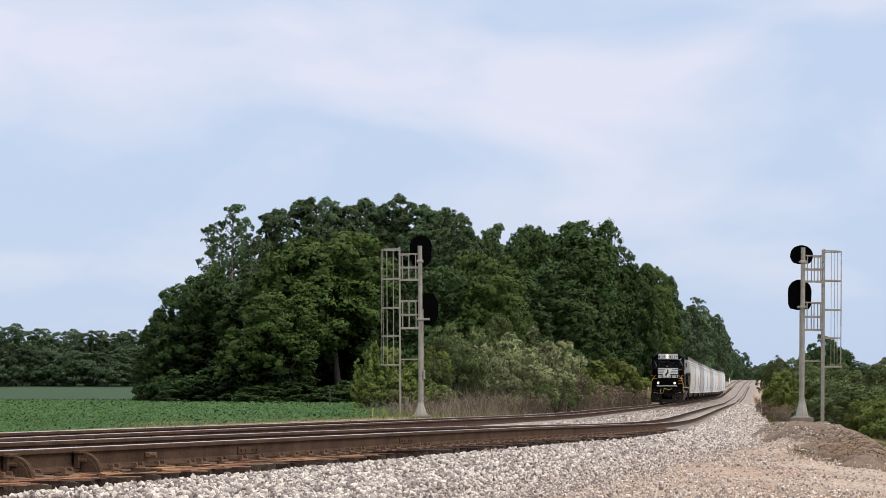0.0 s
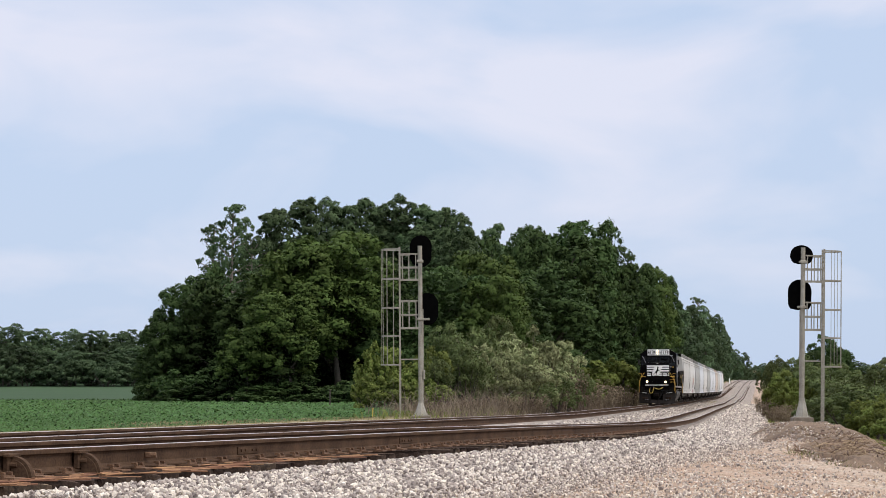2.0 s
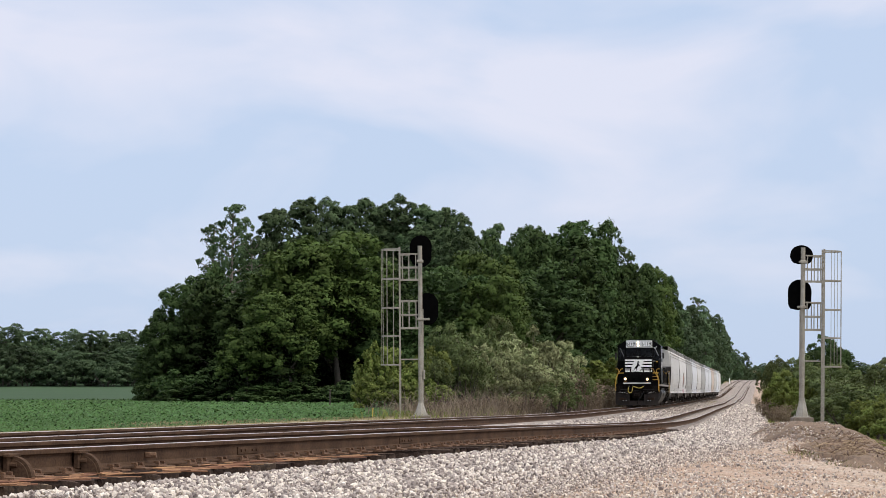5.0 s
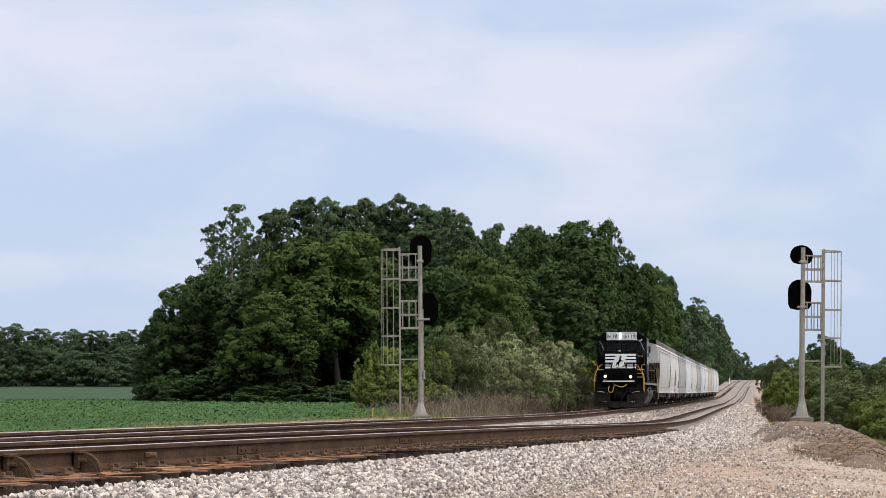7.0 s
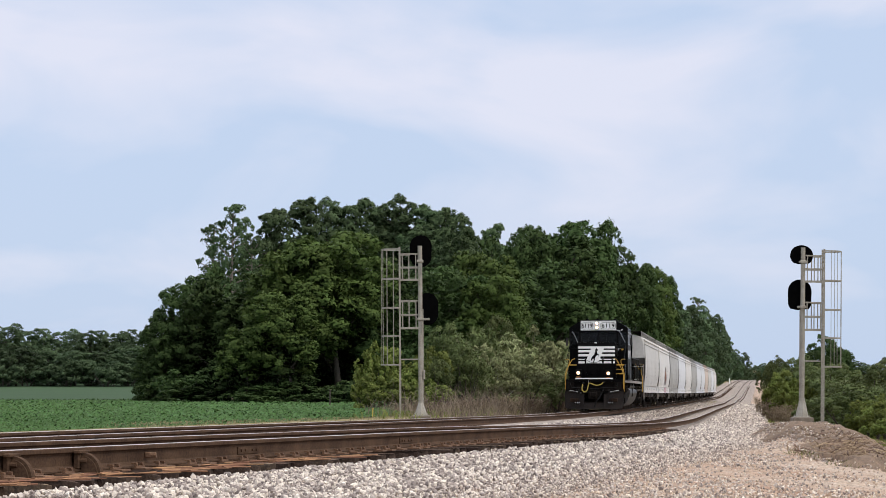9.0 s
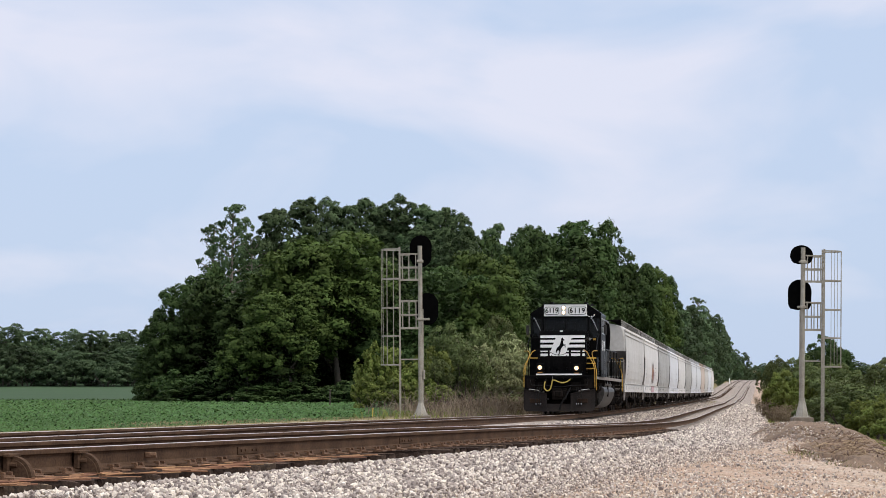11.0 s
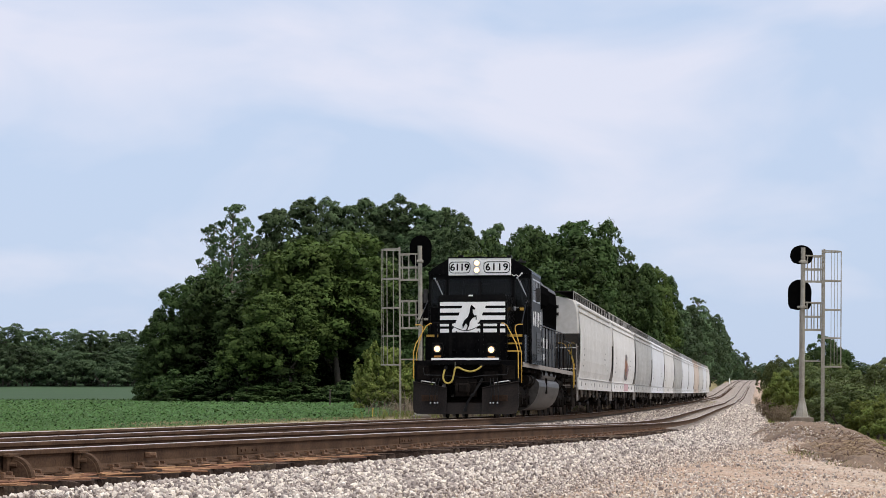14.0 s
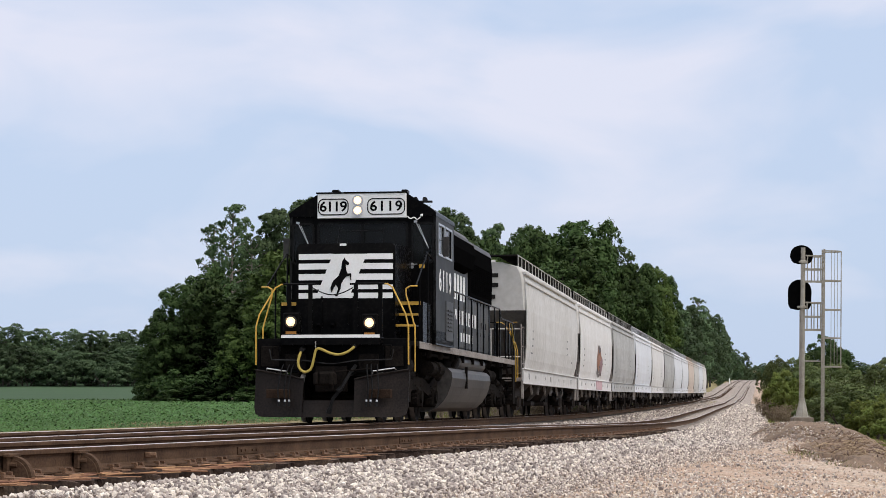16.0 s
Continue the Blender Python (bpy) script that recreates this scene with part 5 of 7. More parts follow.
    bm = bmesh.new()
    add_box(bm, (0, 0, 4.56), (16.4, 0.85, 0.16), bevel=0.04)
    for k in range(9):
        add_box(bm, (-7.4 + 1.85 * k, 0, 4.66), (0.09, 0.98, 0.06))
    part("hatch_cover", bm, P, T, "long trough roof hatch")
    # ends
    for e in (1, -1):
        bm = bmesh.new()
        add_box(bm, (e * 9.1, 0, 4.69), (0.55, 2.7, 0.035))
        part("end_grating", bm, M_GRATING, T)
        bm = bmesh.new()
        add_box(bm, (e * 9.2, 0, 1.1), (0.5, 3.0, 0.10), bevel=0.015)
        add_box(bm, (e * 8.9, 0, 0.88), (1.6, 0.42, 0.36))
        part("end_platform", bm, M_SILL, T)
        for s in (1, -1):
            bm = bmesh.new()
            add_box(bm, (e * 9.42, s * 1.48, 1.85), (0.035, 0.035, 1.7))
            add_box(bm, (e * 9.0, s * 1.5, 1.85), (0.035, 0.035, 1.6))
            for z in (1.55, 2.05, 2.6):
                add_rod(bm, (e * 9.42, s * 1.48, z), (e * 8.7, s * 1.5, z), 0.017)
            add_box(bm, (e * 9.35, s * 1.5, 0.8), (0.3, 0.05, 0.5))
            part("corner_post", bm, M_SILL, T)
            if s * e > 0:
                continue
            bm = bmesh.new()
            for y in (0.95, 1.36):
                add_rod(bm, (e * 9.40, s * y, 1.15), (e * 9.36, s * y, 4.6), 0.016)
            for k in range(10):
                add_rod(bm, (e * 9.39, s * 0.95, 1.4 + 0.33 * k), (e * 9.39, s * 1.36, 1.4 + 0.33 * k), 0.012)
            part("ladder", bm, P, T)
        bm = bmesh.new()
        for z in (1.75, 2.55):
            add_rod(bm, (e * 9.42, -1.45, z), (e * 9.42, 1.45, z), 0.018)
        for y in (-0.6, 0.0, 0.6):
            add_rod(bm, (e * 9.42, y, 1.15), (e * 9.42, y, 2.55), 0.015)
        part("end_railing", bm, P, T)
        bm = bmesh.new()
        for y in (-0.9, 0.9):
            add_box(bm, (e * 8.3, y, 1.85), (0.10, 0.06, 1.6), rot=Matrix.Rotation(e * 0.5, 3, "Y"))
        add_rod(bm, (e * 8.6, 0.5, 1.35), (e * 8.6, -0.5, 1.35), 0.2, 12)
        part("end_brace", bm, M_TRUCK, T)
        # black car marks on the end sheet
        for y, z, w in ((0.62, 4.12, 0.34), (0.58, 3.84, 0.42), (0.6, 3.5, 0.2)):
            bm = bmesh.new()
            add_box(bm, (e * 9.20, y * e, z), (0.03, w, 0.12))
            part("stencil_bar", bm, M_GRATING, T)
        coupler(T, e * 9.9, e)
    # discharge bays
    for x in (-4.3, 0.0, 4.3):
        bm = bmesh.new()
        top = [(x - 1.95, -1.3), (x + 1.95, -1.3), (x + 1.95, 1.3), (x - 1.95, 1.3)]
        bot = [(x - 0.42, -0.7), (x + 0.42, -0.7), (x + 0.42, 0.7), (x - 0.42, 0.7)]
        a = [bm.verts.new((*q, 1.32)) for q in top]
        b = [bm.verts.new((*q, 0.50)) for q in bot]
        for i in range(4):
            bm.faces.new((a[i], a[(i + 1) % 4], b[(i + 1) % 4], b[i]))
        bm.faces.new(b[::-1])
        bmesh.ops.recalc_face_normals(bm, faces=bm.faces)
        add_box(bm, (x, 0, 0.42), (1.1, 1.7, 0.14), bevel=0.02)
        part("discharge_bay", bm, M_TRUCK, T)
        for s in (1, -1):
            for e in (1, -1):
                bm = bmesh.new()
                add_box(bm, (x + e * 1.2, s * 1.35, 0.95), (0.08, 0.06, 0.75), rot=Matrix.Rotation(e * 0.9, 3, "Y"))
                part("bay_brace", bm, M_SILL, T)
    bm = bmesh.new()
    add_box(bm, (0, 0, 0.95), (18.2, 0.36, 0.3))
    part("centre_sill", bm, M_TRUCK, T)
    # four-wheel trucks
    for c in (6.95, -6.95):
        tr = empty("truck", Matrix.Translation((c, 0, 0)))
        tr.parent = T
        for s in (1, -1):
            bm = bmesh.new()
            o = [(-1.15, 0.52), (-1.15, 0.66), (-0.75, 0.72), (-0.3, 0.86), (0.3, 0.86), (0.75, 0.72), (1.15, 0.66), (1.15, 0.52), (0.72, 0.50), (0.38, 0.22), (-0.38, 0.22), (-0.72, 0.50)]
            add_prism(bm, o, "y", s * 0.98, s * 1.10)
            part("side_frame", bm, M_TRUCK, tr)
            for ax in (-0.89, 0.89):
                bm = bmesh.new()
                add_rod(bm, (ax, s * 1.0, 0.457), (ax, s * 1.18, 0.457), 0.13, 12)
                part("bearing", bm, M_WHEEL, tr)
            for d in (-0.17, 0.0, 0.17):
                bm = bmesh.new()
                add_rod(bm, (d, s * 1.12, 0.30), (d, s * 1.12, 0.62), 0.07, 8)
                part("spring", bm, M_TRUCK, tr)
        bm = bmesh.new()
        add_box(bm, (0, 0, 0.66), (0.42, 2.2, 0.28), bevel=0.04)
        part("bolster", bm, M_TRUCK, tr)
        for ax in (-0.89, 0.89):
            wheelset(T, c + ax, 0.457)
    return T


def graffiti(T):
    """Sprayed orange and pink shapes low on one side."""
    def blob(cx, cz, w, h, mat, seed, lift):
        rng = random.Random(seed)
        o = []
        for k in range(16):
            a = 2 * math.pi * k / 16
            r = rng.uniform(0.62, 1.12)
            o.append((cx + w * r * math.cos(a), cz + h * r * math.sin(a)))
        bm = bmesh.new()
        vs = []
        for p, q in o:
            y = float(np.interp(-q, [-z for _, z in SECTION], [v for v, _ in SECTION])) + lift
            vs.append(bm.verts.new((p, y, q)))
        c = bm.verts.new((cx, float(np.interp(-cz, [-z for _, z in SECTION], [v for v, _ in SECTION])) + lift + 0.01, cz))
        for i in range(16):
            bm.faces.new((c, vs[i], vs[(i + 1) % 16]))
        bmesh.ops.solidify(bm, geom=bm.faces[:], thickness=0.003)
        part("spray_paint", bm, mat, T, "sprayed graffiti patch on the side")
    blob(-1.3, 1.98, 2.1, 0.46, M_TAG_DARK, 3, 0.010)
    blob(-1.0, 2.25, 1.5, 0.55, M_TAG_ORANGE, 5, 0.018)
    blob(-0.8, 2.72, 0.9, 0.2, M_TAG_DARK, 11, 0.022)
    blob(-2.0, 2.05, 0.9, 0.40, M_TAG_PINK, 8, 0.026)
    bm = bmesh.new()
    add_box(bm, (-1.4, 1.566, 1.2), (3.2, 0.012, 0.36))
    part("spray_paint", bm, M_TAG_PINK, T, "faded pink painted patch on the sill")


LABELS = {"grey": "light grey covered hopper car with streaked curved sides", "white": "white covered hopper car with faint rust streaks",
          "weathered": "weathered grey covered hopper car with dark vertical streaks", "cool": "cool white covered hopper car with clean curved sides", "warm": "rust-tinted cream covered hopper car with curved sides"}
MODELS = {}
CAR = 19.8
for k, paint in enumerate(("grey", "tagged", "weathered", "cool", "white", "weathered", "cool", "cool", "warm", "grey", "cool", "white")):
    if paint == "tagged":
        car = build_hopper("white", "white covered hopper car with orange and pink graffiti")
        graffiti(car)
    elif paint in MODELS:
        n = len(WHEELSETS)
        car = copy_thing(MODELS[paint], Matrix.Identity(4))
        WHEELSETS += [(c, c.location.x, c.location.z) for c in car.children if c.name.startswith("wheelset")]
    else:
        car = MODELS[paint] = build_hopper(paint, LABELS[paint])
    TRAIN.append((car, 20.98 + CAR * k, CAR, 6.95))


# ---------------------------------------------------------------- signals
M_GALV = material("galvanised_steel", (0.345, 0.325, 0.28), 0.6, metal=0.1, vary=(0.23, 0.205, 0.165), scale=3.0, fine=30.0, amount=0.5)
M_SIGNAL = material("black_signal_paint", (0.002, 0.002, 0.0022), 0.9, spec=0.0, vary=(0.005, 0.005, 0.005), scale=5.0, fine=30.0)
M_CONCRETE = material("concrete", (0.22, 0.18, 0.145), 0.9, vary=(0.13, 0.105, 0.08), scale=3.0, fine=30.0, amount=0.5, bump=0.3, bump_scale=30.0)


def build_signal(x, y, z, s, heads, label, foot=0.66, lean=0.0):
    """Mast with two heads, platforms and a caged ladder on the side s."""
    T = tagged(empty("railway_signal", Matrix.Translation((x, y, z)) @ pose(0, 0, 0, 0, lean, 0)), label, "railway signal", "signals beside the tracks")
    bm = bmesh.new()
    add_box(bm, (0, 0, -0.42), (0.75, 0.75, 0.9), bevel=0.03)
    add_box(bm, (s * 0.78, 0, -0.40), (0.3, 0.4, 0.6), bevel=0.03)
    part("foundation", bm, M_CONCRETE, T, "weathered concrete foundation")
    bm = bmesh.new()
    add_rod(bm, (0, 0, 0.0), (0, 0, 6.35), 0.085, 14)
    add_rod(bm, (0, 0, 0.62), (0, 0, 0.70), 0.11, 14)
    part("mast", bm, M_GALV, T, smooth=False)
    bm = bmesh.new()
    add_rod(bm, (0, 0, 0), (0, 0, foot), 0.26, 8, 0.09)
    add_box(bm, (0, 0, 0.03), (0.56, 0.56, 0.05), bevel=0.01)
    for k in range(4):
        a = math.pi / 4 + k * math.pi / 2
        add_rod(bm, (0.34 * math.cos(a), 0.34 * math.sin(a), 0.02), (0.34 * math.cos(a), 0.34 * math.sin(a), 0.12), 0.02)
    part("base_casting", bm, M_GALV, T)
    # ladder, seen edge on
    lx = s * 0.76
    bm = bmesh.new()
    for q in (-0.2, 0.2):
        add_box(bm, (lx, q, 3.1), (0.065, 0.02, 6.4))
    for k in range(21):
        add_rod(bm, (lx, -0.2, 0.15 + 0.3 * k), (lx, 0.2, 0.15 + 0.3 * k), 0.012)
    part("ladder", bm, M_GALV, T)
    for z0 in (2.12,):
        bm = bmesh.new()
        add_box(bm, (lx / 2, 0, z0), (0.78, 0.05, 0.05))
        part("ladder_bracket", bm, M_GALV, T)
    # platforms with railings
    for zp, zr in ((5.10, 6.05), (3.30, 4.30)):
        bm = bmesh.new()
        add_box(bm, (lx / 2, 0.28, zp), (0.74, 0.62, 0.04))
        add_box(bm, (lx / 2, -0.04, zp - 0.02), (0.74, 0.05, 0.08))
        pl = part("platform", bm, M_GALV, T)
        for q in (-0.02, 0.58):
            bm = bmesh.new()
            for zz in (zr, (zp + zr) / 2 - 0.02):
                add_box(bm, (lx / 2, q, zz), (0.74, 0.035, 0.05))
            for xx in (0.16, 0.42, 0.66):
                add_box(bm, (lx * xx / 0.76, q, (zp + zr) / 2), (0.035, 0.03, zr - zp))
            part("railing", bm, M_GALV, pl)
    # cage hoops and bars
    hoops = (6.22, 5.12, 4.04, 2.99, 1.92)
    rad, reach = 0.34, 0.68
    loop = [(0.0, -rad), (reach * 0.35, -rad), (reach * 0.7, -rad * 0.86), (reach * 0.92, -rad * 0.5), (reach, 0), (reach * 0.92, rad * 0.5), (reach * 0.7, rad * 0.86), (reach * 0.35, rad), (0.0, rad)]
    for zz in hoops:
        bm = bmesh.new()
        pts = [(lx + s * (p * (1.0 if zz > 2.5 else 1.05)), q, zz) for p, q in loop]
        for a, b in zip(pts, pts[1:]):
            d = Vector(b) - Vector(a)
            add_box(bm, (Vector(a) + Vector(b)) / 2, (d.length + 0.01, 0.012, 0.045), rot=Matrix.Rotation(math.atan2(d.y, d.x), 3, "Z"))
        part("cage_hoop", bm, M_GALV, T)
    for p, q in (loop[1:-1] if s < 0 else (loop[1], loop[2], loop[3], loop[4], loop[6])):
        bm = bmesh.new()
        add_box(bm, (lx + s * p, q, (hoops[0] + hoops[-1]) / 2), (0.016, 0.014, hoops[0] - hoops[-1]))
        part("cage_bar", bm, M_GALV, T)
    # heads
    for hx, hz, w, h, flat in heads:
        bm = bmesh.new()
        o = []
        for k in range(28):
            a = 2 * math.pi * k / 28
            ca, sa = math.cos(a), math.sin(a)
            o.append((hx + w / 2 * ca, hz + (h / 2 - w / 2) * (1 if sa >= 0 else -1) + w / 2 * sa if h > w else hz + h / 2 * sa))
        if flat:
            o = [(p, max(q, hz - h / 2 + 0.12 * h)) for p, q in o]
        add_prism(bm, o, "y", 0.14, 0.18)
        hd = part("signal_head", bm, M_SIGNAL, T, "black backing board of the signal lamps")
        bm = bmesh.new()
        add_box(bm, (hx, 0.25, hz), (w * 0.42, 0.2, h * 0.8), bevel=0.04)
        for k in (-1, 0, 1) if h > 1 else (-0.5, 0.5):
            zz = hz + k * h * 0.27
            add_rod(bm, (hx, 0.3, zz), (hx, 0.62, zz), 0.13, 12)
        part("lamp_housing", bm, M_SIGNAL, hd)
        bm = bmesh.new()
        add_box(bm, (hx / 2, 0.08, hz - h * 0.32), (abs(hx) + 0.2, 0.16, 0.08))
        add_box(bm, (0, 0.0, hz - h * 0.32), (0.24, 0.24, 0.10), bevel=0.02)
        add_rod(bm, (0.05, -0.08, hz - h * 0.75), (0.05, -0.08, hz - h * 0.4), 0.03)
        part("head_bracket", bm, M_GALV, hd)
    bm = bmesh.new()
    add_box(bm, (0.0 if s > 0 else 0.13, -0.06, 1.55), (0.07, 0.07, 0.34), bevel=0.01)
    add_rod(bm, (-s * 0.10, 0, 0.4), (-s * 0.10, 0, 4.0), 0.02)
    part("conduit", bm, M_GALV, T)
    return T


build_signal(-0.82, 80.0, 0.66, -1, [(0.03, 6.16, 0.82, 1.20, False), (0.26, 4.0, 0.82, 1.2, False)], "grey galvanised signal mast with caged ladder beside the field", 0.5, -0.4)
build_signal(13.33, 80.0, 0.60, 1, [(-0.03, 6.06, 0.86, 0.78, True), (-0.09, 4.53, 0.88, 1.26, True)], "grey galvanised signal mast with caged ladder on the earth mound", 0.75, 1.1)


# ---------------------------------------------------------------- trees, shrubs and weeds
def leaf_material(name, base, vary, island=0.12, rough=0.6, tree=0.24, thin=0.16):
    """Leaves that differ a little from blade to blade and more from plant to plant, and let some light through."""
    m = material(name, base, rough, vary=vary, scale=0.35, fine=2.5, amount=0.5, island=island, spec=0.06)
    nt = m.node_tree
    b = nt.nodes["Principled BSDF"]
    src = b.inputs["Base Color"].links[0].from_socket
    L = nt.links.new
    info = nt.nodes.new("ShaderNodeObjectInfo")
    hs = nt.nodes.new("ShaderNodeHueSaturation")
    for key, lo, hi in (("Value", 1 - tree, 1 + tree), ("Hue", 0.492, 0.510)):
        r = nt.nodes.new("ShaderNodeMapRange")
        r.inputs["To Min"].default_value, r.inputs["To Max"].default_value = lo, hi
        L(info.outputs["Random"], r.inputs["Value"])
        L(r.outputs["Result"], hs.inputs[key])
    L(src, hs.inputs["Color"])
    L(hs.outputs["Color"], b.inputs["Base Color"])
    tr = nt.nodes.new("ShaderNodeBsdfTranslucent")
    L(hs.outputs["Color"], tr.inputs["Color"])
    mx = nt.nodes.new("ShaderNodeMixShader")
    mx.inputs["Fac"].default_value = thin
    L(b.outputs["BSDF"], mx.inputs[1])
    L(tr.outputs["BSDF"], mx.inputs[2])
    L(mx.outputs["Shader"], nt.nodes["Material Output"].inputs["Surface"])
    return m


M_LEAF_DARK = leaf_material("dark_green_leaves", (0.040, 0.070, 0.024), (0.065, 0.100, 0.033))
M_LEAF_LIGHT = leaf_material("mid_green_leaves", (0.066, 0.107, 0.029), (0.098, 0.140, 0.038))
M_LEAF_PINE = leaf_material("pine_needles", (0.070, 0.110, 0.050), (0.104, 0.146, 0.068))
# paler and bluer than the near leaves: distance haze put into the colour
M_LEAF_HAZED = leaf_material("hazed_far_leaves", (0.064, 0.100, 0.052), (0.094, 0.134, 0.066), tree=0.34)
M_LEAF_GREY = leaf_material("grey_green_leaves", (0.166, 0.191, 0.084), (0.310, 0.322, 0.168), 0.42)
M_LEAF_SHRUB = leaf_material("yellow_green_leaves", (0.122, 0.158, 0.039), (0.182, 0.210, 0.056), 0.25)
M_LEAF_DRY = leaf_material("dry_brown_brush", (0.157, 0.120, 0.086), (0.259, 0.204, 0.147), 0.35, 0.85)
M_LEAF_VINE = leaf_material("vine_leaves", (0.083, 0.110, 0.041), (0.132, 0.154, 0.060), 0.25)
M_PINE_BARK = material("pale_pine_bark", (0.20, 0.165, 0.135), 0.95, vary=(0.30, 0.255, 0.215), scale=2.0, fine=20.0, amount=0.5, bump=0.6, bump_scale=14.0)
M_BARK = material("grey_brown_bark", (0.050, 0.042, 0.034), 0.95, vary=(0.095, 0.08, 0.065), scale=2.0, fine=20.0, amount=0.5, bump=0.8, bump_scale=14.0)


def unit(a):
    return a / np.maximum(np.linalg.norm(a, axis=-1, keepdims=True), 1e-9)


def leaf_cloud(rng, lobes, radii, n, size, tufts=14, core=0.12, slim=1.0, flat=0.8):
    """n leaf blades gathered in tufts on the upper and outer side of rounded lobes, with some loose in the core.
    Returns vertices, faces and soft normals that follow the lobes."""
    lobes, radii = np.asarray(lobes, float), np.asarray(radii, float)
    m = len(lobes)
    mid = lobes.mean(0)
    # tufts sit on each lobe, fewer of them on its underside and on the side of the trunk
    k = np.repeat(np.arange(m), tufts)
    out = unit((lobes - mid) * np.array([1, 1, 0.6]))[k]
    d = unit(rng.normal(size=(len(k), 3)) + out * 0.7 + np.array([0, 0, 0.6]))
    c = lobes[k] + d * radii[k] * rng.uniform(0.72, 1.0, len(k))[:, None]
    q = radii[k].mean(1) * rng.uniform(0.26, 0.46, len(k))
    w = q ** 2
    j = rng.choice(len(k), n, p=w / w.sum())
    e = unit(rng.normal(size=(n, 3)) + d[j] * 0.8 + np.array([0, 0, 0.2]))
    p = c[j] + e * (q[j] * rng.normal(0.9, 0.2, n))[:, None] * np.array([1, 1, flat])
    inner = rng.rand(n) < core
    kk = rng.choice(m, n)
    p = np.where(inner[:, None], mid + (lobes[kk] - mid) * rng.uniform(0.3, 1.0, n)[:, None] + rng.normal(size=(n, 3)) * 0.3 * radii[kk], p)
    nrm = unit(e * 0.8 + rng.normal(size=(n, 3)) * 0.45 + np.array([0, 0, 0.3]))
    t = unit(np.cross(nrm, rng.normal(size=(n, 3))))
    b = np.cross(nrm, t)
    s = size * rng.uniform(0.6, 1.35, n)[:, None] * np.where(inner, 1.7, 1.0)[:, None]
    droop = nrm * s * rng.uniform(-0.25, 0.1, n)[:, None]
    V = np.stack([p - t * s * 0.5 - b * s * 0.36 * slim, p + t * s * 0.62 + droop, p - t * s * 0.42 + b * s * 0.34 * slim], 1).reshape(-1, 3)
    soft = unit(d[j] * 0.55 + e * 0.6 + nrm * 0.18 + np.array([0, 0, 0.3]))
    return V, np.arange(3 * n).reshape(n, 3), np.repeat(soft, 3, axis=0)


def limb_mesh(bm, rng, base, tip, r0, r1, bend=0.12, steps=4):
    """A tapered, slightly crooked limb."""
    base, tip = Vector(base), Vector(tip)
    prev, d = base, tip - base
    for k in range(1, steps + 1):
        f = k / steps
        q = base + d * f
        if k < steps:
            q += Vector(rng.normal(size=3)) * d.length * bend * 0.3
        add_rod(bm, prev, q, r0 + (r1 - r0) * (f - 1 / steps), 6, r0 + (r1 - r0) * f, caps=False)
        prev = q


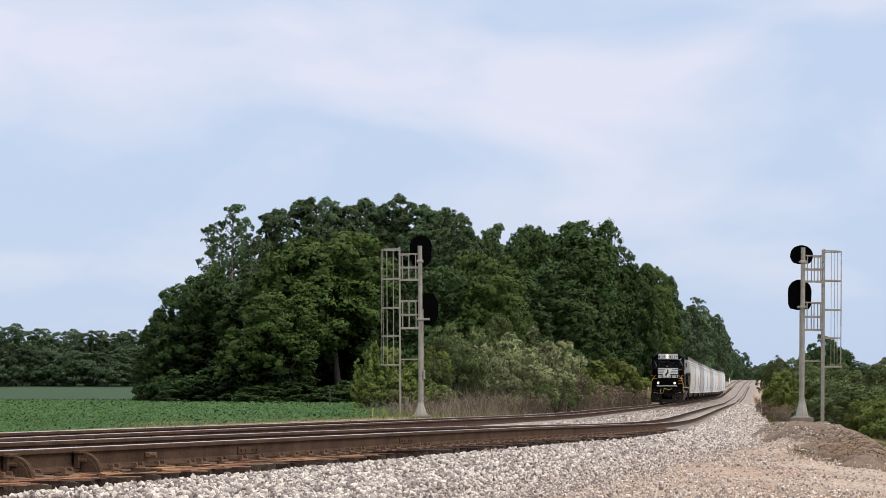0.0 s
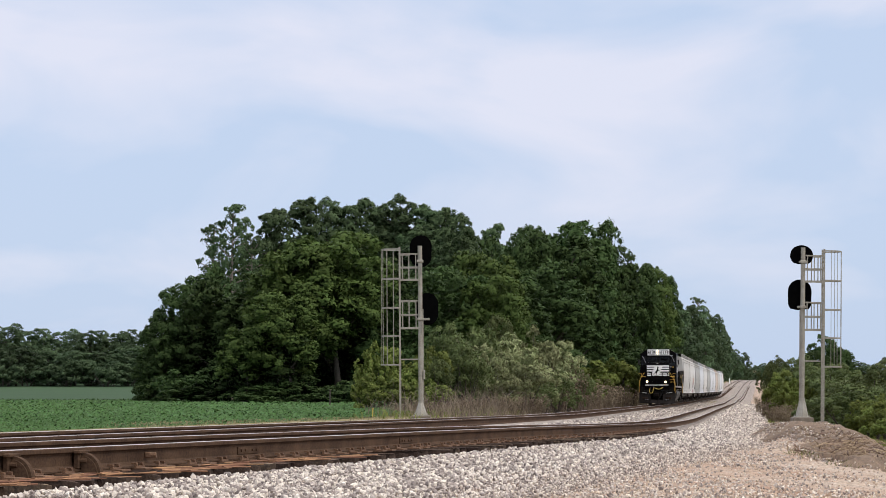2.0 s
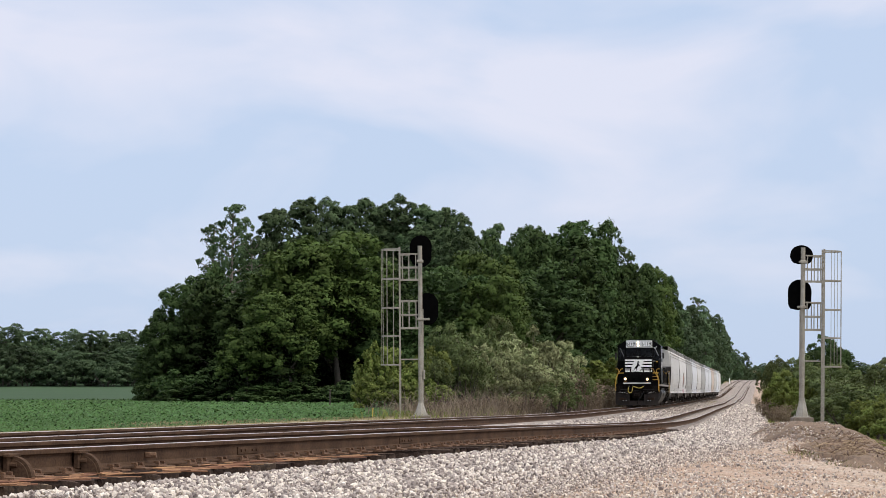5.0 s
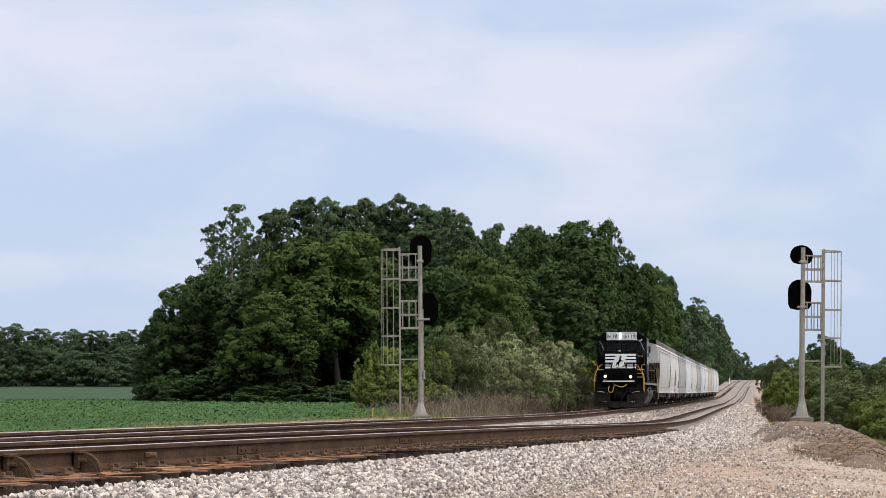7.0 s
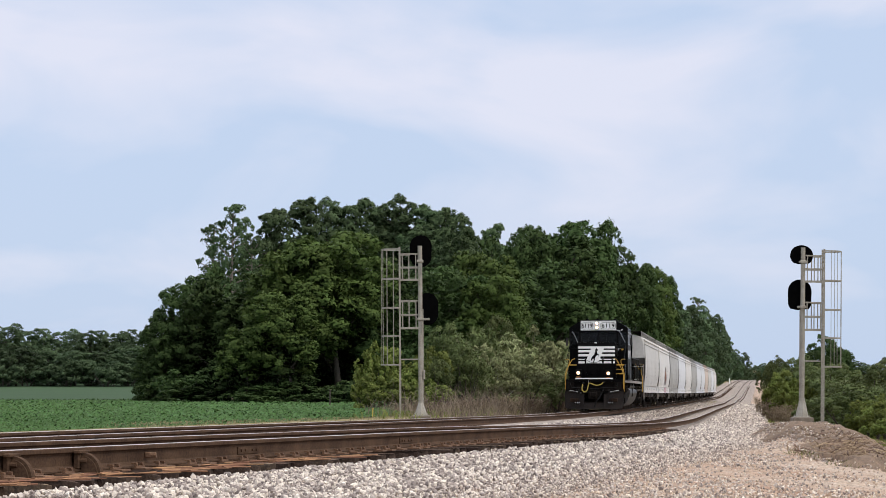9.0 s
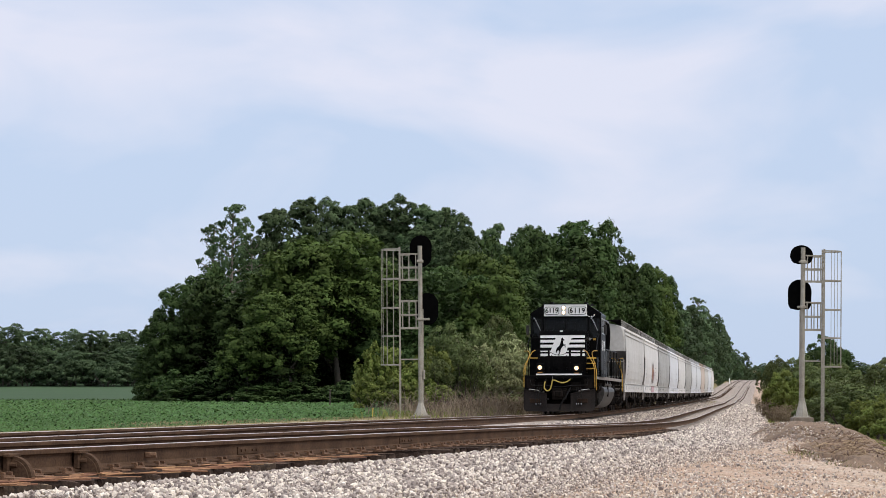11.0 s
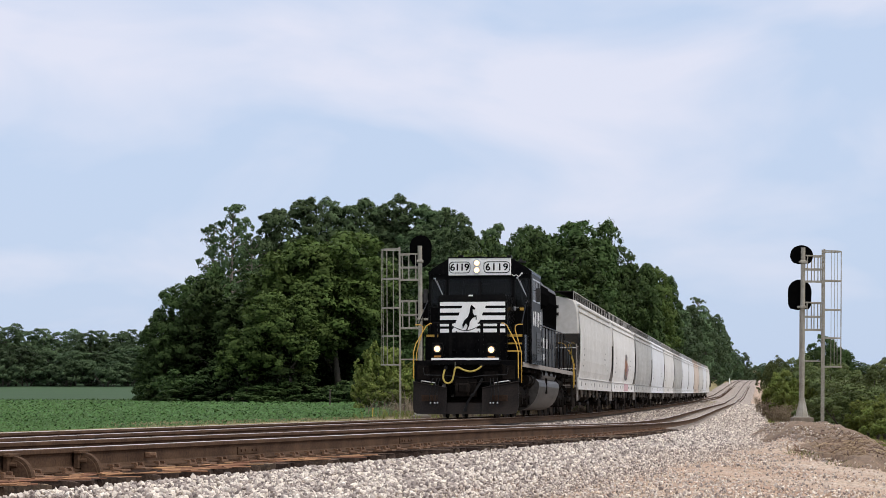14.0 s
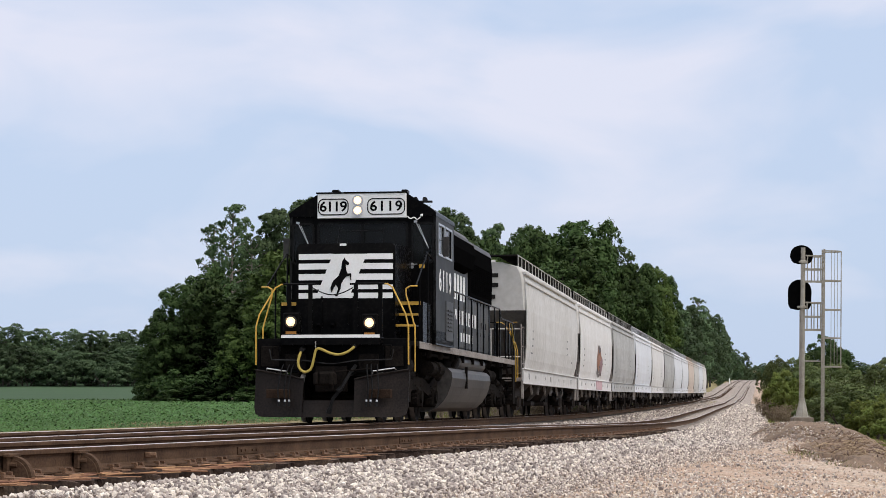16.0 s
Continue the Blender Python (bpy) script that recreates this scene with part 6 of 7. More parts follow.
def tree_model(name, kind, seed, mat, label, category):
    """A tree or shrub of unit height scale 10 m and crown radius 4 m, on its trunk; copied and scaled afterwards."""
    rng = np.random.RandomState(seed)
    T = tagged(empty(name), label, category)
    bm = bmesh.new()
    C, R = [], []
    tufts, core, slim, flat = 15, 0.12, 1.0, 0.8
    if kind in ("broad", "distant", "back"):
        H, cr = 10.0, 4.0
        limb_mesh(bm, rng, (0, 0, -0.4), (rng.normal() * 0.3, rng.normal() * 0.3, 6.5), 0.26, 0.12, 0.06, 4)
        for k in range(29):
            # an egg-shaped crown that reaches low, its lobes of differing size
            low = 3.3 if mat is M_LEAF_LIGHT else 1.0
            z = low + (8.5 - low) * ((k + rng.rand()) / 29.0) ** 0.9
            wide = cr * math.sqrt(max(0.04, 1 - ((z - 4.6) / (5.2 if z > 4.6 else 6.5)) ** 2))
            a = k * 2.4 + rng.uniform(-0.5, 0.5)
            q = rng.uniform(0.8, 1.6)
            rr = max(0.0, wide - q * 0.75) * rng.uniform(0.8, 1.06)
            C.append((rr * math.cos(a), rr * math.sin(a), z))
            R.append((q, q, q * rng.uniform(0.62, 0.85)))
        for c in C[::3]:
            limb_mesh(bm, rng, (0, 0, max(1.5, c[2] * 0.55)), c, 0.09, 0.03)
        n, size = (17000 if mat is M_LEAF_DARK else 20000, 0.30) if mat is not M_LEAF_HAZED else (9000, 0.36)
    elif kind in ("pine", "ridge"):
        H, cr = 10.0, 4.0
        top = (rng.normal() * 0.2, rng.normal() * 0.2, 9.7)
        limb_mesh(bm, rng, (0, 0, -0.4), top, 0.32, 0.08, 0.03, 6)
        for k in range(34):
            z = 3.0 + 6.7 * (k / 33.0)
            reach = (0.98 - 0.6 * ((z - 3.0) / 6.7) ** 2.0) * cr * rng.uniform(0.5, 1.0)
            if kind == "ridge":
                reach = (1.0 - 0.62 * ((z - 3.0) / 6.7) ** 3.0) * cr * rng.uniform(0.45, 0.95)
            a = k * 2.4 + rng.uniform(-0.4, 0.4)
            rise = rng.uniform(0.0, 0.35)
            c = (reach * math.cos(a), reach * math.sin(a), z + rise)
            limb_mesh(bm, rng, (0, 0, z - 0.35), c, 0.05, 0.015, 0.1, 3)
            for g in (0.55, 0.95):
                C.append((c[0] * g + rng.normal() * 0.2, c[1] * g + rng.normal() * 0.2, z + rise * g))
                q = rng.uniform(0.55, 1.05) if kind == "pine" else rng.uniform(0.85, 1.35)
                R.append((q, q, q * (rng.uniform(0.26, 0.4) if kind == "pine" else rng.uniform(0.5, 0.7))))
        C.append((0, 0, 9.6))
        R.append((0.8, 0.8, 0.5))
        n, size = (17000, 0.23) if kind == "pine" else (27000, 0.31)
        tufts, core, slim, flat = 7, 0.06, 0.8, 0.62
    elif kind == "shrub":
        for k in range(30):
            a, f = rng.uniform(0, 2 * math.pi), math.sqrt(rng.rand())
            z = (0.25 + 0.75 * rng.rand() ** 0.6) * (9.2 - 3.4 * f)
            C.append((3.7 * f * math.cos(a), 3.7 * f * math.sin(a), z))
            q = rng.uniform(0.7, 1.25)
            R.append((q, q, q * rng.uniform(0.7, 1.1)))
            if k % 3 == 1:
                limb_mesh(bm, rng, (0.2 * math.cos(a), 0.2 * math.sin(a), -0.5), C[-1], 0.12, 0.04)
        n, size = (5000, 0.42) if mat is M_LEAF_DARK else (10500, 0.23) if mat is M_LEAF_VINE else (8500, 0.40) if mat is not M_LEAF_HAZED else (6000, 0.38)
        tufts = 9
        slim = 0.55 if mat is M_LEAF_GREY else 1.0
    else:
        # upright dry or weedy growth: many thin stems with sparse small leaves
        for k in range(70):
            a, f = rng.uniform(0, 2 * math.pi), math.sqrt(rng.rand())
            foot = (3.0 * f * math.cos(a), 3.0 * f * math.sin(a), -0.5)
            tip = (foot[0] * 1.3 + rng.normal() * 0.5, foot[1] * 1.3 + rng.normal() * 0.5, rng.uniform(4.5, 10.0 - 3 * f))
            limb_mesh(bm, rng, foot, tip, 0.07, 0.02, 0.1, 3)
            for g in (0.45, 0.7, 0.95):
                C.append(tuple(foot[i] + (tip[i] - foot[i]) * g for i in range(3)))
                q = rng.uniform(0.5, 0.95)
                R.append((q * 0.8, q * 0.8, q * 1.2))
        n, size = 2600, 0.34
        tufts, core, slim = 3, 0.05, 0.6
    if kind == "distant":
        n, size = 2600, 0.62
    if kind == "back":
        n, size = 9000, 0.40
    tall = 1.55 if kind in ("broad", "distant", "back", "pine", "ridge") else 1.0
    for v in bm.verts:
        v.co.z *= tall
    C = [(a, b, c * tall) for a, b, c in C]
    R = [(a, b, c * (1 + (tall - 1) * 0.5)) for a, b, c in R]
    T["tall"] = tall
    part("trunk", bm, mat if kind == "weed" else M_PINE_BARK if kind == "pine" else M_BARK, T, smooth=True)
    V, F, N = leaf_cloud(rng, C, R, n, size, tufts, core, slim, flat)
    if kind in ("pine", "ridge"):
        # pines are set slender: keep their needle sprays flat and level
        z = V[:, 2].reshape(-1, 3)
        mid = z.mean(1, keepdims=True)
        V[:, 2] = (mid + (z - mid) * 0.7).ravel()
    raw_mesh("crown", V, F, mat, parent=T, normals=N)
    return T


MODEL_SETS = {
    "dark": [tree_model("tree", "broad", s, M_LEAF_DARK, "dark green broadleaf tree with a dense uneven crown", "tree") for s in (1, 2, 3, 4)],
    "light": [tree_model("tree", "broad", s, M_LEAF_LIGHT, "lighter green broadleaf tree with a rounded crown", "tree") for s in (11, 12)],
    "pine": [tree_model("pine_tree", "pine", s, M_LEAF_PINE, "tall pine tree with open layered boughs", "tree") for s in (21, 22, 23)],
    "ridge": [tree_model("pine_tree", "ridge", s, M_LEAF_PINE, "tall pine tree with a dense rounded crown", "tree") for s in (24, 25, 26)],
    "far": [tree_model("tree", "broad", s, M_LEAF_HAZED, "distant green tree at the far edge of the field", "tree") for s in (31, 32)],
    "distant": [tree_model("tree", "distant", s, M_LEAF_HAZED, "distant hazy green tree on the rise", "tree") for s in (37, 38)],
    "back": [tree_model("tree", "back", s, M_LEAF_DARK, "dark green broadleaf tree deep in the wood", "tree") for s in (5, 6)],
    "grey": [tree_model("shrub", "shrub", s, M_LEAF_GREY, "large grey-green leafy shrub beside the track", "shrub") for s in (41, 42, 43)],
    "green": [tree_model("shrub", "shrub", s, M_LEAF_SHRUB, "yellow-green leafy shrub beside the track", "shrub") for s in (51, 52)],
    "far_shrub": [tree_model("shrub", "shrub", s, M_LEAF_HAZED, "distant green thicket at the far field edge", "shrub") for s in (35, 36)],
    "skirt": [tree_model("shrub", "shrub", s, M_LEAF_DARK, "low dark green shrub at the foot of the trees", "shrub") for s in (61, 62)],
    "vine": [tree_model("shrub", "shrub", s, M_LEAF_VINE, "dense vine-covered green shrub beyond the road", "shrub") for s in (71, 72, 73)],
    "deep": [tree_model("shrub", "shrub", s, M_LEAF_VINE, "deep green leafy shrub on the railway bank", "shrub") for s in (75, 76)],
    "dry": [tree_model("dry_brush", "weed", s, M_LEAF_DRY, "dry brown brush on the railway bank", "brush") for s in (81, 82)],
}
PLACED = {key: 0 for key in MODEL_SETS}


def plant(key, rows, wide=1.15, group=""):
    """Set copies of a model at rows of (x, y, height, crown radius)."""
    rng = random.Random(len(rows) + len(key))
    models = MODEL_SETS[key]
    for x, y, h, r in rows:
        i = PLACED[key]
        PLACED[key] += 1
        m = Matrix.Translation((x, y, ground_z(x, y))) @ Matrix.Rotation(rng.uniform(0, 6.28), 4, "Z") @ Matrix.Diagonal((r * wide / 4.0, r * wide / 4.0, h / (10.0 * models[0]["tall"]), 1))
        ob = models[i % len(models)]
        if i < len(models):
            ob.matrix_basis = m
        else:
            ob = copy_thing(ob, Matrix.Identity(4))
            ob.matrix_basis = m
        if group:
            ob["group"] = group


plant("dark", [
    (46.6, 262, 10.4, 2.2), (44.5, 258, 8.3, 1.8), (48.6, 264, 8.7, 1.7), (-11.3, 141, 6.9, 2.0), (-20.5, 150, 4.2, 0.9), (-19.4, 150, 6.6, 1.4), (-18.4, 152, 9.2, 1.7), (-17.3, 158, 10.6, 1.9), (-15.0, 150, 10.0, 2.4), (-12.4, 150, 9.2, 3.0), (-5.9, 155, 11.4, 3.3), (-8.8, 155, 8.4, 3.2), (-3.7, 150, 8.4, 2.4), (-1.0, 160, 11.1, 2.5), (0.7, 165, 11.4, 2.6), (7.7, 200, 16.4, 3.0), (12.4, 205, 18.9, 3.6), (10.5, 198, 17.4, 3.6), (16.4, 215, 16.6, 2.9)], 1.3, "trees of the wood")
plant("dark", [
    (8.8, 190, 13.1, 3.5), (20.4, 235, 15.2, 2.7), (20.2, 228, 16.2, 2.5), (-20.0, 153, 7.0, 1.1), (5.3, 175, 10.7, 2.8), (14.7, 210, 8.9, 3.3), (34.1, 340, 20.2, 3.1), (9.0, 205, 18.0, 2.8), (14.6, 212, 18.6, 2.7), (5.7, 195, 16.6, 2.3)], 1.3, "trees of the wood")
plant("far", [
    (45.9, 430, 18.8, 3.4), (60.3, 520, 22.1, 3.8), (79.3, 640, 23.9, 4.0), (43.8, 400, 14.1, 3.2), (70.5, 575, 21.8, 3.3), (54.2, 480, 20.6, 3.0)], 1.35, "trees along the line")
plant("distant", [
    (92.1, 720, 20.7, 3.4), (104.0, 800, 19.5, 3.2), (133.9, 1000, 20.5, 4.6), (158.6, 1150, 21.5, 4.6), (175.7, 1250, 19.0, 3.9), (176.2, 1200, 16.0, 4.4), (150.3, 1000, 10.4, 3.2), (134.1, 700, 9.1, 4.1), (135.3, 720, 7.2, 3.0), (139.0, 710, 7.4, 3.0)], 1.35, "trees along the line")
plant("light", [
    (-7.6, 148, 13.0, 3.5), (-10.1, 146, 11.8, 2.7), (-10.6, 140, 8.2, 2.1), (-12.7, 140, 5.8, 1.6), (3.6, 160, 10.5, 2.1), (3.4, 170, 13.1, 2.7), (28.1, 300, 18.6, 3.6), (24.6, 270, 10.3, 3.2)], 1.25, "trees of the wood")
plant("pine", [
    (-16.2, 165, 15.3, 1.9), (-18.3, 170, 14.3, 1.6), (-15.2, 170, 13.6, 1.5), (31.8, 330, 19.3, 2.6), (76.0, 640, 26.8, 3.7)], 1.25, "pines of the wood")
plant("ridge", [
    (-15.2, 190, 16.7, 2.0), (-12.6, 195, 17.9, 2.3), (-10.3, 198, 17.7, 2.2), (-8.2, 200, 18.2, 2.4), (-6.0, 203, 17.9, 2.2), (-4.0, 200, 18.2, 2.5), (-1.6, 197, 17.6, 2.1), (0.2, 195, 17.1, 2.0), (1.9, 190, 15.8, 1.7), (4.9, 215, 17.0, 1.5), (-1.5, 180, 14.5, 2.0), (1.3, 178, 13.2, 1.8)], 1.5, "pines of the wood")
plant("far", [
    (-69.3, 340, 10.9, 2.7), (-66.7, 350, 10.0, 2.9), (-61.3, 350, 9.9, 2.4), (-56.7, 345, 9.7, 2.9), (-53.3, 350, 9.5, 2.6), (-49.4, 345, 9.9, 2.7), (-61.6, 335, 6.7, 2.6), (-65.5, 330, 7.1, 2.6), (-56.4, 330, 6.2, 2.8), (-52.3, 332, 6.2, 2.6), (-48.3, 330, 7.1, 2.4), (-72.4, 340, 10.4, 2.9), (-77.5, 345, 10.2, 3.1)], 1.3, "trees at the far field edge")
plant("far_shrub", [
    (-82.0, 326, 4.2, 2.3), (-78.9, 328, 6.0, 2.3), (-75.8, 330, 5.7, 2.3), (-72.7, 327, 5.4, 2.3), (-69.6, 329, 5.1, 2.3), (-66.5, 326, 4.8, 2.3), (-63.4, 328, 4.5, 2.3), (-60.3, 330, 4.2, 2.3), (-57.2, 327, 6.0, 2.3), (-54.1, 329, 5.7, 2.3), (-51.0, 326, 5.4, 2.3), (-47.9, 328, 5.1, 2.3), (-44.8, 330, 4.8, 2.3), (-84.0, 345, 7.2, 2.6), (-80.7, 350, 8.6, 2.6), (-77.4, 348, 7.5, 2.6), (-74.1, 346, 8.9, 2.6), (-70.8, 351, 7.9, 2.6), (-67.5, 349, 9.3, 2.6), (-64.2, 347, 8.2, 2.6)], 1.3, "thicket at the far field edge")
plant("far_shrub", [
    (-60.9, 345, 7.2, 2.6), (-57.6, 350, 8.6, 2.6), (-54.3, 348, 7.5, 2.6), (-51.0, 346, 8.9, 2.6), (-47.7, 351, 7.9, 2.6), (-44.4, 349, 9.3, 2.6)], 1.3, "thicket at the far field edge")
plant("back", [
    (-17.5, 205, 15.8, 3.4), (-13.5, 212, 17.9, 3.6), (-10, 214, 18.9, 3.6), (-6, 216, 19.2, 3.8), (-2, 214, 18.7, 3.6), (1.5, 208, 17.3, 3.4), (4.5, 220, 17.9, 3.5), (-20, 190, 12.2, 3.0), (8, 225, 17.9, 3.5), (-16, 200, 16.2, 3), (-11.8, 206, 17.8, 3.2), (-8, 208, 18.4, 3.4), (-4, 206, 18.3, 3.4), (0, 204, 18, 3.2)], 1.3, "trees of the wood")
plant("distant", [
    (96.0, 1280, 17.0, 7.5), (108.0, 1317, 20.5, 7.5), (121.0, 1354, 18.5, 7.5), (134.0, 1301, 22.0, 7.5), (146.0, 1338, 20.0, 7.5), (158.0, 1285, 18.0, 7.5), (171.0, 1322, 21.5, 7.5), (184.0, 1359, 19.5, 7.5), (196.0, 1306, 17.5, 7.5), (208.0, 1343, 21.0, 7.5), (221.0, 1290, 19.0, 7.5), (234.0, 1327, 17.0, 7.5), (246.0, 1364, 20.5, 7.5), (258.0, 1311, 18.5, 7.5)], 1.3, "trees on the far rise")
plant("vine", [
    (17.6, 92, 2.6, 1.5), (18.6, 97, 3.0, 1.5), (21.2, 104, 4.2, 1.6), (20.4, 95, 3.6, 1.6), (22.6, 122, 4.4, 1.6), (25.0, 135, 4.4, 1.6), (27.5, 160, 5.0, 1.7)], 1.3, "shrubs beyond the road")
plant("green", [
    (26.4, 165, 4.2, 1.0), (24.2, 150, 3.6, 0.9), (22.6, 138, 3.2, 0.8), (20.6, 122, 2.8, 0.8), (34.2, 215, 3.9, 0.9), (27.6, 178, 3.5, 0.9), (25.9, 160, 3.1, 0.9), (27.0, 170, 2.1, 0.6), (22.0, 140, 2.2, 0.7), (21.3, 130, 2.1, 0.6), (19.4, 95, 1.3, 0.7), (17.9, 98, 1.3, 0.6), (18.3, 95, 1.0, 0.6), (14.3, 70, 1.5, 0.5), (15.0, 74, 1.7, 0.6), (13.6, 66, 1.1, 0.4), (15.6, 78, 2.0, 0.7), (14.9, 69, 1.0, 0.5)], 1.3, "shrubs beyond the road")
plant("dry", [
    (22.8, 150, 1.7, 0.6), (19.8, 125, 1.5, 0.6), (19.1, 118, 1.4, 0.5), (27.5, 185, 2.1, 0.6), (20.9, 135, 1.2, 0.6)], 1.3, "brush beyond the road")
# the last two shrubs are added to darken a shadowed spot of the bank
plant("deep", [
    (0.2, 112, 5.1, 1.1), (1.7, 119, 5.7, 1.3), (3.2, 128, 6.1, 1.2), (-0.5, 106, 3.4, 0.8), (1.1, 109, 3.8, 1.0), (7.6, 133, 1.9, 0.8), (8.8, 142, 3.3, 0.9), (5.3, 121, 2.5, 0.8), (6.7, 128, 2.8, 0.9)], 1.25, "shrubs of the bank")
plant("grey", [
    (1.2, 116, 4.7, 1.0), (2.1, 115, 4.0, 1.1), (2.7, 122, 4.5, 1.2), (4.0, 125, 5.3, 1.4), (5.6, 128, 5.5, 1.4), (7.4, 136, 4.9, 1.3), (4.5, 117, 3.4, 1.2), (3.0, 112, 2.6, 1.0), (5.9, 123, 3.1, 1.0)], 1.2, "shrubs of the bank")
plant("green", [
    (-3.3, 104, 4.0, 0.8), (-2.7, 108, 3.5, 0.9), (-3.4, 100, 2.3, 0.7), (-1.5, 106, 2.7, 0.8), (-0.7, 108, 3.8, 1.0), (12.8, 180, 3.9, 1.4), (15.3, 190, 4.8, 1.7), (17.2, 200, 4.0, 1.5), (10.4, 160, 2.6, 1.3), (-2.2, 98, 1.9, 0.8), (-0.4, 100, 1.8, 0.8)], 1.2, "shrubs of the bank")
plant("skirt", [
    (-19.3, 146.5, 2.4, 1.1), (-17.5, 143.5, 2.8, 1.3), (-15.5, 142.5, 3.0, 1.6), (-13.2, 141.5, 2.7, 1.5), (-10.9, 139.5, 2.3, 1.5), (-8.7, 139.5, 2.2, 1.5), (-6.5, 137.5, 2.0, 1.5), (-5.0, 135.5, 1.9, 1.2), (-16.5, 141.5, 1.6, 1.6), (-11.8, 137.5, 1.5, 1.6), (-7.4, 135.5, 1.4, 1.5)], 1.35, "shrubs under the wood")
plant("vine", [
    (40.0, 260, 7.5, 1.4), (30.4, 190, 5.2, 1.3), (25.3, 150, 4.3, 1.2), (29.3, 170, 5.2, 1.3), (23.8, 130, 3.6, 1.1), (23.6, 122, 3.6, 1.2), (30.7, 150, 5.4, 1.3), (32.2, 150, 6.1, 1.6), (20.0, 100, 2.5, 0.9), (20.7, 110, 2.5, 0.9), (19.9, 110, 2.2, 0.9), (19.9, 115, 2.0, 0.8), (30.6, 200, 2.2, 0.8), (47.0, 300, 6.8, 1.2), (40.2, 240, 7.6, 1.4), (18.3, 85, 2.2, 0.7)], 1.5, "shrubs beyond the road")
plant("dry", [
    (7.7, 136, 3.5, 1.0), (6.7, 132, 3.0, 0.9), (9.6, 145, 2.5, 1.0), (4.6, 114, 1.4, 0.8), (3.0, 108, 1.1, 0.7), (1.5, 104, 0.9, 0.7), (12.8, 170, 2.5, 1.0), (15.4, 185, 2.2, 0.9), (18.2, 205, 2.2, 0.8), (21.1, 225, 2.1, 0.7), (0.9, 100, 0.9, 0.6), (-1.0, 97, 1.0, 0.6), (-1.6, 94, 0.9, 0.5), (-2.1, 96, 0.8, 0.5), (-0.1, 98, 0.7, 0.7), (22.0, 140, 1.4, 0.7)], 1.4, "brush of the bank")


# ---------------------------------------------------------------- scattered stuff
def blades(rng, spots, height, width, lean=0.35):
    """Thin upright blades at spots of (x, y, z)."""
    n = len(spots)
    P = np.asarray(spots, float)
    h = height * rng.uniform(0.5, 1.3, n)[:, None]
    a = rng.uniform(0, 2 * math.pi, n)
    t = np.stack([np.cos(a), np.sin(a), np.zeros(n)], 1) * width / 2
    l = np.stack([rng.normal(size=n), rng.normal(size=n), np.zeros(n)], 1) * lean * h
    up = np.array([0, 0, 1.0])
    mid = P + l * 0.35 + up * h * 0.6
    V = np.stack([P - t, P + t, mid + t * 0.8, mid - t * 0.8, mid - t * 0.8, mid + t * 0.8, P + l + up * h * 0.95 + t * 0.15, P + l + up * h * 0.95 - t * 0.15], 1).reshape(-1, 3)
    F = np.arange(8 * n).reshape(2 * n, 4)
    return V, F


def spots_between(rng, n, y0, y1, u0, u1, power=1.0):
    out = []
    for _ in range(n):
        y = y0 + (y1 - y0) * rng.rand() ** power
        a, b = (u0(y) if callable(u0) else u0), (u1(y) if callable(u1) else u1)
        x = main_x(y) + a + (b - a) * rng.rand()
        out.append((x, y, ground_z(x, y)))
    return out


# soybean leaves over the field, denser towards the track
rng = np.random.RandomState(7)


def bean_leaves(n, y0, y1, u0, size, low, high):
    y = rng.uniform(y0, y1, n)
    u1 = np.array([field_edge(v) for v in y]) - 0.1
    u = u0 + (u1 - u0) * rng.rand(n) ** 0.8
    z = np.interp(y, GRID, FIELD)
    P = np.stack([main_x(y) + u, y, z + rng.uniform(low, high, n) - 0.08 * (1 + np.sin(u / 0.38 * math.pi * 0.5))], 1)
    nrm = unit(rng.normal(size=(n, 3)) * 0.36 + np.array([0, -0.25, 0.9]))
    t = unit(np.cross(nrm, rng.normal(size=(n, 3))))
    b = np.cross(nrm, t)
    s = size * rng.uniform(0.6, 1.4, n)[:, None]
    return np.stack([P - t * s * 0.5 - b * s * 0.36, P + t * s * 0.55, P - t * s * 0.42 + b * s * 0.38], 1).reshape(-1, 3)


V = np.concatenate([bean_leaves(100000, 42, 72, -18, 0.075, 0.30, 0.48), bean_leaves(90000, 68, 110, -32, 0.105, 0.32, 0.47), bean_leaves(70000, 106, 176, -57, 0.16, 0.34, 0.46)])
M_BEAN = leaf_material("soybean_leaves", (0.055, 0.117, 0.037), (0.082, 0.155, 0.051), 0.34, tree=0.0)
tilt = np.repeat(unit(rng.normal(size=(len(V) // 3, 3)) * 0.3 + np.array([0, -0.15, 1.0])), 3, axis=0)
beans = raw_mesh("soybean_plants", V, np.arange(len(V)).reshape(-1, 3), M_BEAN, normals=tilt)
tagged(beans, "dense green soybean leaves in the field", "crop", kind="stuff")

# dry grass between track and field, and along the road's far side
M_STRAW = leaf_material("dry_straw_grass", (0.37, 0.315, 0.20), (0.28, 0.25, 0.14), 0.35, 0.9)
M_TUFT = leaf_material("green_grass_blades", (0.12, 0.155, 0.04), (0.19, 0.19, 0.06), 0.4, 0.8)
V, F = blades(rng, spots_between(rng, 7000, 44, 112, -5.8, -3.8), 0.032, 0.022)
tagged(raw_mesh("dry_grass", V, F, M_STRAW), "dry straw-coloured grass beside the track", "grass", kind="stuff")
M_WEED = leaf_material("dry_weed_stalks", (0.190, 0.150, 0.113), (0.275, 0.225, 0.172), 0.4, 0.9)
S = spots_between(rng, 8000, 84, 190, -7.0, -3.5)
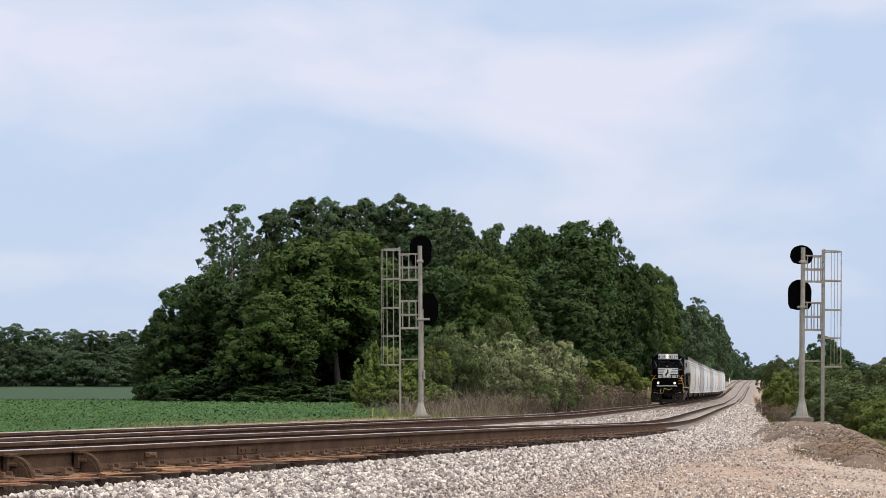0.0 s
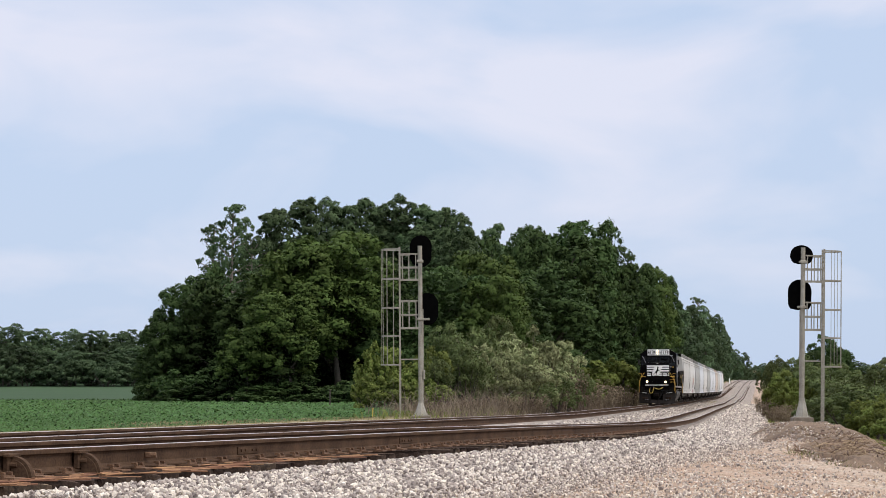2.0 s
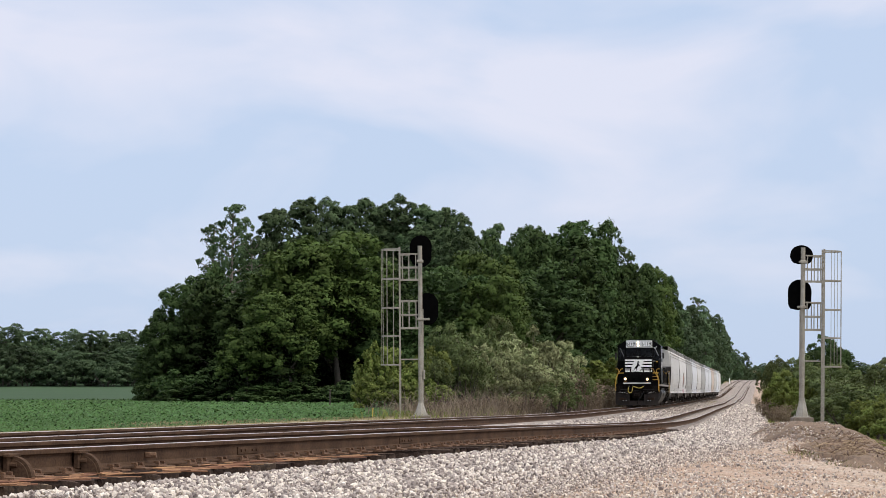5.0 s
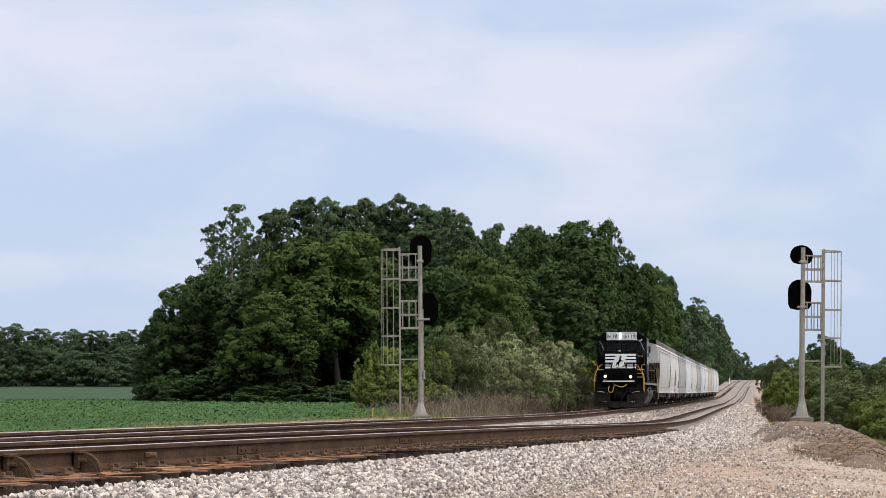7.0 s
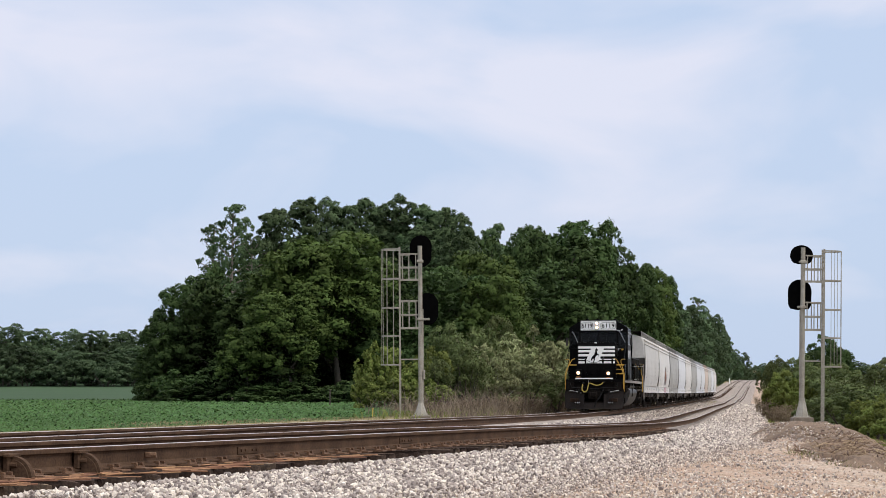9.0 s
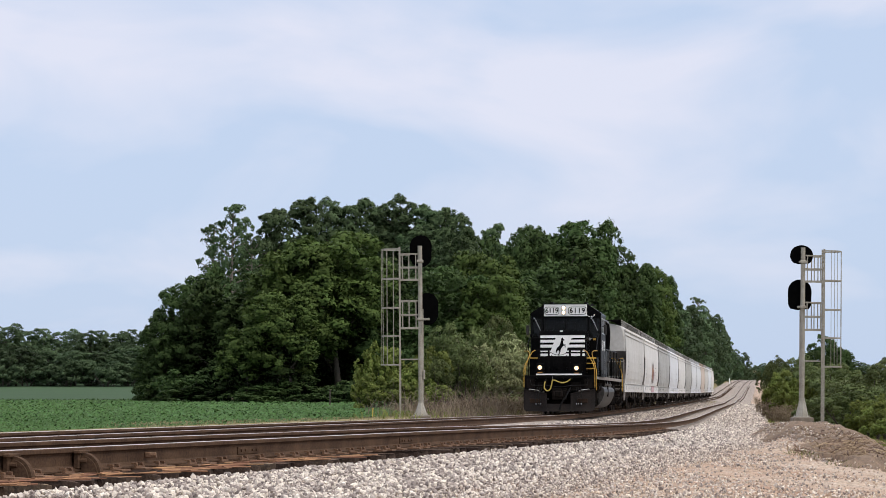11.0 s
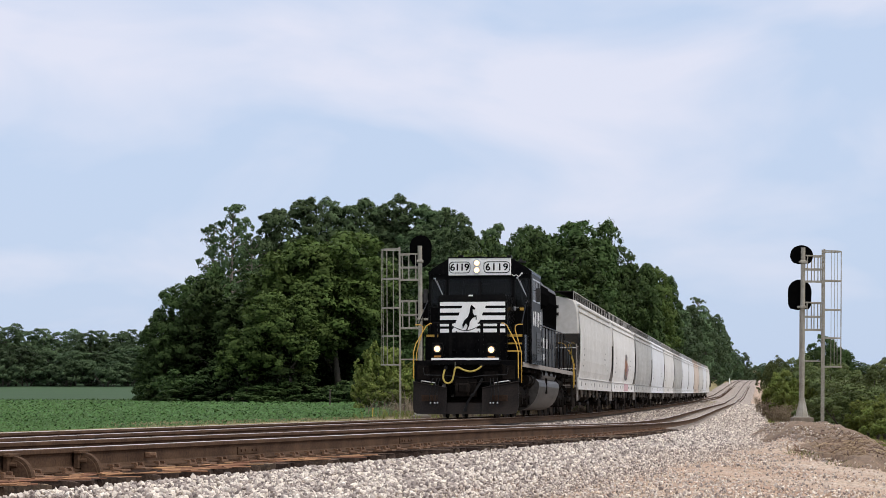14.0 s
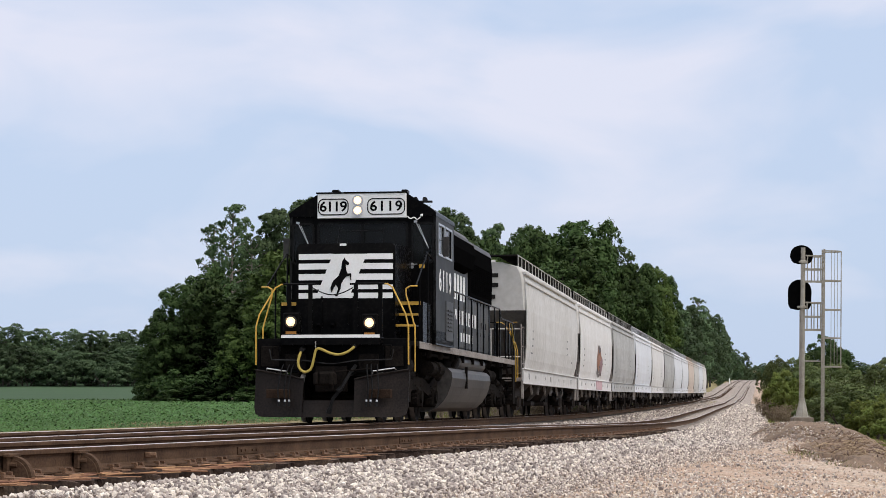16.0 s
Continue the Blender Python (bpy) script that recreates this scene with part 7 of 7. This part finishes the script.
tall = np.array([[0.30 + 1.0 * max(0.0, math.sin(p[1] * 0.9 + math.sin(p[0] * 1.7) * 1.3)) ** 1.5] for p in S])
V, F = blades(rng, S, tall, 0.024, 0.5)
tagged(raw_mesh("dry_weeds", V, F, M_WEED), "tall dry brown weeds along the bank", "weeds", kind="stuff")
V, F = blades(rng, spots_between(rng, 5000, 66, 200, lambda y: sep(y) + 9.4, lambda y: sep(y) + 15) + spots_between(rng, 1500, 95, 260, lambda y: sep(y) + 4.6, lambda y: sep(y) + 6.5) + spots_between(rng, 9000, 44, 110, lambda y: sep(y) + 6.2, lambda y: sep(y) + 11), 0.22, 0.03)
tagged(raw_mesh("roadside_grass", V, F, M_TUFT), "green and yellow grass beyond the road", "grass", kind="stuff")

V, F = blades(rng, spots_between(rng, 1300, 74, 150, -7.0, -3.7), 0.32, 0.03, 0.5)
tagged(raw_mesh("bank_grass", V, F, M_TUFT), "green weeds among the dry growth on the bank", "grass", kind="stuff")
# dark blades in a narrow strip along the dip
V, F = blades(rng, spots_between(rng, 2600, 174, 181, -62, -36), 0.34, 0.09, 0.6)
V[:, 2] += 0.25
tagged(raw_mesh("field_margin", V, F, M_LEAF_DARK), "dark strip of blades at the far end of the soybean field", "weeds", kind="stuff")
V, F = blades(rng, spots_between(rng, 110, 28.4, 30.4, lambda y: sep(y) + 5.6, lambda y: sep(y) + 6.1) + spots_between(rng, 150, 31.5, 33.8, lambda y: sep(y) + 4.8, lambda y: sep(y) + 5.4), 0.10, 0.012, 0.5)
tagged(raw_mesh("grass_tuft", V, F, M_TUFT), "small green grass tuft at the foot of the mound", "grass", kind="stuff")


# crushed stones
def stone_bank(n, spots, size, plain=False):
    """Angular stones: cut octahedra with random corners, or plain ones for what lies further off."""
    P = np.asarray(spots, float)
    n = len(P)
    base = np.array([(1, 0, 0), (-1, 0, 0), (0, 1, 0), (0, -1, 0), (0, 0, 1), (0, 0, -1), (0.62, 0.62, 0.5), (-0.6, 0.62, 0.45), (-0.6, -0.62, 0.5), (0.62, -0.6, 0.45)], float)
    tri = np.array([(4, 6, 7), (4, 7, 8), (4, 8, 9), (4, 9, 6), (0, 6, 9), (2, 7, 6), (1, 8, 7), (3, 9, 8), (0, 2, 6), (2, 1, 7), (1, 3, 8), (3, 0, 9)])
    if not plain:
        g = 0.618
        base = unit(np.array([(-g, 1, 0), (g, 1, 0), (-g, -1, 0), (g, -1, 0), (0, -g, 1), (0, g, 1), (0, -g, -1), (0, g, -1), (1, 0, -g), (1, 0, g), (-1, 0, -g), (-1, 0, g)], float))
        tri = np.array([(0, 11, 5), (0, 5, 1), (0, 1, 7), (0, 7, 10), (0, 10, 11), (1, 5, 9), (5, 11, 4), (11, 10, 2), (10, 7, 6), (7, 1, 8), (3, 9, 4), (3, 4, 2), (3, 2, 6), (3, 6, 8), (3, 8, 9), (4, 9, 5), (2, 4, 11), (6, 2, 10), (8, 6, 7), (9, 8, 1)])
    if plain:
        base, tri = base[:6], np.array([(4, 0, 2), (4, 2, 1), (4, 1, 3), (4, 3, 0), (5, 2, 0), (5, 1, 2), (5, 3, 1), (5, 0, 3)])
    V = base[None] * rng.uniform(0.62, 1.25, (n, len(base), 1)) * rng.uniform(0.7, 1.2, (n, 1, 3))
    s = size * rng.uniform(0.5, 1.3, n)[:, None] * np.stack([rng.uniform(0.7, 1.25, n), rng.uniform(0.7, 1.25, n), rng.uniform(0.6, 1.0, n)], 1)
    V = V * s[:, None, :]
    ang = unit(rng.normal(size=(n, 4)))
    w, x, y, z = ang.T
    tilt = np.stack([np.stack([1 - 2 * (y * y + z * z), 2 * (x * y - z * w), 2 * (x * z + y * w)], 1), np.stack([2 * (x * y + z * w), 1 - 2 * (x * x + z * z), 2 * (y * z - x * w)], 1), np.stack([2 * (x * z - y * w), 2 * (y * z + x * w), 1 - 2 * (x * x + y * y)], 1)], 1)
    V = np.einsum("nij,nkj->nki", tilt, V) + P[:, None, :]
    F = (tri[None] + (np.arange(n) * len(base))[:, None, None]).reshape(-1, 3)
    return V.reshape(-1, 3), F


def bed_spots(n, y0, y1, pick, lift, jitter):
    """Spots on the bed, thinning with distance; pick gives offsets from the side track's centre."""
    ys = 1.0 / (1.0 / y0 - rng.rand(n) * (1.0 / y0 - 1.0 / y1))
    us = pick(n, ys)
    out = np.zeros((n, 3))
    cells = {}
    for k in range(n):
        y = ys[k]
        key = round(y * 2) / 2
        if key not in cells:
            cells[key] = section(key)
        u = sep(y) + us[k]
        x = main_x(y) + u
        out[k] = (x, y, np.interp(u, *cells[key]) + float(mound(x, y)) + lift)
    out[:, 2] += rng.uniform(-jitter, jitter, n)
    return out


def shoulder(n, ys):
    u = rng.uniform(1.36, 4.3, n)
    tail = rng.rand(n) < 0.15
    u = np.where(tail, 3.9 + rng.exponential(0.8, n), u)
    return np.where((ys > 30) & (u > 3.9), 3.2 + rng.rand(n) ** 2 * 1.6, u)


BARE = [(3.2, 24.0, 0.75, 2.2), (5.3, 27.5, 1.0, 3.2), (4.5, 22.5, 0.9, 1.4), (3.55, 37.0, 0.4, 5.0), (5.0, 33.0, 0.7, 2.0)]


def trodden(P):
    """Leaves out most stones where the dirt of the road lies bare."""
    keep = np.ones(len(P))
    for x, y, a, b in BARE:
        d = ((P[:, 0] - x) / a) ** 2 + ((P[:, 1] - y) / b) ** 2
        keep = np.minimum(keep, np.clip(d * 0.75 - 0.05, 0.12, 1))
    return P[rng.rand(len(P)) < keep]


def roadway(n, ys):
    return rng.uniform(3.0, 5.0, n) + rng.rand(n) * 4.6 * np.clip((36 - ys) / 12, 0, 1)


P = trodden(bed_spots(42000, 13.2, 95.0, shoulder, 0.104, 0.030))
off = P[:, 0] - main_x(P[:, 1]) - sep(P[:, 1])
size = (0.0225 + 0.0005 * np.clip(P[:, 1:2] - 20, 0, 80)) * np.clip(1.0 - 0.5 * (off - 3.2), 0.5, 1.0)[:, None]
near = P[:, 1] < 27
V, F = stone_bank(0, P[near], size[near])
tagged(raw_mesh("ballast_stones", V, F, M_STONE), "grey and pinkish crushed ballast stones", "gravel", kind="stuff")
V, F = stone_bank(0, P[~near], size[~near], True)
tagged(raw_mesh("ballast_stones", V, F, M_STONE), "grey and pinkish crushed ballast stones along the shoulder", "gravel", kind="stuff")
P = bed_spots(6500, 13.2, 60.0, lambda n, ys: rng.uniform(0.86, 1.36, n), 0.062, 0.02)
V, F = stone_bank(0, P, 0.024, True)
tagged(raw_mesh("ballast_stones", V, F, M_STONE), "crushed ballast stones between the tie ends", "gravel", kind="stuff")
P = bed_spots(9000, 85.0, 330.0, lambda n, ys: rng.uniform(1.2, 4.6, n), 0.11, 0.03)
V, F = stone_bank(0, P, 0.05 + 0.0005 * np.clip(P[:, 1:2] - 85, 0, 200), True)
tagged(raw_mesh("ballast_stones", V, F, M_STONE), "crushed ballast stones further along the line", "gravel", kind="stuff")
P = np.concatenate([bed_spots(6000, 11.0, 40.0, lambda n, ys: rng.uniform(-0.62, 0.62, n), 0.085, 0.02), bed_spots(10000, 36.0, 330.0, lambda n, ys: rng.uniform(-3.2, -1.4, n), 0.10, 0.03)])
V, F = stone_bank(0, P, 0.034 + 0.0003 * np.clip(P[:, 1:2] - 20, 0, 90), True)
tagged(raw_mesh("ballast_stones", V, F, M_STONE), "crushed ballast stones between the rails and tracks", "gravel", kind="stuff")
M_GRIT = material("road_gravel", (0.52, 0.43, 0.345), 0.9, vary=(0.34, 0.22, 0.15), scale=1.2, fine=60.0, amount=0.5, island=0.4)
V, F = stone_bank(0, trodden(bed_spots(16000, 13.2, 70.0, roadway, 0.074, 0.010)), 0.014, True)
tagged(raw_mesh("road_stones", V, F, M_GRIT), "small pale gravel and brown grit on the road", "gravel", kind="stuff")

V, F = stone_bank(0, trodden(bed_spots(10000, 13.2, 80.0, roadway, 0.076, 0.010)), 0.020, True)
tagged(raw_mesh("road_stones", V, F, M_STONE), "pale crushed stones trodden into the road", "gravel", kind="stuff")

# splinters and rust flakes lying on the near ties
rng3 = np.random.RandomState(12)
bm = bmesh.new()
for k in range(130):
    y = 13.6 + 8.5 * rng3.rand() ** 1.6
    o = near_rail(y) + rng3.uniform(0.12, 0.62)
    p = Vector((main_x(y) + o, y, float(side_z(y)) - 0.19))
    a, l = rng3.normal() * 0.35, rng3.uniform(0.06, 0.32)
    add_path(bm, [p, p + Vector((math.cos(a) * l, math.sin(a) * l, rng3.uniform(-0.004, 0.012)))], rng3.uniform(0.003, 0.006), 4)
M_SPLINTER = material("orange_wood_splinters", (0.36, 0.185, 0.095), 0.95, vary=(0.20, 0.11, 0.065), scale=6.0, fine=60.0, amount=0.5, island=0.4)
tagged(mesh_object("wood_splinters", bm, M_SPLINTER), "orange splinters and rust flakes on the ties", "splinters", kind="stuff")

# roots and sticks on the mound
rng2 = np.random.RandomState(3)
bm = bmesh.new()
for k in range(230):
    y = rng2.uniform(32, 38.5)
    x = main_x(y) + sep(y) + 5.55 + rng2.normal() * 0.24
    z = ground_z(x, y) + 0.13
    a = rng2.uniform(-1.6, 1.9)
    l = rng2.uniform(0.10, 0.36)
    p = Vector((x, y, z))
    q = p + Vector((math.cos(a) * l, math.sin(a) * l * 0.6, -0.25 * l + rng2.uniform(-0.1, 0.15)))
    mid = (p + q) / 2 + Vector((0, 0, rng2.uniform(0.0, 0.08)))
    add_path(bm, [p, mid, q], rng2.uniform(0.004, 0.010), 5)
M_ROOT = material("dead_root_wood", (0.17, 0.11, 0.07), 0.95, vary=(0.34, 0.24, 0.165), scale=3.0, fine=30.0, amount=0.5, island=0.55)
tagged(mesh_object("dead_roots", bm, M_ROOT), "tangled dead roots and sticks on the mound", "roots", kind="stuff")
def on_heap(n, y0, y1, power):
    """Spots on the skin of the mound, sinking with it towards its toe."""
    out = []
    for x, y, z in spots_between(rng, n, y0, y1, lambda v: sep(v) + heap_edge(v) - 0.25, lambda v: sep(v) + 6.3, power):
        inside = x - main_x(y) - sep(y) - heap_edge(y)
        out.append((x, y, z + 0.105 * min(1.0, max(0.0, inside / 0.5)) * min(1.0, max(0.2, (y - 28) / 5))))
    return out


V, F = stone_bank(0, on_heap(6500, 30, 84, 1.5), 0.024, True)
M_CLOD = material("earth_clods", (0.14, 0.090, 0.056), 0.95, vary=(0.29, 0.215, 0.15), scale=3.0, fine=20.0, amount=0.5, island=0.55)
tagged(raw_mesh("earth_clods", V, F, M_CLOD), "brown clods and stones on the mound", "earth", kind="stuff")
V, F = stone_bank(0, on_heap(1100, 36, 62, 1.2), 0.026, True)
tagged(raw_mesh("spilled_gravel", V, F, M_STONE), "grey ballast gravel spilled over the mound", "gravel", kind="stuff")


def stake(x, y, h, mat, label, w=0.05):
    T = tagged(empty("marker_stake", Matrix.Translation((x, y, ground_z(x, y)))), label, "stake")
    bm = bmesh.new()
    add_box(bm, (0, 0, h / 2 - 0.1), (w, w, h + 0.2), bevel=w * 0.15)
    part("stake", bm, mat, T)
    bm = bmesh.new()
    add_box(bm, (0, 0, h + 0.02), (w * 1.15, w * 1.15, 0.05), bevel=w * 0.15)
    part("cap", bm, mat, T)


stake(-2.55, 78.0, 0.42, M_HOSE, "short yellow marker stake by the field")
stake(-6.3, 120.0, 1.2, M_BARK, "thin weathered wooden stake in the field edge", 0.07)
stake(89.5, 672.0, 2.2, M_WHITE, "distant white marker post beside the line", 0.3)

# ---------------------------------------------------------------- running of the train
TY = np.arange(0.0, 520.0, 0.5)
TX, TZ = main_x(TY), main_z(TY)
TS = np.concatenate([[0], np.cumsum(np.hypot(np.diff(TX), np.diff(TY)))])
S_START = float(np.interp(30.0, TY, TS))


def on_track(s):
    return Vector((np.interp(s, TS, TX), np.interp(s, TS, TY), np.interp(s, TS, TZ)))


def front_at(t):
    """Way along the track, from its near end, of the leading coupler at t seconds."""
    b = 16.0 - t
    return S_START + 10.96 + 9.807 * b + 0.0297 * b * b - 0.0001 * b ** 3


def vehicle_pose(t, behind, length, bogie):
    """Pose of a vehicle whose front coupler is that far behind the train's; its own x runs forward, its origin lies mid-length on the rail tops."""
    s = front_at(t) + behind
    a, b = on_track(s + length / 2 - bogie), on_track(s + length / 2 + bogie)
    fwd = (a - b).normalized()
    left = Vector((0, 0, 1)).cross(fwd).normalized()
    up = fwd.cross(left)
    m = Matrix((fwd, left, up)).transposed().to_4x4()
    m.translation = (a + b) / 2
    return m


TURNS = [2 * i / 30 for i in range(241)]
TIMES = [0.5 * i for i in range(33)]


def motions():
    for ob, behind, length, bogie in TRAIN:
        walk(ob, [(t, vehicle_pose(t, behind, length, bogie)) for t in TIMES])
    for ob, x, r in WHEELSETS:
        rows = []
        for t in TURNS:
            rows.append((t, Matrix.Translation((x, 0, r)) @ Matrix.Rotation((front_at(0.0) - front_at(t)) / r, 4, "Y")))
        walk(ob, rows)


motions()
